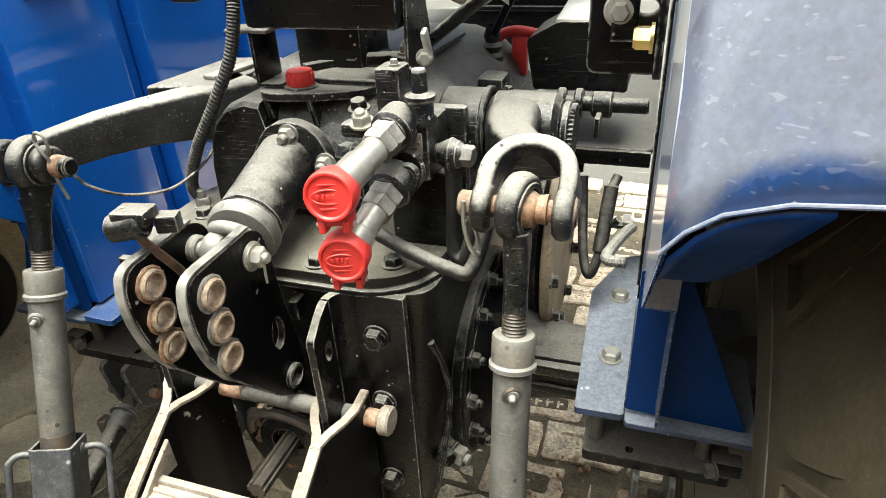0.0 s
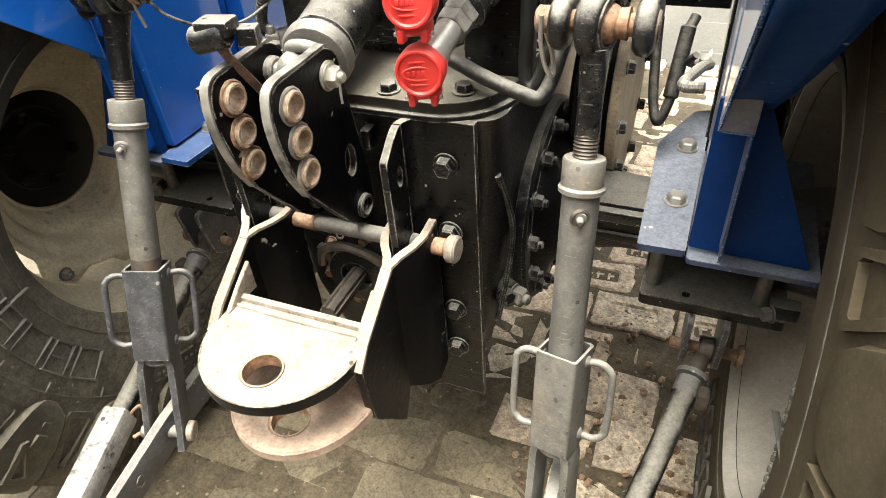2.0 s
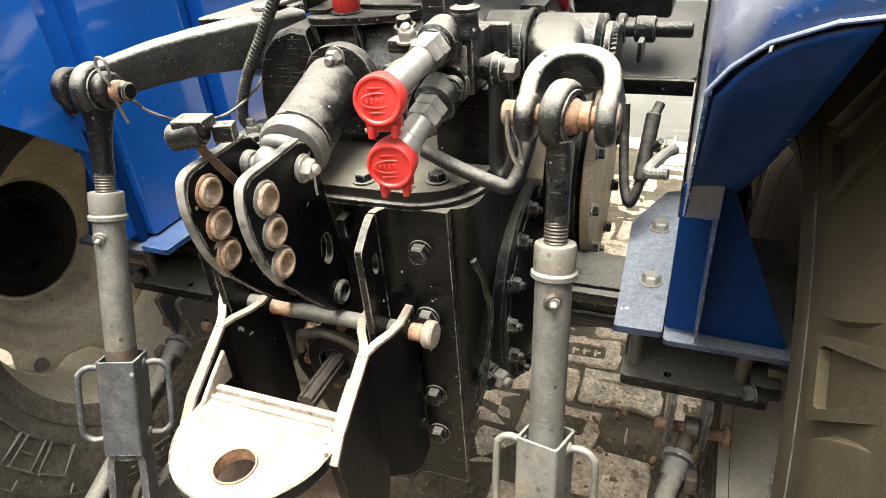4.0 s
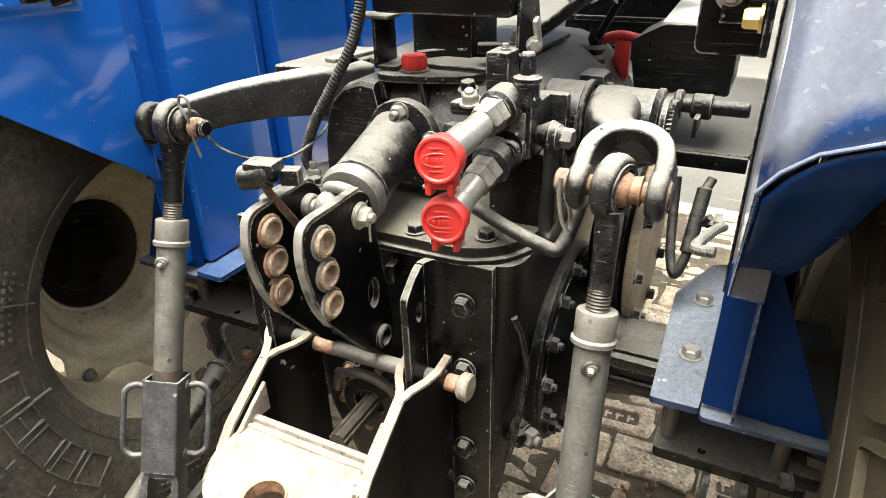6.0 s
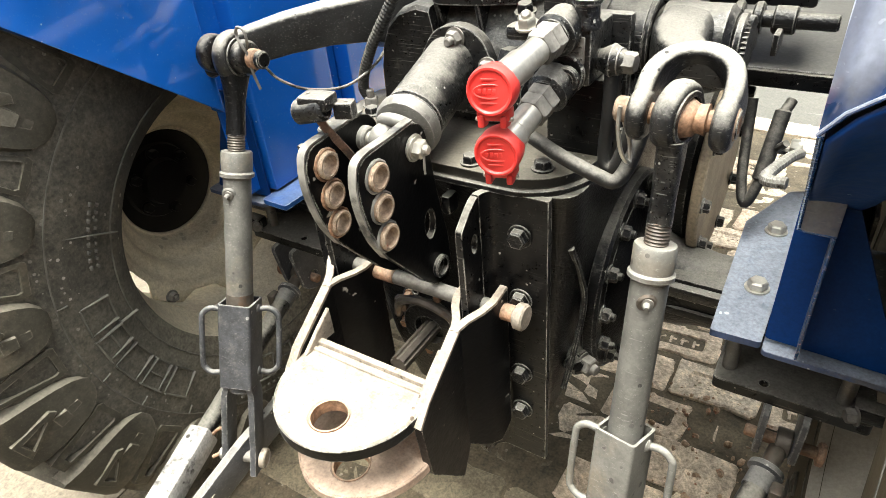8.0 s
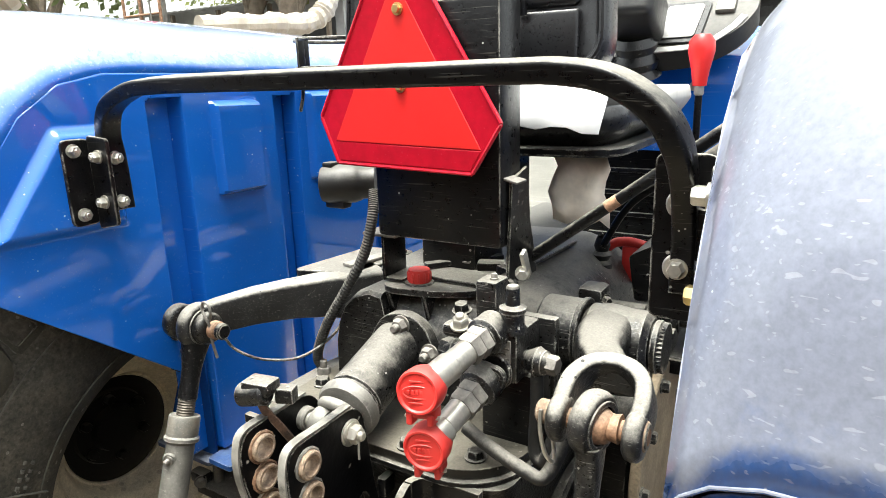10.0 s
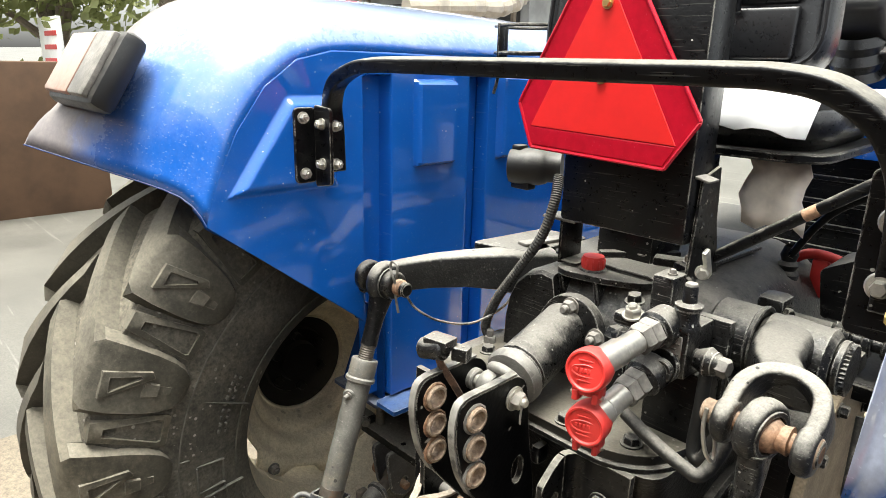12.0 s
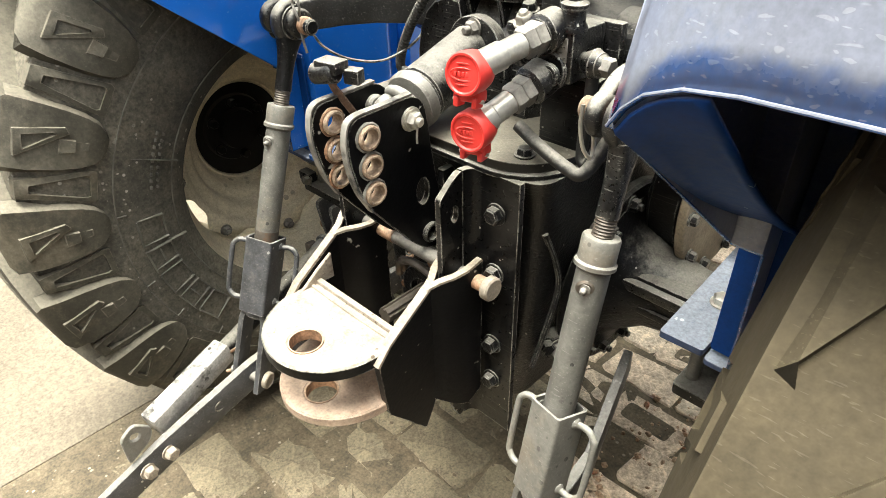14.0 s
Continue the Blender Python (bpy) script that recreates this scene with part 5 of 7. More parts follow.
# ---- lift rods ----
def lift_rod(ball, low, s):
    ball, low = Vector(ball), Vector(low)
    d_ = (low - ball).normalized()
    rod = part("lift_rod", cyl(ball + d_ * 0.168, ball + d_ * 0.50, 0.0255, bev=0.004, seg=32), GREYP, T, "dusty grey adjustable lift rod with chipped paint")
    ea = Vector((1, -0.18 * s - 0.1, 0)).normalized()
    part("ball_eye", lathe([(0.027, -0.013), (0.036, -0.015), (0.042, -0.011), (0.0445, -0.004), (0.0445, 0.004), (0.042, 0.011), (0.036, 0.015), (0.027, 0.013)], ball, ea, 40), ARMG, rod, "", 60)
    part("eye_lip", ring(ball + ea * 0.0135, ea, 0.034, 0.027, 0.0035), ARMG, rod)
    part("ball", lathe([(0.0135, -0.027), (0.020, -0.024), (0.026, -0.010), (0.0272, 0), (0.026, 0.010), (0.020, 0.024), (0.0135, 0.027)], ball, ea, 28), RUST, rod, "rusty swivel ball", 60)
    part("bush", lathe([(0.0255, 0.004), (0.0215, 0.013), (0.0182, 0.020), (0.0178, 0.028), (0.0195, 0.036), (0.0135, 0.037)], ball, (1, 0, 0), 28), RUST, rod, "", 60)
    # flat shank below the eye that rounds off into the thread
    sx = Vector((1, 0, 0)) - d_ * d_.x
    sx.normalize()
    sy = d_.cross(sx)
    b = bmesh.new()
    rows = []
    for h, wx, wy, c in ((0.030, 0.0150, 0.027, 0.010), (0.052, 0.0165, 0.0205, 0.013), (0.080, 0.0160, 0.0165, 0.0145), (0.105, 0.0155, 0.0155, 0.015), (0.138, 0.0160, 0.0160, 0.0155)):
        rows.append([b.verts.new(ball + d_ * h + sx * u + sy * v) for u, v in rounded([(-wx, -wy), (wx, -wy), (wx, wy), (-wx, wy)], c, 4)])
    for r0, r1 in zip(rows, rows[1:]):
        for k in range(len(r0)):
            b.faces.new((r0[k], r0[(k + 1) % len(r0)], r1[(k + 1) % len(r0)], r1[k]))
    b.faces.new(rows[-1])
    b.faces.new(rows[0])
    part("neck", b, DCAST if s > 0 else CAST, rod, "", 60)
    prof = []
    for k in range(8):
        prof += [(0.0145, 0.134 + 0.0048 * k), (0.0165, 0.1364 + 0.0048 * k)]
    part("thread", lathe(prof + [(0.0145, 0.1735)], ball, d_, 24), DARKST, rod, "bare oily threaded shank", 15)
    part("collar", lathe([(0.0145, 0.167), (0.027, 0.167), (0.0285, 0.170), (0.0285, 0.204), (0.0315, 0.207), (0.0315, 0.213), (0.0255, 0.218)], ball, d_, 32), GREYP, rod)
    nb = ball + d_ * 0.236
    part("nipple_pad", cyl(nb + Vector((0.004, -0.022, 0)), nb + Vector((0.007, -0.0275, 0)), 0.014), DARKST if s > 0 else GREYP, rod, "oily patch round the nipple")
    part("grease_nipple", lathe([(0.009, 0), (0.009, 0.003), (0.005, 0.004), (0.005, 0.010), (0.003, 0.013), (0, 0.013)], nb + Vector((0.006, -0.026, 0)), (0.25, -1, 0), 14), DULL, rod)
    part("paint_chip", box(ball + d_ * 0.30 - sy * 0.0252 - sx * 0.004, (0.008, 0.002, 0.006), 0.0008, Matrix((sx, sy, d_)).transposed()), WHITE, rod)
    if s < 0:
        part("rusty_foot", cyl(ball + d_ * 0.440, ball + d_ * 0.475, 0.0258, seg=32), DARKST, rod, "brown stain above the sleeve")
    # square sleeve with two handles
    xa = Vector((1, -0.25, 0)) if s > 0 else Vector((0.9, 0.45, 0))
    xa = (xa - d_ * d_.dot(xa)).normalized()
    rot = Matrix((xa, d_.cross(xa), d_)).transposed()
    c = ball + d_ * 0.548
    m_ = GREYP if s > 0 else LINKG
    slv = bmesh.new()
    r0 = rounded([(-0.033, -0.033), (0.033, -0.033), (0.033, 0.033), (-0.033, 0.033)], 0.007, 3)
    r1 = rounded([(-0.029, -0.029), (0.029, -0.029), (0.029, 0.029), (-0.029, 0.029)], 0.006, 3)
    loops = []
    for rr_, h in ((r0, -0.088), (r0, 0.088), (r1, 0.088), (r1, -0.088)):
        loops.append([slv.verts.new(c + rot @ Vector((u, v, h))) for u, v in rr_])
    for a, b_ in zip(loops, loops[1:] + loops[:1]):
        for k in range(len(a)):
            slv.faces.new((a[k], a[(k + 1) % len(a)], b_[(k + 1) % len(a)], b_[k]))
    sl = part("sleeve", slv, m_, rod, "square steel sleeve, paint chipped")
    for o in (-1, 1):
        hx = 0.032 * o
        hp = [(hx, -0.010 * o, -0.070), (hx + o * 0.022, -0.014 * o, -0.072), (hx + o * 0.036, -0.016 * o, -0.062), (hx + o * 0.040, -0.017 * o, -0.045), (hx + o * 0.040, -0.017 * o, 0.038), (hx + o * 0.036, -0.016 * o, 0.056), (hx + o * 0.022, -0.014 * o, 0.066), (hx, -0.010 * o, 0.064)]
        hd2 = part("handle", tube([c + rot @ Vector(v) for v in hp], 0.0058, 10), m_, sl)
        for h in (-0.070, 0.064):
            part("weld", lathe([(0.0, -0.006), (0.009, -0.004), (0.010, 0.002), (0.006, 0.006), (0, 0.007)], c + rot @ Vector((hx, -0.010 * o, h)), rot @ Vector((o, 0, 0)), 12), m_, hd2)
    part("latch", box(c + rot @ Vector((0.012, -0.035, 0.070)), (0.010, 0.008, 0.024), 0.002, rot), m_, sl)
    # fork below
    for o in (-1, 1):
        path = [c + rot @ Vector((o * 0.020, 0, 0.078)), c + rot @ Vector((o * 0.028, 0, 0.11)), low + rot @ Vector((o * 0.030, 0, -0.03)), low + rot @ Vector((o * 0.030, 0, 0.032))]
        part("fork_arm", sweep([Vector(v) for v in path], rounded([(-0.007, -0.024), (0.007, -0.024), (0.007, 0.024), (-0.007, 0.024)], 0.004, 2), up=rot @ Vector((0, 1, 0))), m_, rod)
    part("fork_crown", cyl(c + d_ * 0.080, c + d_ * 0.106, 0.029, bev=0.006), m_, rod)
    bo = part("fork_pin", cyl(low + rot @ Vector((-0.05, 0, 0)), low + rot @ Vector((0.048, 0, 0)), 0.013), DULL, rod)
    part("head", lathe([(0, 0), (0.0195, 0), (0.0205, 0.003), (0.0205, 0.010), (0.0175, 0.0125), (0.0165, 0.0105), (0, 0.0105)], low + rot @ Vector((0.040, 0, 0)), rot @ Vector((1, 0, 0)), 24), PRIMER, bo)
    return rod


LR = Vector((0.368, 0.022, 1.183)) + Vector((0.022, -0.255, -0.967)).normalized() * 0.806
LL = BL + Vector((0.049, -0.351, -0.935)) * 0.808
rodR, rodL = lift_rod(BR + Vector((-0.006, 0, 0.001)), LR, 1), lift_rod(BL, LL, -1)

# lower links with their stabilisers
for s, low in ((1, LR), (-1, LL)):
    a, e = Vector((s * 0.30, 0.30, 0.50)), Vector((low.x + s * 0.10, -0.80, 0.145))
    path = [a, low + Vector((-s * 0.01, 0.22, 0.045)), low, low + Vector((s * 0.035, -0.22, -0.10)), e]
    lk = part("lower_link", sweep(path, rounded([(-0.010, -0.036), (0.010, -0.036), (0.010, 0.036), (-0.010, 0.036)], 0.004, 2)), LINKG, T, "flat steel lower link bar, chipped dark paint")
    part("worn_edge", sweep([p + Vector((0, 0, 0.0372)) for p in path[1:]], [(-0.0095, -0.002), (0.0095, -0.002), (0.0095, 0.0012), (-0.0095, 0.0012)]), GREYP, lk)
    part("link_end", ring(e + Vector((-0.02, -0.02, 0)), (1, 0, 0), 0.045, 0.02, 0.04), DULL, lk)
    dl = (path[3] - path[2]).normalized()
    for k in (0.245, 0.305):
        bp = path[2] + dl * k + Vector((0.010, 0, -0.002))
        part("bolt", bolt(bp, (1, 0.15, 0), 0.028, 0.016), PRIMER, lk, "pale plated bolt")
    part("link_hole", ring(path[2] + dl * 0.10 + Vector((0.0098, 0, 0)), (1, 0.15, 0), 0.014, 0.011, 0.002), BLACK, lk)
    part("tab", plate(rounded([(low.y - 0.24, low.z - 0.06), (low.y - 0.30, low.z - 0.10), (low.y - 0.30, low.z - 0.02), (low.y - 0.265, low.z + 0.005), (low.y - 0.23, low.z - 0.03)], 0.015), "x", low.x + s * 0.055 - 0.005, low.x + s * 0.055 + 0.005, ((low.y - 0.27, low.z - 0.03, 0.011),)), GREYP, lk)
    # telescoping stabiliser from the axle clamp to the link
    f0, f1 = Vector((s * 0.590, 0.185, 0.520)), Vector((low.x + s * 0.085, low.y - 0.16, low.z - 0.03))
    fd = (f1 - f0).normalized()
    st = part("stabiliser", cyl(f0 + fd * 0.07, f1 - fd * 0.02, 0.0215, seg=24), BLACK, lk, "dark scuffed round stabiliser tube")
    part("fork_eye", ring(f0 + Vector((-s * 0.012, 0, 0)), (s, 0, 0), 0.026, 0.012, 0.026), DARKST, st, "rusty eye")
    part("shank", cyl(f0 + fd * 0.015, f0 + fd * 0.075, 0.016), DARKST, st)
    part("stop", lathe([(0.018, 0), (0.030, 0.002), (0.031, 0.012), (0.024, 0.016), (0.024, 0.05)], f0 + fd * 0.060, fd, 24), LINKG, st)
    part("pin", cyl(f0 + Vector((-0.065, 0, 0)), f0 + Vector((0.065, 0, 0)), 0.0115), RUST, st)
    part("pin_head", cyl(f0 + Vector((s * 0.055, 0, 0)), f0 + Vector((s * 0.068, 0, 0)), 0.022), RUST, st)
    part("clip_block", box(f0 + fd * 0.105 + Vector((s * 0.030, 0, 0)), (0.022, 0.03, 0.04), 0.006), DARKST, st)
    rot_ = align(-fd).to_3x3()
    part("stabiliser_sleeve", box(f1 - fd * 0.05, (0.050, 0.056, 0.24), 0.006, rot_), FLAKE, lk, "square sleeve with flaking pale paint")
    part("sleeve_clip", tube([f1 - fd * 0.17 + Vector((-s * 0.02, 0, 0.0)), f1 - fd * 0.19 + Vector((-s * 0.045, 0, 0.01)), f1 - fd * 0.17 + Vector((-s * 0.06, 0, -0.02)), f1 - fd * 0.14 + Vector((-s * 0.04, 0, -0.02))], 0.004, 8), RUST, lk)

# ---- spool valve and couplers ----
vb = part("spool_valve", box((0.200, 0.078, 1.228), (0.072, 0.085, 0.078), 0.006), DCAST, T, "dusty black hydraulic spool valve block with red-capped couplers")
part("side_lobe", cyl((0.200, 0.03, 1.206), (0.200, 0.12, 1.206), 0.030), DCAST, vb)
part("port_plug", ring((0.210, 0.022, 1.205), (0, -1, 0), 0.018, 0.010, 0.010), DCAST, vb)
part("port_core", cyl((0.210, 0.024, 1.205), (0.210, 0.016, 1.205), 0.0095, seg=6), BLACK, vb)
part("cast_mark", ring((0.176, 0.028, 1.190), (0, -1, 0), 0.012, 0.0085, 0.005), CAST, vb)
part("name_plate", plate([(0.205, 1.222), (0.228, 1.222), (0.228, 1.258), (0.205, 1.258)], "y", 0.0325, 0.035), DULL, vb, "small worn data plate")
for k in range(4):
    part("print", plate([(0.208, 1.227 + 0.008 * k), (0.225 - 0.004 * (k % 2), 1.227 + 0.008 * k), (0.225 - 0.004 * (k % 2), 1.230 + 0.008 * k), (0.208, 1.230 + 0.008 * k)], "y", 0.0318, 0.0326, bev=0), BLACK, vb)
part("lever_box", box((0.172, 0.085, 1.300), (0.036, 0.045, 0.062), 0.005), DCAST, vb)
part("screw", bolt((0.178, 0.080, 1.331), (0, 0, 1), 0.010, 0.006), DULL, vb)
part("spool_base", lathe([(0.021, 0), (0.021, 0.006), (0.017, 0.012), (0.017, 0.030), (0.020, 0.032), (0.020, 0.038), (0.011, 0.042), (0.010, 0.066), (0.008, 0.07), (0, 0.07)], (0.222, 0.052, 1.265), (0, 0, 1), 20), DCAST, vb)
part("stem", lathe([(0.0095, 0), (0.0095, 0.024), (0.008, 0.026), (0, 0.026)], (0.222, 0.052, 1.31), (0, 0, 1), 14), DULL, vb)
part("lug", box((0.132, 0.052, 1.252), (0.05, 0.03, 0.022), 0.008), DCAST, vb)
part("bolt", bolt((0.140, 0.045, 1.262), (0, -0.3, 1), 0.024, 0.012, 0.008), STEEL, vb)
part("bolt", bolt((0.118, 0.085, 1.268), (0, -0.2, 1), 0.022, 0.012), CAST, vb)
part("back_plate", box((0.195, 0.135, 1.20), (0.13, 0.02, 0.13), 0.006), DCAST, vb)
part("fitting", cyl((0.075, 0.098, 1.195), (0.115, 0.085, 1.198), 0.018, seg=6), CAST, vb)
part("fitting_ball", lathe([(0, -0.02), (0.012, -0.016), (0.02, 0), (0.012, 0.016), (0, 0.02)], (0.10, 0.09, 1.197), (1, 0, 0), 16), CAST, vb)


def coupler(port, cap):
    port, cap = Vector(port), Vector(cap)
    d_ = (cap - port).normalized()
    n = (cap - port).length
    c = part("quick_coupler", lathe([(0.018, 0.038), (0.018, 0.085), (0.0205, 0.088), (0.0205, n - 0.030), (0.016, n - 0.026), (0, n - 0.026)], port, d_, 28), STEEL, vb, "bright plated quick coupler")
    part("socket", cyl(port - d_ * 0.03, port + d_ * 0.012, 0.030, bev=0.006), DCAST, c)
    part("hex", lathe([(0, 0.01), (0.0235, 0.010), (0.0245, 0.013), (0.0245, 0.026), (0.022, 0.029), (0, 0.029)], port, d_, 6), DULL, c)
    part("hex", lathe([(0, 0.03), (0.0225, 0.030), (0.0235, 0.033), (0.0235, 0.046), (0.021, 0.049), (0, 0.049)], port, d_, 6), DULL, c)
    dc = (d_ + Vector((0.28, 0.0, 0.30))).normalized()
    e = cap - dc * 0.006
    k = part("dust_cap", lathe([(0, 0.004), (0.024, 0.004), (0.0262, 0.0065), (0.0285, 0.0065), (0.030, 0.004), (0.031, -0.002), (0.0305, -0.020), (0.027, -0.034), (0.023, -0.04), (0.0, -0.04)], e, dc, 40), RED, c, "red plastic dust cap with moulded rim")
    xax = Vector((0.95, 0.3, 0)).normalized()
    zax = dc.cross(xax)
    if zax.z < 0:
        zax = -zax
    rm = Matrix((xax, -dc, zax)).transposed()
    oval = [e + dc * 0.0048 + xax * 0.0195 * math.cos(a) + zax * 0.0085 * math.sin(a) for a in (2 * math.pi * q / 32 for q in range(33))]
    part("moulded_ring", sweep(oval, circle(0.0011, 6), up=dc), RED, k)
    for q in range(5):
        part("moulded_mark", box(e + dc * 0.0045 + xax * (-0.012 + 0.006 * q), (0.0042, 0.0018, 0.007 if q % 2 else 0.006), 0.0006, rm), RED, k)
    for zz, w in ((0.0145, 0.022), (-0.0145, 0.022)):
        part("moulded_bar", box(e + dc * 0.0045 + zax * zz, (w, 0.002, 0.0025), 0.0008, rm), RED, k)
    part("hinge_block", box(e - dc * 0.016 - zax * 0.031, (0.042, 0.022, 0.018), 0.004, rm), RED, k)
    for o in (-1, 1):
        part("hinge_lug", box(e - dc * 0.012 - zax * 0.040 + xax * o * 0.014, (0.009, 0.020, 0.016), 0.003, rm), RED, k)
    part("hinge_pin", cyl(e - dc * 0.012 - zax * 0.038 - xax * 0.024, e - dc * 0.012 - zax * 0.038 + xax * 0.024, 0.003), STEEL, k)
    return c


coupler((0.192, 0.026, 1.262), (0.172, -0.128, 1.236))
coupler((0.190, 0.006, 1.190), (0.174, -0.121, 1.149))
part("lower_block", box((0.205, 0.10, 1.122), (0.10, 0.05, 0.13), 0.006), BLACK, vb)
bj = part("banjo_pipe", tube([(0.257, 0.062, 1.21), (0.258, 0.058, 1.15), (0.256, 0.056, 1.09), (0.262, 0.052, 1.068), (0.275, 0.052, 1.072), (0.286, 0.058, 1.11), (0.292, 0.065, 1.15)], 0.010, 12), HOSE, vb, "black bent oil pipe")
part("banjo", lathe([(0, -0.022), (0.014, -0.018), (0.023, 0), (0.014, 0.018), (0, 0.022)], (0.257, 0.064, 1.22), (1, 0, 0), 18), DCAST, bj)
part("banjo_bolt", bolt((0.266, 0.064, 1.22), (1, -0.1, 0), 0.026, 0.02), DULL, bj)
part("banjo_neck", cyl((0.23, 0.064, 1.22), (0.26, 0.064, 1.22), 0.014), CAST, bj)
part("drain_hose", tube([(0.164, 0.01, 1.115), (0.215, 0.0, 1.098), (0.27, -0.005, 1.082), (0.294, -0.002, 1.078), (0.305, 0.02, 1.10), (0.312, 0.05, 1.14), (0.32, 0.10, 1.18)], 0.0105, 12), HOSE, vb, "black rubber hose with a worn bend")

vb.location = (0.0, 0.028, -0.003)

# control rod from the valve to the seat side
cr = part("control_rod", cyl((0.150, 0.248, 1.308), (0.53, 0.25, 1.594), 0.0095), BLACK, T, "long black control rod with rust patches")
part("rust_patch", cyl((0.300, 0.2488, 1.421), (0.322, 0.2489, 1.4375), 0.0099), RUST, cr)
part("fork_end", box((0.146, 0.235, 1.302), (0.034, 0.045, 0.024), 0.005, Matrix.Rotation(radians(-25), 3, "Z")), CAST, cr)
part("bolt", bolt((0.146, 0.232, 1.314), (0, 0, 1), 0.017, 0.01, 0.008), DULL, cr)
part("boot", lathe([(0.016, 0), (0.018, 0.01), (0.013, 0.016), (0.018, 0.024), (0.013, 0.03), (0.017, 0.038), (0.01, 0.045)], (0.176, 0.145, 1.300), (-0.25, 0.8, 0.0), 16), HOSE, cr)
part("link_bar", box((0.105, 0.262, 1.300), (0.07, 0.030, 0.016), 0.004, Matrix.Rotation(radians(20), 3, "Z")), CAST, cr)

# ---- guard rail between the fenders ----
rail_path = spline([(-0.452, -0.072, 1.42), (-0.452, -0.074, 1.50), (-0.448, -0.080, 1.548), (-0.415, -0.088, 1.592), (-0.35, -0.09, 1.618), (-0.28, -0.09, 1.624), (-0.18, -0.09, 1.625), (0.0, -0.09, 1.625), (0.2, -0.09, 1.625), (0.30, -0.09, 1.625), (0.355, -0.09, 1.6235), (0.405, -0.09, 1.614), (0.447, -0.09, 1.588), (0.468, -0.085, 1.555), (0.473, -0.062, 1.515), (0.473, -0.042, 1.46), (0.473, -0.040, 1.40)], 7)
rail = part("guard_rail", sweep(rail_path, rounded([(-0.012, -0.018), (0.012, -0.018), (0.012, 0.018), (-0.012, 0.018)], 0.005, 3), up=(0, 1, 0)), BLACK, T, "satin black square-tube rail between the fenders")
bl = part("rail_bracket", plate(rounded([(-0.112, 1.385), (-0.064, 1.385), (-0.064, 1.530), (-0.112, 1.530)], 0.012), "x", -0.484, -0.477, bev=0.002), BLACK, rail, "black bracket with plated bolts")
part("flange", plate(rounded([(-0.478, 1.375), (-0.425, 1.385), (-0.425, 1.53), (-0.478, 1.535)], 0.008), "y", -0.068, -0.061), BLACK, bl)
for p_, d_ in (((-0.477, -0.094, 1.511), (1, 0, 0)), ((-0.477, -0.092, 1.404), (1, 0, 0)), ((-0.450, -0.068, 1.500), (0, -1, 0)), ((-0.450, -0.068, 1.424), (0, -1, 0)), ((-0.434, -0.050, 1.497), (1, 0.3, 0)), ((-0.434, -0.050, 1.424), (1, 0.3, 0))):
    part("bolt", bolt(p_, d_, 0.016, 0.010, 0.003), STEEL, bl)
br_ = part("rail_bracket", plate(rounded([(0.43, 1.372), (0.497, 1.372), (0.497, 1.53), (0.485, 1.545), (0.43, 1.545)], 0.01), "y", -0.066, -0.058, ((0.480, 1.497, 0.010, 0.007), (0.480, 1.432, 0.010, 0.007))), BLACK, rail, "black bracket with plated bolts")
part("flange", plate(rounded([(-0.12, 1.38), (-0.06, 1.38), (-0.06, 1.54), (-0.12, 1.54)], 0.01), "x", 0.491, 0.498), BLACK, br_)
for z in (1.495, 1.429):
    part("washer", cyl((0.458, -0.070, z), (0.458, -0.066, z), 0.0155), STEEL, br_)
    part("bolt", bolt((0.458, -0.070, z), (0, -1, 0), 0.0155, 0.010), STEEL, br_)
for z in (1.412, 1.51):
    part("brass_bolt", bolt((0.489, -0.098, z), (-1, 0, 0), 0.018, 0.014), BRASS if z < 1.45 else STEEL, br_)

bl.location = (0.0, -0.034, 0.012)
br_.location = (0.012, 0.014, -0.003)

# ---- reflector triangle, seat post box, trailer socket ----
tri_o = [(-0.032, 1.778), (0.050, 1.776), (0.185, 1.556), (0.137, 1.482), (-0.120, 1.490), (-0.151, 1.566)]
smv = part("warning_triangle", plate(rounded(tri_o, 0.006), "y", 0.119, 0.129), REFLEX, T, "red and orange slow-vehicle reflector triangle")
part("inner_triangle", plate([(0.009, 1.770), (0.152, 1.519), (-0.122, 1.527)], "y", 0.1175, 0.1195, bev=0.0006), ORANGE, smv, "bright orange inner triangle")
part("base_strip", plate([(-0.122, 1.525), (0.152, 1.517), (0.134, 1.487), (-0.116, 1.495)], "y", 0.1178, 0.1195, bev=0.0006), REFLEX, smv)
for e0, e1 in zip(tri_o, tri_o[1:] + tri_o[:1]):
    part("rim", cyl((e0[0], 0.119, e0[1]), (e1[0], 0.119, e1[1]), 0.003, seg=8), REFLEX, smv)
for z in (1.724, 1.612):
    part("bolt", bolt((0.015, 0.1175, z), (0, -1, 0), 0.013, 0.005), BRASS, smv)
post = part("seat_post", box((0.057, 0.175, 1.55), (0.235, 0.075, 0.37), 0.008), BLACK, T, "black steel box post carrying the seat")
part("stand", box((-0.02, 0.36, 1.36), (0.12, 0.12, 0.20), 0.006), BLACK, post)
part("side_gusset", plate(rounded([(0.150, 1.305), (0.262, 1.300), (0.232, 1.400), (0.222, 1.485), (0.165, 1.470)], 0.006), "x", 0.176, 0.181, bev=0.0012), BLACK, post, "folded gusset with chipped edges")
part("gusset_tab", box((0.170, 0.165, 1.474), (0.055, 0.035, 0.004), 0.0012, Matrix.Rotation(radians(14), 3, "Y")), DULL, post, "bent tab with flaking paint")
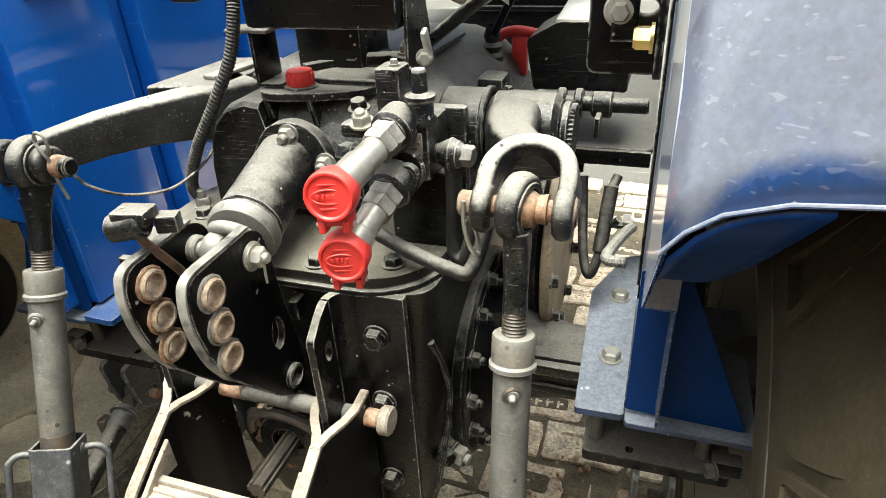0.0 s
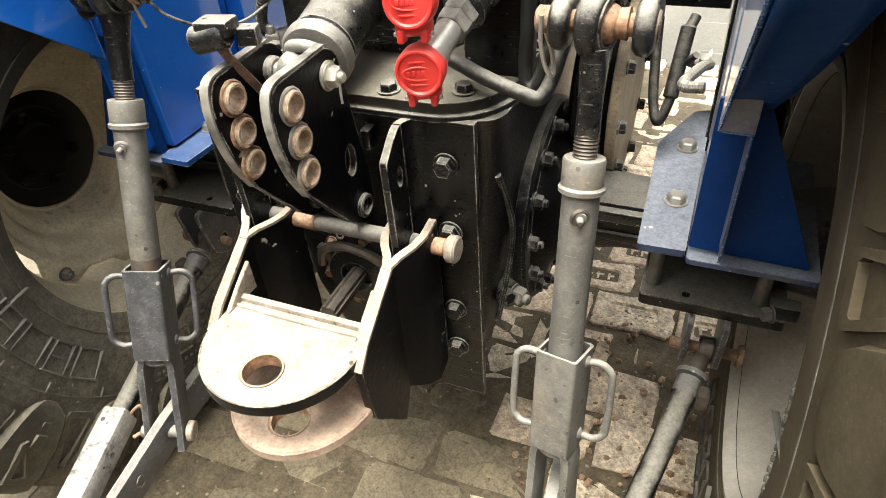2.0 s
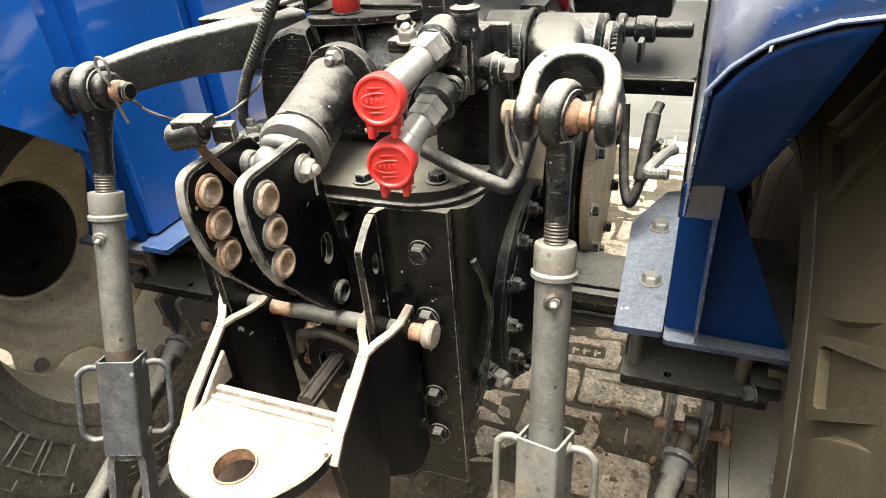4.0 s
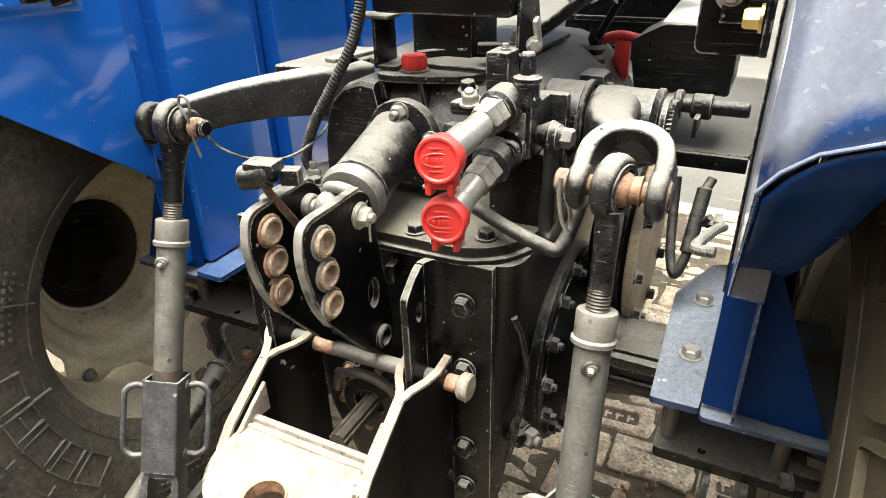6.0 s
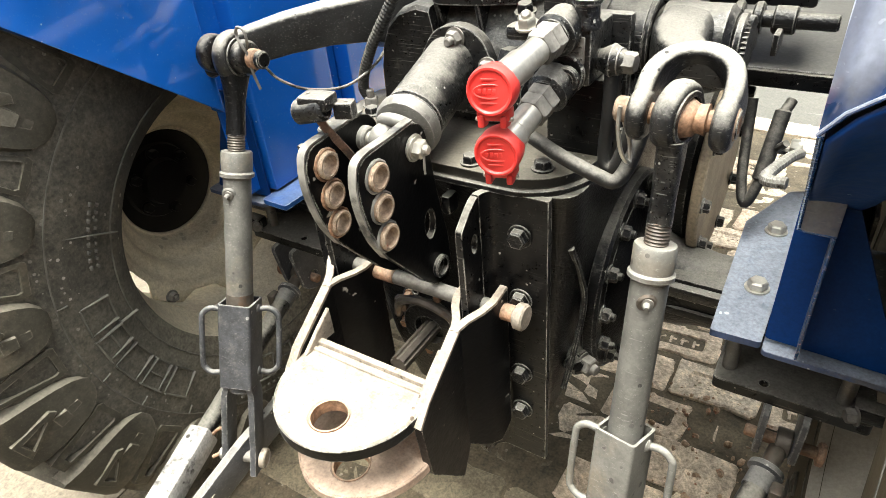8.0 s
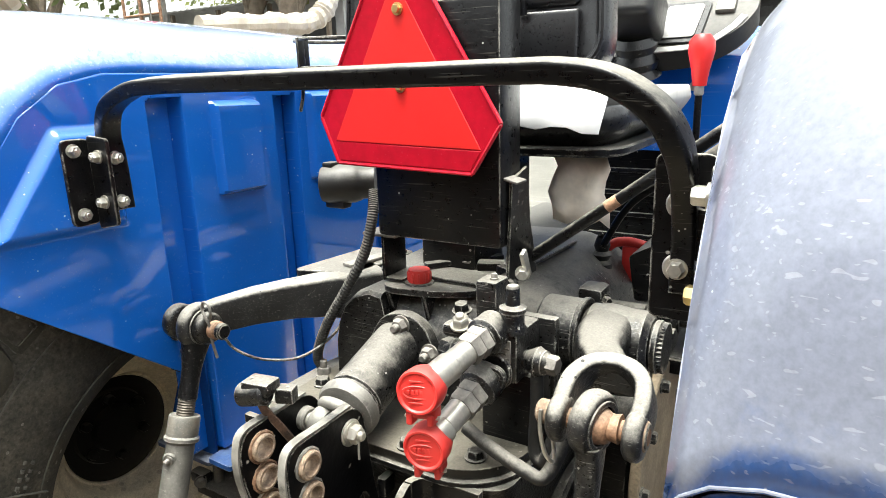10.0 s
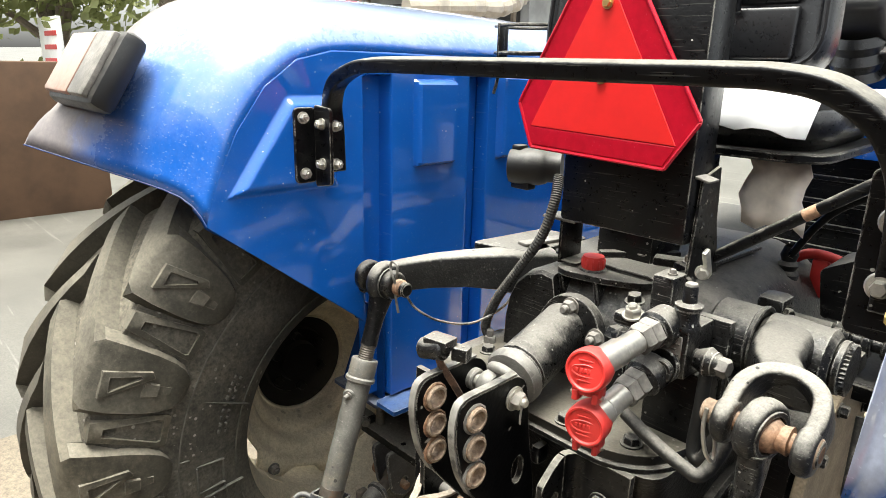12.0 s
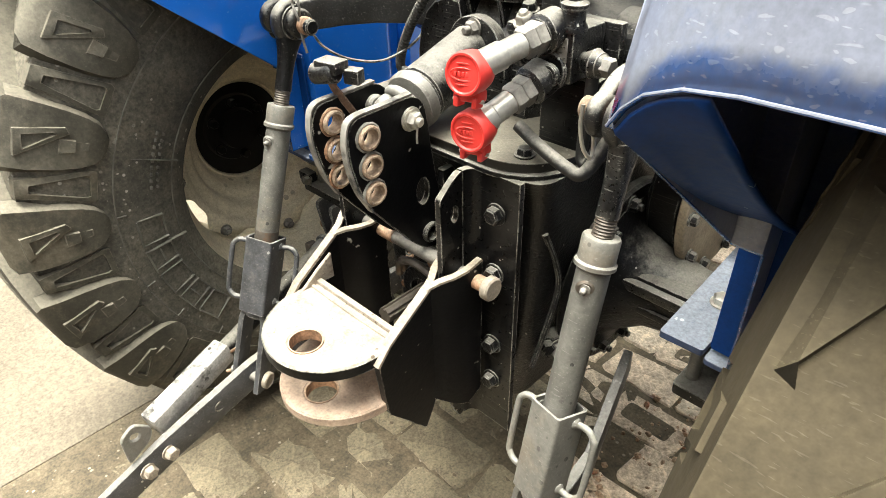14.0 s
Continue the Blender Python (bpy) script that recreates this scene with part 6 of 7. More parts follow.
part("clamp", box((-0.100, 0.215, 1.350), (0.075, 0.05, 0.006), 0.002), DULL, post)
part("channel", box((-0.092, 0.225, 1.308), (0.006, 0.07, 0.085), 0.002), BLACK, post)
part("channel_foot", box((-0.074, 0.222, 1.2685), (0.040, 0.06, 0.006), 0.002), BLACK, post)
part("cross_strap", box((0.0, 0.33, 1.279), (0.02, 0.16, 0.010), 0.002, Matrix.Rotation(radians(-40), 3, "Z")), CAST, post)
part("bolt", bolt((0.02, 0.31, 1.284), (0, 0, 1), 0.018, 0.01), DULL, post)
part("wing_nut", box((0.21, 0.15, 1.345), (0.008, 0.016, 0.05), 0.003, Matrix.Rotation(radians(25), 3, "X")), STEEL, post)
part("wing_nut", bolt((0.205, 0.15, 1.33), (0.4, -1, 0), 0.016, 0.012), STEEL, post)
sd = Vector((0.88, 0.47, 0.03)).normalized()
sp0 = Vector((-0.226, 0.188, 1.436))
sock = part("trailer_socket", lathe([(0, 0.003), (0.025, 0.003), (0.027, 0.0), (0.032, 0.002), (0.035, 0.012), (0.0365, 0.035), (0.0365, 0.062), (0.033, 0.074), (0.030, 0.078), (0.030, 0.105), (0, 0.105)], sp0, sd, 32), PLAST, T, "round black trailer socket with hinged lid", 50)
part("lid_ring", ring(sp0 - sd * 0.001, sd, 0.020, 0.015, 0.004), PLAST, sock)
part("lug", box(sp0 + sd * 0.03 + Vector((0, 0, -0.038)), (0.045, 0.026, 0.014), 0.004), PLAST, sock)
part("hinge", box(sp0 + sd * 0.02 + Vector((0, 0, 0.037)), (0.022, 0.026, 0.010), 0.003), PLAST, sock)
cpts = spline([(-0.112, 0.20, 1.43), (-0.100, 0.175, 1.385), (-0.115, 0.165, 1.32), (-0.157, 0.155, 1.245), (-0.206, 0.15, 1.17), (-0.236, 0.15, 1.10), (-0.230, 0.165, 1.062)], 26)
part("corrugated_conduit", sweep(cpts, circle(0.0105, 12), radius=lambda k: 1.0 if k % 2 else 0.88), HOSE, T, "corrugated black cable conduit", 15)

# cup ring on the fender
cup = part("bottle_ring", tube([(-0.47, 0.40, 1.715), (-0.47, 0.47, 1.715), (-0.42, 0.51, 1.715), (-0.35, 0.50, 1.715), (-0.31, 0.45, 1.715), (-0.33, 0.39, 1.715), (-0.40, 0.36, 1.715), (-0.47, 0.40, 1.715)], 0.004, 8), BLACK, T, "black wire bottle ring")
part("lower_ring", tube([(-0.47, 0.40, 1.655), (-0.47, 0.47, 1.655), (-0.42, 0.51, 1.655), (-0.35, 0.50, 1.655), (-0.31, 0.45, 1.655), (-0.33, 0.39, 1.655), (-0.40, 0.36, 1.655), (-0.47, 0.40, 1.655)], 0.004, 8), BLACK, cup)
for x, y in ((-0.468, 0.43), (-0.43, 0.375)):
    part("strap", box((x, y, 1.675), (0.006, 0.022, 0.09), 0.002), BLACK, cup)
part("stay", tube([(-0.47, 0.42, 1.66), (-0.475, 0.42, 1.60), (-0.487, 0.42, 1.56)], 0.004, 8), BLACK, cup)

# ---- seat ----
def cushion(w0, w1, h, t, rib=0, n=40):
    """An upholstered slab in x (width) and z (height), ribs across its rear face."""
    b = bmesh.new()
    o = rounded([(-w0 / 2, 0), (w0 / 2, 0), (w1 / 2, h), (-w1 / 2, h)], 0.07, 8)
    rows = []
    for y, k in ((0.0, 0.93), (-0.008, 0.955), (-0.004, 0.98), (0.012, 1.0), (t * 0.6, 1.0), (t, 0.95), (t + 0.02, 0.85)):
        rows.append([b.verts.new((u * k, y, h / 2 + (v - h / 2) * k)) for u, v in o])
    for r0, r1 in zip(rows, rows[1:]):
        for j in range(len(o)):
            b.faces.new((r0[j], r0[(j + 1) % len(o)], r1[(j + 1) % len(o)], r1[j]))
    b.faces.new(rows[0])
    b.faces.new(rows[-1])
    return b


sm = Matrix.Translation((0.0, 0.335, 1.62)) @ Euler((radians(-4), 0, radians(3))).to_matrix().to_4x4()
b = cushion(0.53, 0.50, 0.325, 0.10)
b.transform(sm)
seat = part("driver_seat", b, VINYL, T, "black vinyl driver seat, back panel with moulded ribs", 50)
for z, w in ((0.243, 0.415), (0.155, 0.425), (0.067, 0.43)):
    b = box((0, 0.001, z), (w, 0.020, 0.0855), 0.0095, seg=5)
    b.transform(sm)
    part("back_rib", b, VINYL, seat)
o = rounded([(-0.255, 0.015), (0.255, 0.015), (0.242, 0.31), (-0.242, 0.31)], 0.06, 6)
b = sweep([Vector((u, -0.004, v)) for u, v in o] + [Vector((o[0][0], -0.004, o[0][1]))], circle(0.0055, 8), up=(0, 1, 0))
b.transform(sm)
part("piping", b, VINYL, seat, "edge piping")
b = tube([(-0.02, -0.02, 0.12), (-0.02, -0.04, 0.15), (0.0, -0.045, 0.16), (0.02, -0.04, 0.15), (0.10, -0.035, 0.14), (0.12, -0.03, 0.13), (0.12, -0.02, 0.10)], 0.009, 10)
b.transform(sm)
part("hinge", b, BLACK, seat)
b = cushion(0.50, 0.46, 0.44, 0.040)
b.transform(Matrix.Translation((0.055, 0.30, 1.565)) @ Matrix.Rotation(radians(-90), 4, "X"))
part("seat_cushion", b, VINYL, seat, "black vinyl cushion", 50)
b = cushion(0.30, 0.26, 0.34, 0.03)
b.transform(Matrix.Translation((0.20, 0.40, 1.592)) @ Matrix.Rotation(radians(-90), 4, "X"))
part("cushion_bolster", b, GREYV, seat, "pale dusty top of the cushion", 60)
part("seat_pan", plate(rounded([(-0.2, 0.30), (0.30, 0.30), (0.29, 0.72), (-0.19, 0.72)], 0.08, 6), "z", 1.490, 1.506, bev=0.006), BLACK, seat)
part("seat_frame", box((-0.03, 0.45, 1.43), (0.10, 0.30, 0.12), 0.01), BLACK, seat)
b = bmesh.new()
rows = []
for i in range(7):
    row = []
    for j in range(5):
        x = 0.122 + 0.158 * i / 6
        y = 0.262 if j == 0 else 0.266 + 0.23 * j / 4
        row.append(b.verts.new((x + 0.003 * math.sin(3 * j), y, 1.622 + 0.003 * math.sin(2.3 * i + j) - (0.080 if j == 0 else 0) - 0.006 * max(0, i - 4))))
    rows.append(row)
for r0, r1 in zip(rows, rows[1:]):
    for j in range(4):
        b.faces.new((r0[j], r1[j], r1[j + 1], r0[j + 1]))
sheet = part("paper_sheet", b, WHITE, None, "", 60)
tagged(sheet, "crumpled white paper sheet lying on the seat cushion", "paper")
sheet.modifiers.new("sheet", "SOLIDIFY").thickness = 0.002

# ---- cowl, steering, levers ----
cowl = part("dash_cowl", loft_y([(1.10, rounded([(0.02, 1.42), (0.40, 1.42), (0.425, 1.50), (0.40, 1.66), (0.02, 1.68)], 0.04)), (1.25, rounded([(-0.40, 1.42), (0.45, 1.42), (0.46, 1.50), (0.43, 1.74), (-0.40, 1.76)], 0.06)), (1.60, rounded([(-0.36, 1.40), (0.40, 1.40), (0.42, 1.50), (0.36, 1.72), (-0.36, 1.72)], 0.08)), (2.6, rounded([(-0.30, 1.34), (0.34, 1.34), (0.36, 1.44), (0.30, 1.58), (-0.30, 1.58)], 0.1))]), BLUE, T, "blue bonnet and dash cowl", 40)
eng = part("engine_cover", loft_y([(1.16, rounded([(-0.06, 1.09), (0.40, 1.09), (0.40, 1.425), (-0.02, 1.425)], 0.03)), (1.62, rounded([(-0.10, 1.0), (0.38, 1.0), (0.38, 1.42), (-0.08, 1.42)], 0.03)), (2.4, rounded([(-0.10, 0.9), (0.32, 0.9), (0.32, 1.36), (-0.10, 1.36)], 0.03))]), BLACK, cowl, "black ribbed bulkhead under the cowl", 40)
for k in range(4):
    part("rib", box((0.17, 1.152, 1.16 + 0.065 * k), (0.40, 0.014, 0.014), 0.004), BLACK, eng)
SL = Matrix(((1, 0, 0, 0), (0, 0.78, -0.626, 0.955), (0, 0.626, 0.78, 1.668), (0, 0, 0, 1)))


def on_slope(bm):
    """From the dash's own plane (x across, y up the slope) to its place."""
    bm.transform(SL)
    return bm


dash_o = rounded([(-0.04, 0.0), (0.17, 0.0), (0.300, 0.022), (0.372, 0.09), (0.402, 0.175), (0.385, 0.245), (0.325, 0.285), (-0.04, 0.285)], 0.05, 6)
dash = part("dash_panel", on_slope(plate(dash_o, "z", -0.055, 0.0, bev=0.008)), PLAST, cowl, "black dash panel with instrument glass")
part("instrument_surround", on_slope(plate(rounded([(0.175, 0.035), (0.285, 0.035), (0.292, 0.20), (0.17, 0.20)], 0.02), "z", 0.001, 0.007, bev=0.003)), VINYL, dash)
part("instrument_glass", on_slope(plate(rounded([(0.190, 0.052), (0.270, 0.052), (0.276, 0.185), (0.186, 0.185)], 0.012), "z", 0.008, 0.011)), GREYV, dash, "pale instrument glass")
part("bezel_strip", on_slope(sweep([Vector(v) for v in spline([(0.165, 0.014, 0.002), (0.285, 0.026, 0.002), (0.345, 0.082, 0.002), (0.372, 0.135, 0.002)], 6)], [(-0.009, -0.001), (0.009, -0.001), (0.009, 0.002), (-0.009, 0.002)])), GREYV, dash, "pale trim strip")
part("switch", on_slope(box((0.325, 0.175, 0.006), (0.045, 0.05, 0.014), 0.004)), DULL, dash)
part("switch", on_slope(box((0.322, 0.225, 0.004), (0.035, 0.02, 0.008), 0.003)), VINYL, dash)
part("knob_yellow", cyl((0.205, 1.115, 1.580), (0.205, 1.085, 1.580), 0.017), YEL, cowl, "yellow push knob")
part("key_switch", cyl((0.262, 1.115, 1.590), (0.262, 1.09, 1.590), 0.013), STEEL, cowl)
part("side_box", box((0.46, 1.2, 1.655), (0.05, 0.04, 0.06), 0.008), PLAST, cowl)
col_ = part("steering_column", box((0.145, 0.93, 1.775), (0.12, 0.16, 0.11), 0.02, Matrix.Rotation(radians(-25), 3, "X"), seg=3), PLAST, T, "black steering column shroud")
part("gaiter", lathe([(0.06, 0), (0.05, 0.02), (0.058, 0.04), (0.048, 0.06), (0.055, 0.08), (0.045, 0.1)], (0.14, 0.99, 1.62), (0, -0.35, 1), 20), VINYL, col_)
part("stalk", cyl((0.20, 0.92, 1.80), (0.315, 1.0, 1.835), 0.005), PLAST, col_)
part("stalk_grip", cyl((0.29, 0.985, 1.828), (0.37, 1.03, 1.852), 0.012, 0.014), PLAST, col_)
wc, wn_ = Vector((0.10, 0.86, 1.93)), Vector((0, -0.45, 0.89)).normalized()
e1 = Vector((1, 0, 0))
e2 = wn_.cross(e1)
sw = part("steering_wheel", sweep([wc + e1 * 0.19 * math.cos(2 * math.pi * k / 48) + e2 * 0.19 * math.sin(2 * math.pi * k / 48) for k in range(49)], circle(0.016, 12), up=wn_), VINYL, T, "glossy black steering wheel")
for a in (90, 210, 330):
    part("spoke", cyl(wc, wc + (e1 * math.cos(radians(a)) + e2 * math.sin(radians(a))) * 0.185, 0.009), BLACK, sw)
part("hub", cyl(wc - wn_ * 0.05, wc + wn_ * 0.015, 0.04), PLAST, sw)
gl = part("gear_lever", tube([(0.335, 0.75, 1.60), (0.335, 0.75, 1.45), (0.33, 0.77, 1.28), (0.32, 0.80, 1.12)], 0.0075, 10), BLACK, T, "black lever with orange plastic knob")
part("knob", lathe([(0, 0.105), (0.016, 0.103), (0.026, 0.09), (0.027, 0.07), (0.018, 0.03), (0.014, 0.0), (0, 0)], (0.335, 0.75, 1.595), (0, 0, 1), 24), ORANGE, gl, "orange knob")
part("ferrule", cyl((0.335, 0.75, 1.575), (0.335, 0.75, 1.597), 0.010), STEEL, gl)
gl2 = part("hand_lever", tube([(0.37, 0.62, 1.44), (0.27, 0.62, 1.385), (0.222, 0.62, 1.335), (0.182, 0.62, 1.26)], 0.008, 10), BLACK, T, "black bent lever with a grey grip")
part("grip", cyl((0.34, 0.62, 1.415), (0.425, 0.62, 1.48), 0.022), HOSE, gl2)
part("grip_end", cyl((0.422, 0.62, 1.4775), (0.428, 0.62, 1.482), 0.019), GREYV, gl2)
part("boot", lathe([(0.022, 0), (0.024, 0.02), (0.016, 0.028), (0.022, 0.04), (0.014, 0.048), (0.018, 0.06), (0.012, 0.08)], (0.178, 0.63, 1.20), (0, 0, 1), 16), HOSE, gl2)
qd = part("lever_quadrant", plate(rounded([(0.294, 1.200), (0.460, 1.200), (0.462, 1.272), (0.405, 1.318), (0.335, 1.318), (0.280, 1.287)], 0.008), "y", 0.47, 0.62), BLACK, T, "black folded-steel lever quadrant cover")
# pale sheet paints the sky's reflection on the cover's top
part("top_face", box((0.372, 0.60, 1.326), (0.085, 0.24, 0.006), 0.002, Matrix.Rotation(radians(4), 3, "X")), GREYV, qd)
rl = part("red_lever", box((0.221, 0.70, 1.205), (0.034, 0.018, 0.085), 0.006), RED, T, "red plastic lever handle")
part("grip", tube([(0.170, 0.70, 1.238), (0.190, 0.70, 1.252), (0.22, 0.70, 1.256), (0.258, 0.70, 1.250)], 0.011, 10), RED, rl)
part("foot_platform", plate(rounded([(0.27, 0.49), (0.515, 0.49), (0.515, 1.15), (0.24, 1.15)], 0.02), "z", 1.078, 1.090), PLATF, T, "dusty grey steel footplate")
part("platform_edge", box((0.39, 0.488, 1.072), (0.245, 0.012, 0.030), 0.003), BLACK, T)
part("foot_platform", plate(rounded([(-0.45, 0.85), (0.24, 0.85), (0.24, 1.8), (-0.45, 1.8)], 0.02), "z", 1.10, 1.112), PLATF, T, "dusty grey steel footplate")
ks = part("lever_shaft", cyl((0.26, 0.43, 1.190), (0.50, 0.43, 1.190), 0.013), CAST, T, "black cross shaft with clamps")
for x0, x1, r in ((0.26, 0.33, 0.019), (0.345, 0.36, 0.026), (0.375, 0.39, 0.026), (0.405, 0.44, 0.022)):
    part("clamp", cyl((x0, 0.43, 1.190), (x1, 0.43, 1.190), r), CAST, ks)
for x in (0.352, 0.383, 0.42):
    part("tab", box((x, 0.40, 1.165), (0.010, 0.05, 0.035), 0.003), CAST, ks)
hs = part("brake_hose", tube([(0.40, 0.42, 1.06), (0.405, 0.40, 1.0), (0.415, 0.36, 0.93), (0.43, 0.34, 0.90), (0.445, 0.36, 0.95), (0.45, 0.40, 1.03), (0.46, 0.43, 1.06)], 0.009, 10), HOSE, T, "black hose loop under the footplate")
part("sheath", cyl((0.443, 0.355, 0.94), (0.452, 0.41, 1.05), 0.013), HOSE, hs)
cb = spline([(0.497, 0.285, 1.035), (0.488, 0.22, 1.058), (0.474, 0.14, 1.074), (0.469, 0.104, 1.079), (0.476, 0.092, 1.081), (0.496, 0.088, 1.084)], 12)
wc2 = part("wire_conduit", sweep(cb, circle(0.0085, 10), radius=lambda k: 1.0 if k % 2 else 0.87), GREYP, T, "grey corrugated wire conduit", 15)
part("coil", tube([(0.475, 0.27, 1.055), (0.465, 0.28, 1.04), (0.47, 0.30, 1.028), (0.487, 0.30, 1.03), (0.49, 0.28, 1.045)], 0.006, 8), HOSE, wc2)
part("terminal", bolt((0.497, 0.288, 1.045), (-1, 0, 0), 0.018, 0.014), STEEL, wc2)
SX, SW, SZ = 0.167, 0.0200, 1.490
tor = bmesh.new()
rows = []
for i in range(6):
    rows.append([tor.verts.new((SX + SW * j + 0.008 * math.sin(i * 1.7), 0.36 + 0.010 * math.sin(2.1 * j + i), SZ - 0.0232 * i - 0.012 * (j % 2) * (i == 5))) for j in range(6)])
for r0, r1 in zip(rows, rows[1:]):
    for j in range(5):
        tor.faces.new((r0[j], r0[j + 1], r1[j + 1], r1[j]))
ts = tagged(part("packing_sheet", tor, SHEET, None, "", 60), "torn beige packing sheet hanging under the seat", "packaging")
ts.modifiers.new("sheet", "SOLIDIFY").thickness = 0.002

# ---- canopy posts wrapped in film, standing on the left fender ----
def wrapped(pts, r, label):
    path = spline(pts, 14)
    rr = random.Random(4)
    w = [0.85 + 0.4 * rr.random() for _ in path]
    return tagged(part("canopy_post", sweep(path, circle(r, 12), radius=lambda k: w[k]), FILM, T, label, 25))


wrapped([(-1.06, 0.62, 1.80), (-1.02, 0.85, 1.815), (-1.0, 1.03, 1.83), (-0.985, 1.12, 1.90), (-0.975, 1.16, 2.02), (-0.985, 1.14, 2.10), (-1.02, 1.09, 2.16)], 0.032, "canopy tube wrapped in creased beige film")
part("canopy_tube", cyl((-1.02, 1.09, 2.15), (-1.35, 0.62, 2.22), 0.026), GREYP, T, "dark foam-covered canopy tube")
wrapped([(-1.05, -0.02, 1.80), (-1.03, 0.03, 1.82), (-1.02, 0.06, 1.86), (-1.02, 0.08, 2.0), (-1.02, 0.1, 2.3)], 0.05, "canopy post wrapped in beige film")
part("front_post", box((0.575, 2.0, 1.9), (0.05, 0.05, 1.0), 0.006), BLACK, T, "dark front canopy post")
wrapped([(0.64, 2.0, 1.85), (0.635, 1.99, 1.95), (0.65, 2.0, 2.05), (0.63, 2.0, 2.25)], 0.035, "front post wrapped in torn film")


# ---- distance: trees, sheds, signs, car ----
LEAF = mat("tree_leaves", (0.20, 0.22, 0.085), 0.6, var=0.45, scale=0.9, bump=0.0, fine=4)
LEAF2 = mat("dark_tree_leaves", (0.12, 0.145, 0.06), 0.6, var=0.4, scale=0.9, bump=0.0, fine=4)
BARK = mat("bark", (0.16, 0.13, 0.10), 0.9, var=0.3, scale=6, bump=0.6, fine=25)
TIN = mat("corrugated_tin", (0.33, 0.33, 0.33), 0.6, 0.3, var=0.2, scale=2, bump=0.1)
DARK = mat("dark_shed_inside", (0.03, 0.03, 0.03), 0.8, var=0.3, bump=0.0)
REDB = mat("fresh_brick", (0.50, 0.20, 0.13), 0.85, var=0.2, scale=6, bump=0.3, rand=0.3, stain=(0.36, 0.12, 0.08))
CARW = mat("white_car_paint", (0.80, 0.80, 0.80), 0.25, var=0.03, bump=0.0, coat=0.5)
GLASS = mat("dark_glass", (0.02, 0.022, 0.025), 0.1, var=0.1, bump=0.0)
SIGNB = mat("blue_grey_sign", (0.14, 0.19, 0.24), 0.5, var=0.1, bump=0.0)
SIGNR = mat("red_sign", (0.55, 0.05, 0.05), 0.5, var=0.1, bump=0.0)
WALLB = mat("brown_wall", (0.10, 0.055, 0.03), 0.8, var=0.2, scale=3, bump=0.2)


def base_z(y):
    return rise(min(y, 30)) - 0.03


for lm in (LEAF, LEAF2):
    nt_ = lm.node_tree
    bs_ = nt_.nodes["Principled BSDF"]
    tl_ = nt_.nodes.new("ShaderNodeBsdfTranslucent")
    nt_.links.new(bs_.inputs["Base Color"].links[0].from_socket, tl_.inputs["Color"])
    mx_ = nt_.nodes.new("ShaderNodeMixShader")
    mx_.inputs[0].default_value = 0.55
    nt_.links.new(bs_.outputs[0], mx_.inputs[1])
    nt_.links.new(tl_.outputs[0], mx_.inputs[2])
    nt_.links.new(mx_.outputs[0], nt_.nodes["Material Output"].inputs["Surface"])


def tree(x, y, h, spread, seed, leaf, lean=0.0, sparse=1.0):
    rr = random.Random(seed)
    z = base_z(y)
    t = thing("tree", "leafy roadside tree with a forked trunk", "tree", "trees in the distance")
    t.location = (0, 0, 0)
    b = bmesh.new()
    top = Vector((x + lean, y, z + h * 0.45))
    tube([(x, y, z - 0.1), (x + lean * 0.3, y, z + h * 0.2), top], 0.22, 10, 5, b, radius=lambda k: 1.25 - 0.05 * k)
    tips = []
    for k in range(8):
        a = 2 * math.pi * k / 8 + rr.random()
        r = spread * (0.4 + 0.5 * rr.random())
        e = top + Vector((r * math.cos(a), r * math.sin(a), h * (0.08 + 0.4 * rr.random())))
        m = top.lerp(e, 0.5) + Vector((rr.uniform(-0.3, 0.3), rr.uniform(-0.3, 0.3), rr.uniform(-0.1, 0.4)))
        s0 = Vector((x + lean * 0.6, y, z + h * (0.25 + 0.2 * rr.random())))
        tube([s0, m, e], 0.10, 7, 5, b, radius=lambda k: max(0.25, 1.0 - 0.08 * k))
        tips += [e, m.lerp(e, 0.5)]
    part("trunk", b, BARK, t, "rough grey-brown trunk and limbs")
    verts, faces = [], []
    for e in tips:
        for _ in range(int(260 * sparse)):
            p = e + Vector((rr.gauss(0, 1), rr.gauss(0, 1), rr.gauss(0, 0.7))) * (spread * 0.26)
            n = Vector((rr.gauss(0, 1), rr.gauss(0, 1), rr.gauss(0, 1))).normalized()
            u = n.orthogonal().normalized() * rr.uniform(0.08, 0.17)
            v = n.cross(u).normalized() * rr.uniform(0.05, 0.10)
            i = len(verts)
            verts += [p - u, p + v, p + u, p - v]
            faces.append((i, i + 1, i + 2, i + 3))
    me = bpy.data.meshes.new("crown")
    me.from_pydata(verts, [], faces)
    me.materials.append(leaf)
    ob = new("crown", me)
    ob.parent = t
    ob["kind"] = "stuff"
    return t


tree(-9.0, 9.0, 7.5, 3.2, 1, LEAF, 0.3, 0.8)
tree(-11.0, 9.6, 6.5, 3.0, 2, LEAF, 0.8, 0.6)
tree(-17.2, 9.0, 7.5, 4.0, 3, LEAF2, -0.8, 1.0)
tree(-19.0, 20.0, 6.0, 4.5, 4, LEAF, 0.0, 0.9)
tree(-7.0, 24.0, 8.0, 4.5, 5, LEAF2, 0.0, 1.2)
tree(-2.5, 25.0, 8.5, 4.5, 6, LEAF2, 0.0, 1.3)
tree(1.5, 27.0, 9.0, 4.5, 7, LEAF2, 0.0, 1.3)
tree(-4.6, 19.0, 5.5, 2.6, 8, LEAF, 0.0, 1.0)
tree(-15.0, 3.0, 5.0, 2.2, 9, LEAF, 0.0, 0.9)
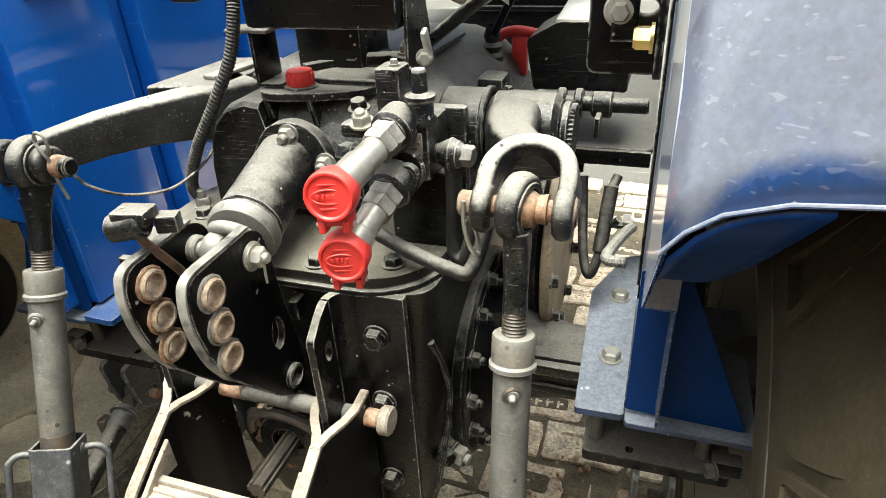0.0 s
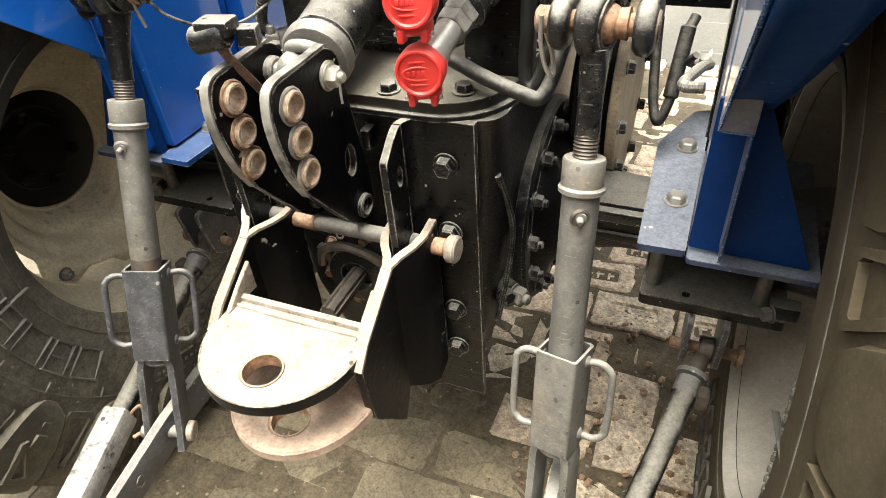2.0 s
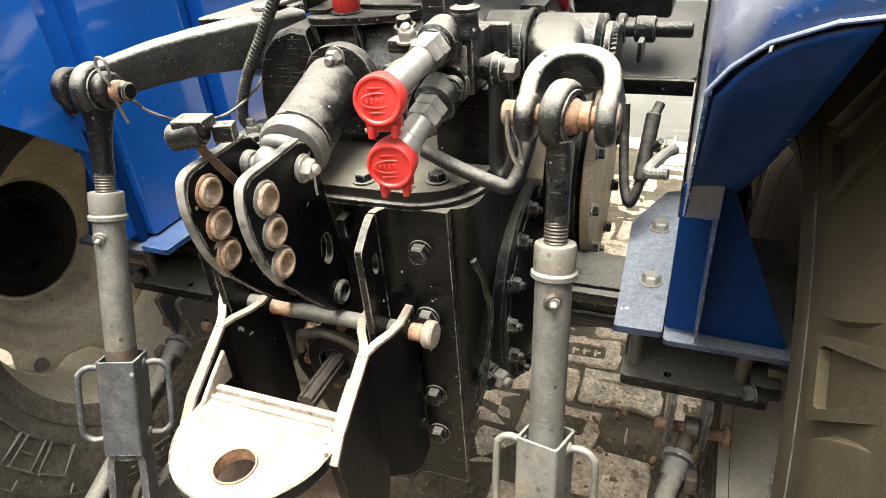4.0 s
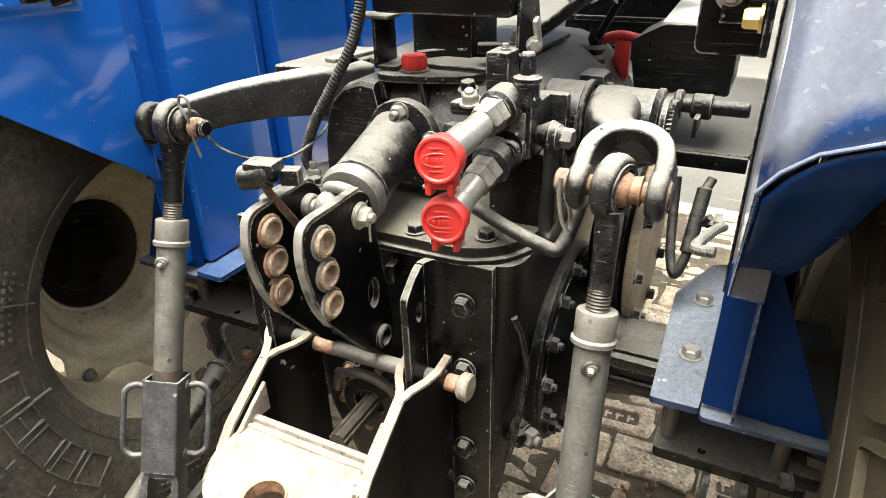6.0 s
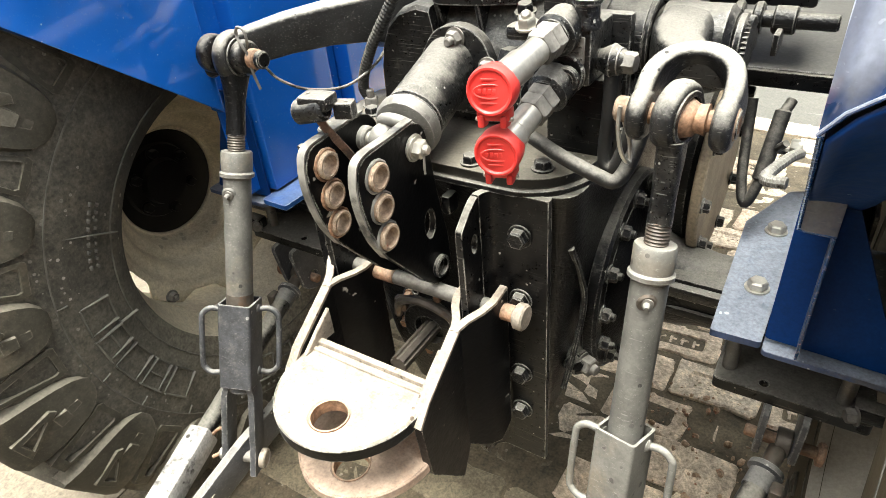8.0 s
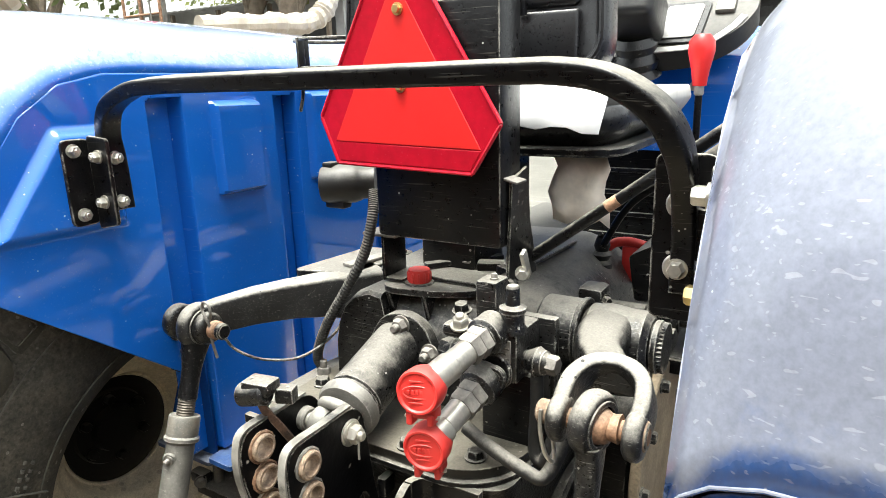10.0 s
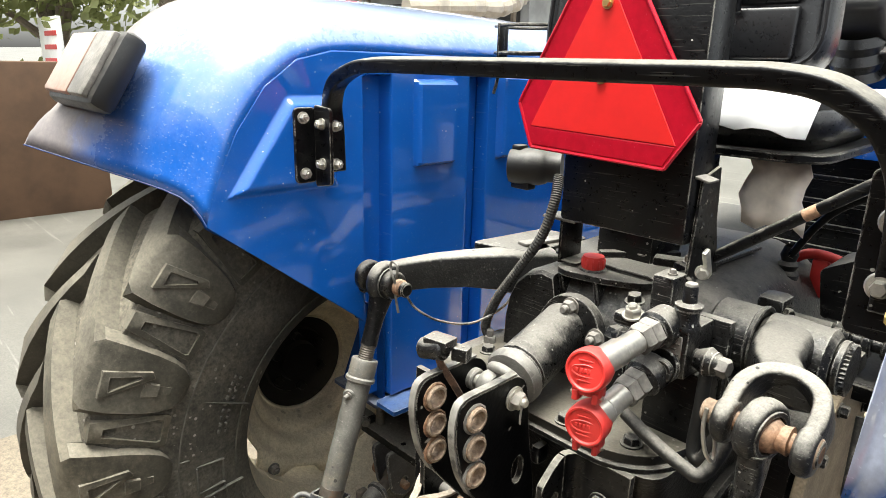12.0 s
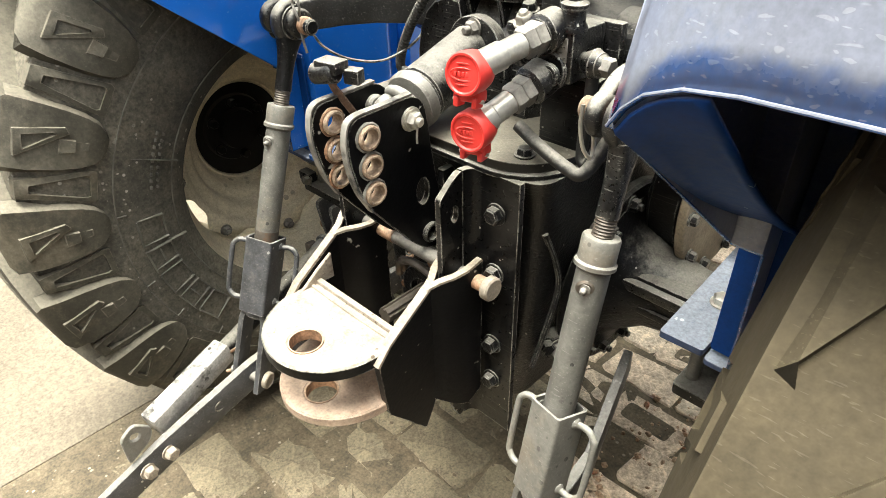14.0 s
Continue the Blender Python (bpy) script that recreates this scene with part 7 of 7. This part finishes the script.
tree(-24.0, 2.0, 6.5, 3.6, 10, LEAF, 0.0, 0.9)
tree(-27.0, 10.0, 7.5, 4.2, 11, LEAF2, 0.0, 0.9)


def shed(x0, x1, y, z0, z1, roof, wallm, label):
    t = thing("shed", label, "shed")
    part("wall", box(((x0 + x1) / 2, y + 1.0, (z0 + z1) / 2), (x1 - x0, 2.0, z1 - z0), 0.02), wallm, t)
    b = bmesh.new()
    n = int((x1 - x0 + 0.6) / 0.11)
    rows = []
    for yy, zz in ((y - 0.7, z1 - 0.12), (y + 2.2, z1 + 0.25)):
        rows.append([b.verts.new((x0 - 0.3 + 0.11 * k, yy, zz + (0.025 if k % 2 else 0))) for k in range(n + 1)])
    for k in range(n):
        b.faces.new((rows[0][k], rows[0][k + 1], rows[1][k + 1], rows[1][k]))
    rf = part("roof", b, roof, t, "corrugated tin roof", 15)
    rf.modifiers.new("sheet", "SOLIDIFY").thickness = 0.015
    for k in range(5):
        x = x0 + (x1 - x0) * k / 4
        part("post", box((x, y - 0.5, (z0 + z1) / 2 - 0.08), (0.09, 0.09, z1 - z0 - 0.16), 0.01), BARK, t)
    for k in range(4):
        x = x0 + (x1 - x0) * (k + 0.5) / 4
        part("shutter", box((x, y - 0.02, z0 + 0.42 * (z1 - z0)), ((x1 - x0) / 4 * 0.72, 0.04, (z1 - z0) * 0.8), 0.01), DARK if k % 2 else TIN, t)
    return t


shed(-15.2, -8.6, 10.4, base_z(10), 3.55, TIN, TIN, "low grey tin shed with dark shutters")
shed(-4.4, 2.6, 20.0, base_z(20), 3.75, TIN, DARK, "open roadside shop shed with a tin roof")


def board(x0, x1, y, z0, z1, m, bars, label, legs):
    t = thing("sign_board", label, "sign")
    part("panel", box(((x0 + x1) / 2, y, (z0 + z1) / 2), (x1 - x0, 0.06, z1 - z0), 0.01), m, t)
    for bx, bz, w, h, mm in bars:
        part("lettering", box((x0 + bx * (x1 - x0), y - 0.035, z0 + bz * (z1 - z0)), (w * (x1 - x0), 0.01, h * (z1 - z0)), 0.002), mm, t)
    for x in legs:
        part("post", cyl((x, y + 0.06, base_z(y)), (x, y + 0.06, z1), 0.04), GREYP, t)
    return t


board(-1.83, -0.05, 19.2, 4.1, 4.95, SIGNB, ((0.15, 0.5, 0.18, 0.6, WHITE), (0.45, 0.58, 0.22, 0.38, WHITE), (0.78, 0.5, 0.34, 0.16, WHITE), (0.62, 0.2, 0.6, 0.1, WHITE)), "blue-grey shop sign with white lettering", (-1.6, -0.3))
board(1.95, 3.2, 18.0, 3.95, 4.7, SIGNR, ((0.4, 0.5, 0.5, 0.16, WHITE),), "red shop sign with pale lettering", (2.1, 3.0))
board(0.5, 2.3, 19.3, 3.55, 3.85, WHITE, ((0.5, 0.5, 0.8, 0.4, SIGNB),), "white shop sign with dark lettering", (0.6, 2.2))
board(-8.7, -8.0, 5.6, 3.0, 3.85, WHITE, ((0.5, 0.82, 0.9, 0.2, SIGNR),), "white paper poster with a red head", (-8.62, -8.08))
# ladder frame that carries the poster, and a flag
ld = thing("ladder", "rusty iron ladder standing in the yard", "ladder")
for x in (-8.75, -8.35, -7.9):
    part("stile", cyl((x + 0.12, 5.4, base_z(5.4)), (x - 0.06, 5.5, 4.3), 0.022), RUST, ld)
for k in range(9):
    part("rung", cyl((-8.68, 5.44, 0.7 + 0.4 * k), (-7.88, 5.44, 0.7 + 0.4 * k), 0.016), RUST, ld)
fg = thing("flag", "small red flag on a thin pole", "flag")
part("pole", cyl((-7.86, 5.3, base_z(5.3)), (-7.9, 5.3, 3.5), 0.012), GREYP, fg)
b = bmesh.new()
rows = [[b.verts.new((-7.88 + 0.05 * i, 5.3 + 0.02 * math.sin(i * 1.3), 3.38 - 0.055 * j - 0.01 * i)) for j in range(6)] for i in range(6)]
for r0, r1 in zip(rows, rows[1:]):
    for j in range(5):
        b.faces.new((r0[j], r1[j], r1[j + 1], r0[j + 1]))
part("cloth", b, SIGNR, fg)
# stacks of new bricks
st_ = thing("brick_stack", "long stack of new red bricks", "brick stack")
bmesh_brick = bmesh.new()
bmesh.ops.create_cube(bmesh_brick, size=1.0, matrix=Matrix.Diagonal((0.225, 0.11, 0.07, 1)))
me_b = bpy.data.meshes.new("brick")
bmesh_brick.to_mesh(me_b)
bmesh_brick.free()
me_b.materials.append(REDB)
part("stack_core", box((-6.9, 6.35, 1.30), (1.9, 0.5, 1.85), 0.01), REDB, st_)
rr = random.Random(9)
for lay in range(6):
    for k in range(14):
        x = -7.78 + 0.128 * k + (0.06 if lay % 2 else 0)
        if lay > 4 and (k < 3 or k > 11):
            continue
        ob = new("brick", me_b)
        ob.parent = st_
        ob.matrix_basis = pose(x, 6.06 + 0.03 * rr.random(), 2.13 + 0.072 * lay, 0, 0, 90 + rr.uniform(-4, 4))
# white hatchback on the road
car = thing("parked_car", "white hatchback parked beyond the yard", "car")
cy, cz = 14.0, base_z(14.0)
bd = loft_y([(cy - 0.05, rounded([(-0.80, cz + 0.35), (0.68, cz + 0.35), (0.70, cz + 0.9), (0.52, cz + 1.40), (-0.64, cz + 1.40), (-0.82, cz + 0.9)], 0.15)), (cy + 0.25, rounded([(-0.92, cz + 0.25), (0.80, cz + 0.25), (0.82, cz + 0.9), (0.58, cz + 1.5), (-0.70, cz + 1.5), (-0.94, cz + 0.9)], 0.15)), (cy + 2.0, rounded([(-0.92, cz + 0.25), (0.80, cz + 0.25), (0.82, cz + 0.9), (0.58, cz + 1.52), (-0.70, cz + 1.52), (-0.94, cz + 0.9)], 0.15)), (cy + 2.9, rounded([(-0.92, cz + 0.25), (0.80, cz + 0.25), (0.80, cz + 0.85), (0.7, cz + 0.98), (-0.80, cz + 0.98), (-0.92, cz + 0.85)], 0.15)), (cy + 3.7, rounded([(-0.80, cz + 0.3), (0.68, cz + 0.3), (0.68, cz + 0.7), (0.6, cz + 0.8), (-0.70, cz + 0.8), (-0.80, cz + 0.7)], 0.15))])
part("body", bd, CARW, car, "white painted body")
part("rear_window", plate(rounded([(-0.60, cz + 1.0), (0.48, cz + 1.0), (0.42, cz + 1.33), (-0.54, cz + 1.33)], 0.06), "y", cy - 0.075, cy - 0.05), GLASS, car)
for x in (-0.74, 0.62):
    part("tail_light", box((x, cy - 0.03, cz + 0.86), (0.16, 0.08, 0.22), 0.03), LENSR, car, "red tail light")
for x in (-0.85, 0.73):
    for y in (cy + 0.6, cy + 3.0):
        wh = part("wheel", cyl((x - 0.08, y, cz + 0.3), (x + 0.08, y, cz + 0.3), 0.3), HOSE, car)
part("bumper", box((-0.06, cy - 0.06, cz + 0.5), (1.45, 0.1, 0.2), 0.05, seg=3), CARW, car)
# dark gate wall beyond the left wheel, low boundary walls
tagged(part("wall_boundary", box((-7.2, 0.2, 0.75), (0.2, 2.4, 1.6), 0.02), WALLB), "dark brown sheet gate on the yard boundary", "gate", kind="structure")
tagged(part("wall_far", box((-16, 16, base_z(16) + 0.7), (14, 0.25, 1.6), 0.02), WALLB), "low brown brick boundary wall", "wall", kind="structure")
bn = thing("trailer", "grey tarpaulin-covered trailer in the yard", "trailer")
part("load", box((-8.9, 4.6, 1.75), (1.6, 1.0, 0.95), 0.2, seg=4), GREYP, bn)
part("bed", box((-8.9, 4.6, 1.15), (1.8, 1.2, 0.25), 0.03), BLACK, bn)
for y in (4.1, 5.1):
    part("wheel", cyl((-8.9, y - 0.1, 0.6), (-8.9, y + 0.1, 0.6), 0.42), HOSE, bn)
hd = thing("hoarding", "white and red roadside hoarding with lettering", "sign")
part("panel", box((-14.0, 2.6, 1.5), (1.4, 0.08, 1.6), 0.01), WHITE, hd)
part("red_panel", box((-13.9, 2.52, 0.95), (1.1, 0.02, 0.5), 0.005), SIGNR, hd)
for k in range(3):
    part("lettering", box((-14.0 + 0.1 * k, 2.55, 1.5 + 0.25 * k), (0.8, 0.02, 0.09), 0.003), SIGNR, hd)
part("post", cyl((-14.6, 2.7, -0.03), (-14.6, 2.7, 2.3), 0.05), GREYP, hd)

# plain unseen walls, added to close the yard behind the camera and on its right and block light
tagged(part("wall_rear", box((2.0, -2.9, 1.5), (12.0, 0.25, 3.0), 0.02), WALLB), "plain brown wall, added unseen to block light", "wall", kind="structure")
tagged(part("wall_right", box((3.6, -0.5, 1.0), (0.25, 9.0, 2.0), 0.02), WALLB), "plain brown wall, added unseen to block light", "wall", kind="structure")

# ---- brick paving ----
rr = random.Random(21)


def brick_mesh(frog, seed, material=BRICK):
    r = random.Random(seed)
    b = bmesh.new()
    lx, ly, h = 0.129, 0.0775, 0.045
    o = rounded([(-lx, -ly), (0.02, -ly), (lx, -ly), (lx, 0.01), (lx, ly), (0.0, ly), (-lx, ly)], 0.014, 2)
    o = [(u + r.uniform(-0.006, 0.006), v + r.uniform(-0.006, 0.006)) for u, v in o]
    rows = [[b.verts.new((u, v, -h)) for u, v in o], [b.verts.new((u, v, -0.006 + r.uniform(-0.002, 0.002))) for u, v in o], [b.verts.new((u * 0.96, v * 0.92, r.uniform(-0.003, 0.001))) for u, v in o]]
    if frog:
        f = rounded([(-0.085, -0.035), (0.01, -0.035), (0.085, -0.035), (0.085, 0.0), (0.085, 0.035), (0.0, 0.035), (-0.085, 0.035)], 0.016, 2)
        rows.append([b.verts.new((u, v, -0.001)) for u, v in f])
        rows.append([b.verts.new((u * 0.92, v * 0.82, -0.009)) for u, v in f])
    else:
        rows.append([b.verts.new((u * 0.6, v * 0.5, r.uniform(-0.002, 0.003))) for u, v in o])
    n = len(o)
    for p, q in zip(rows, rows[1:]):
        for k in range(n):
            b.faces.new((p[k], p[(k + 1) % n], q[(k + 1) % n], q[k]))
    b.faces.new(rows[-1])
    if frog:
        # worn raised marks in the hollow
        for k in range(4):
            w = r.uniform(0.010, 0.015)
            box((-0.054 + 0.036 * k, 0.004 + r.uniform(-0.004, 0.004), -0.0115), (w * 2, 0.010, 0.012), 0, None, b, 1)
            box((-0.060 + 0.036 * k, -0.002, -0.0115), (0.008, 0.036, 0.012), 0, None, b, 1)
    bmesh.ops.recalc_face_normals(b, faces=b.faces)
    me = bpy.data.meshes.new("brick")
    b.to_mesh(me)
    b.free()
    me.materials.append(material)
    me.shade_smooth()
    me.set_sharp_from_angle(angle=radians(30))
    return me


KINDS = [brick_mesh(k < 2, k) for k in range(7)]
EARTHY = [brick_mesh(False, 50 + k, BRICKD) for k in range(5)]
FROG = [brick_mesh(True, 30 + k) for k in range(3)]
for j in range(24):
    y = -0.865 + 0.165 * j
    for i in range(8):
        x = -0.66 + 0.27 * i + (0.12 if j % 2 else 0.0) + rr.uniform(-0.012, 0.012)
        near = x > 0.22 and y > 0.1
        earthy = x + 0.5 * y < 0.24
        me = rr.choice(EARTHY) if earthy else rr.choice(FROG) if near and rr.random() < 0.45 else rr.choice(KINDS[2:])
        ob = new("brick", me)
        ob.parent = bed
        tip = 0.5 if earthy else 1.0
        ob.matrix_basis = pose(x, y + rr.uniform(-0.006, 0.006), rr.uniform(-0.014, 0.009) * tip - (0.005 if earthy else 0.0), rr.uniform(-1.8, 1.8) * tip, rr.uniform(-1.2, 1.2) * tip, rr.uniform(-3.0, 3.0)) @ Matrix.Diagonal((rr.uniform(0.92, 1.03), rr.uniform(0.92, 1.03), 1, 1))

# ---- crumbled brick lying on the paving ----
rr = random.Random(77)
CRUMB = mat("brick_crumbs", (0.34, 0.24, 0.16), 0.9, var=0.35, scale=30, bump=0.6, fine=120, stain=(0.30, 0.10, 0.05), stain_amt=0.8, grain=0.6)
b = bmesh.new()
for _ in range(420):
    x, y = rr.uniform(0.22, 0.66), rr.uniform(-0.45, 0.75)
    r = 0.003 + 0.011 * rr.random() ** 2.5
    bm2 = bmesh.new()
    bmesh.ops.create_icosphere(bm2, subdivisions=1, radius=r)
    for v in bm2.verts:
        v.co *= rr.uniform(0.65, 1.25)
    bm2.transform(pose(x, y, 0.002 + r * 0.3, rr.uniform(0, 360), rr.uniform(0, 360), 0) @ Matrix.Diagonal((1.0, 1.0, 0.7, 1)))
    merge(b, bm2)
tagged(part("brick_rubble", b, CRUMB, None, "", 20), "crumbled red and tan brick bits on the paving", "rubble", kind="stuff")
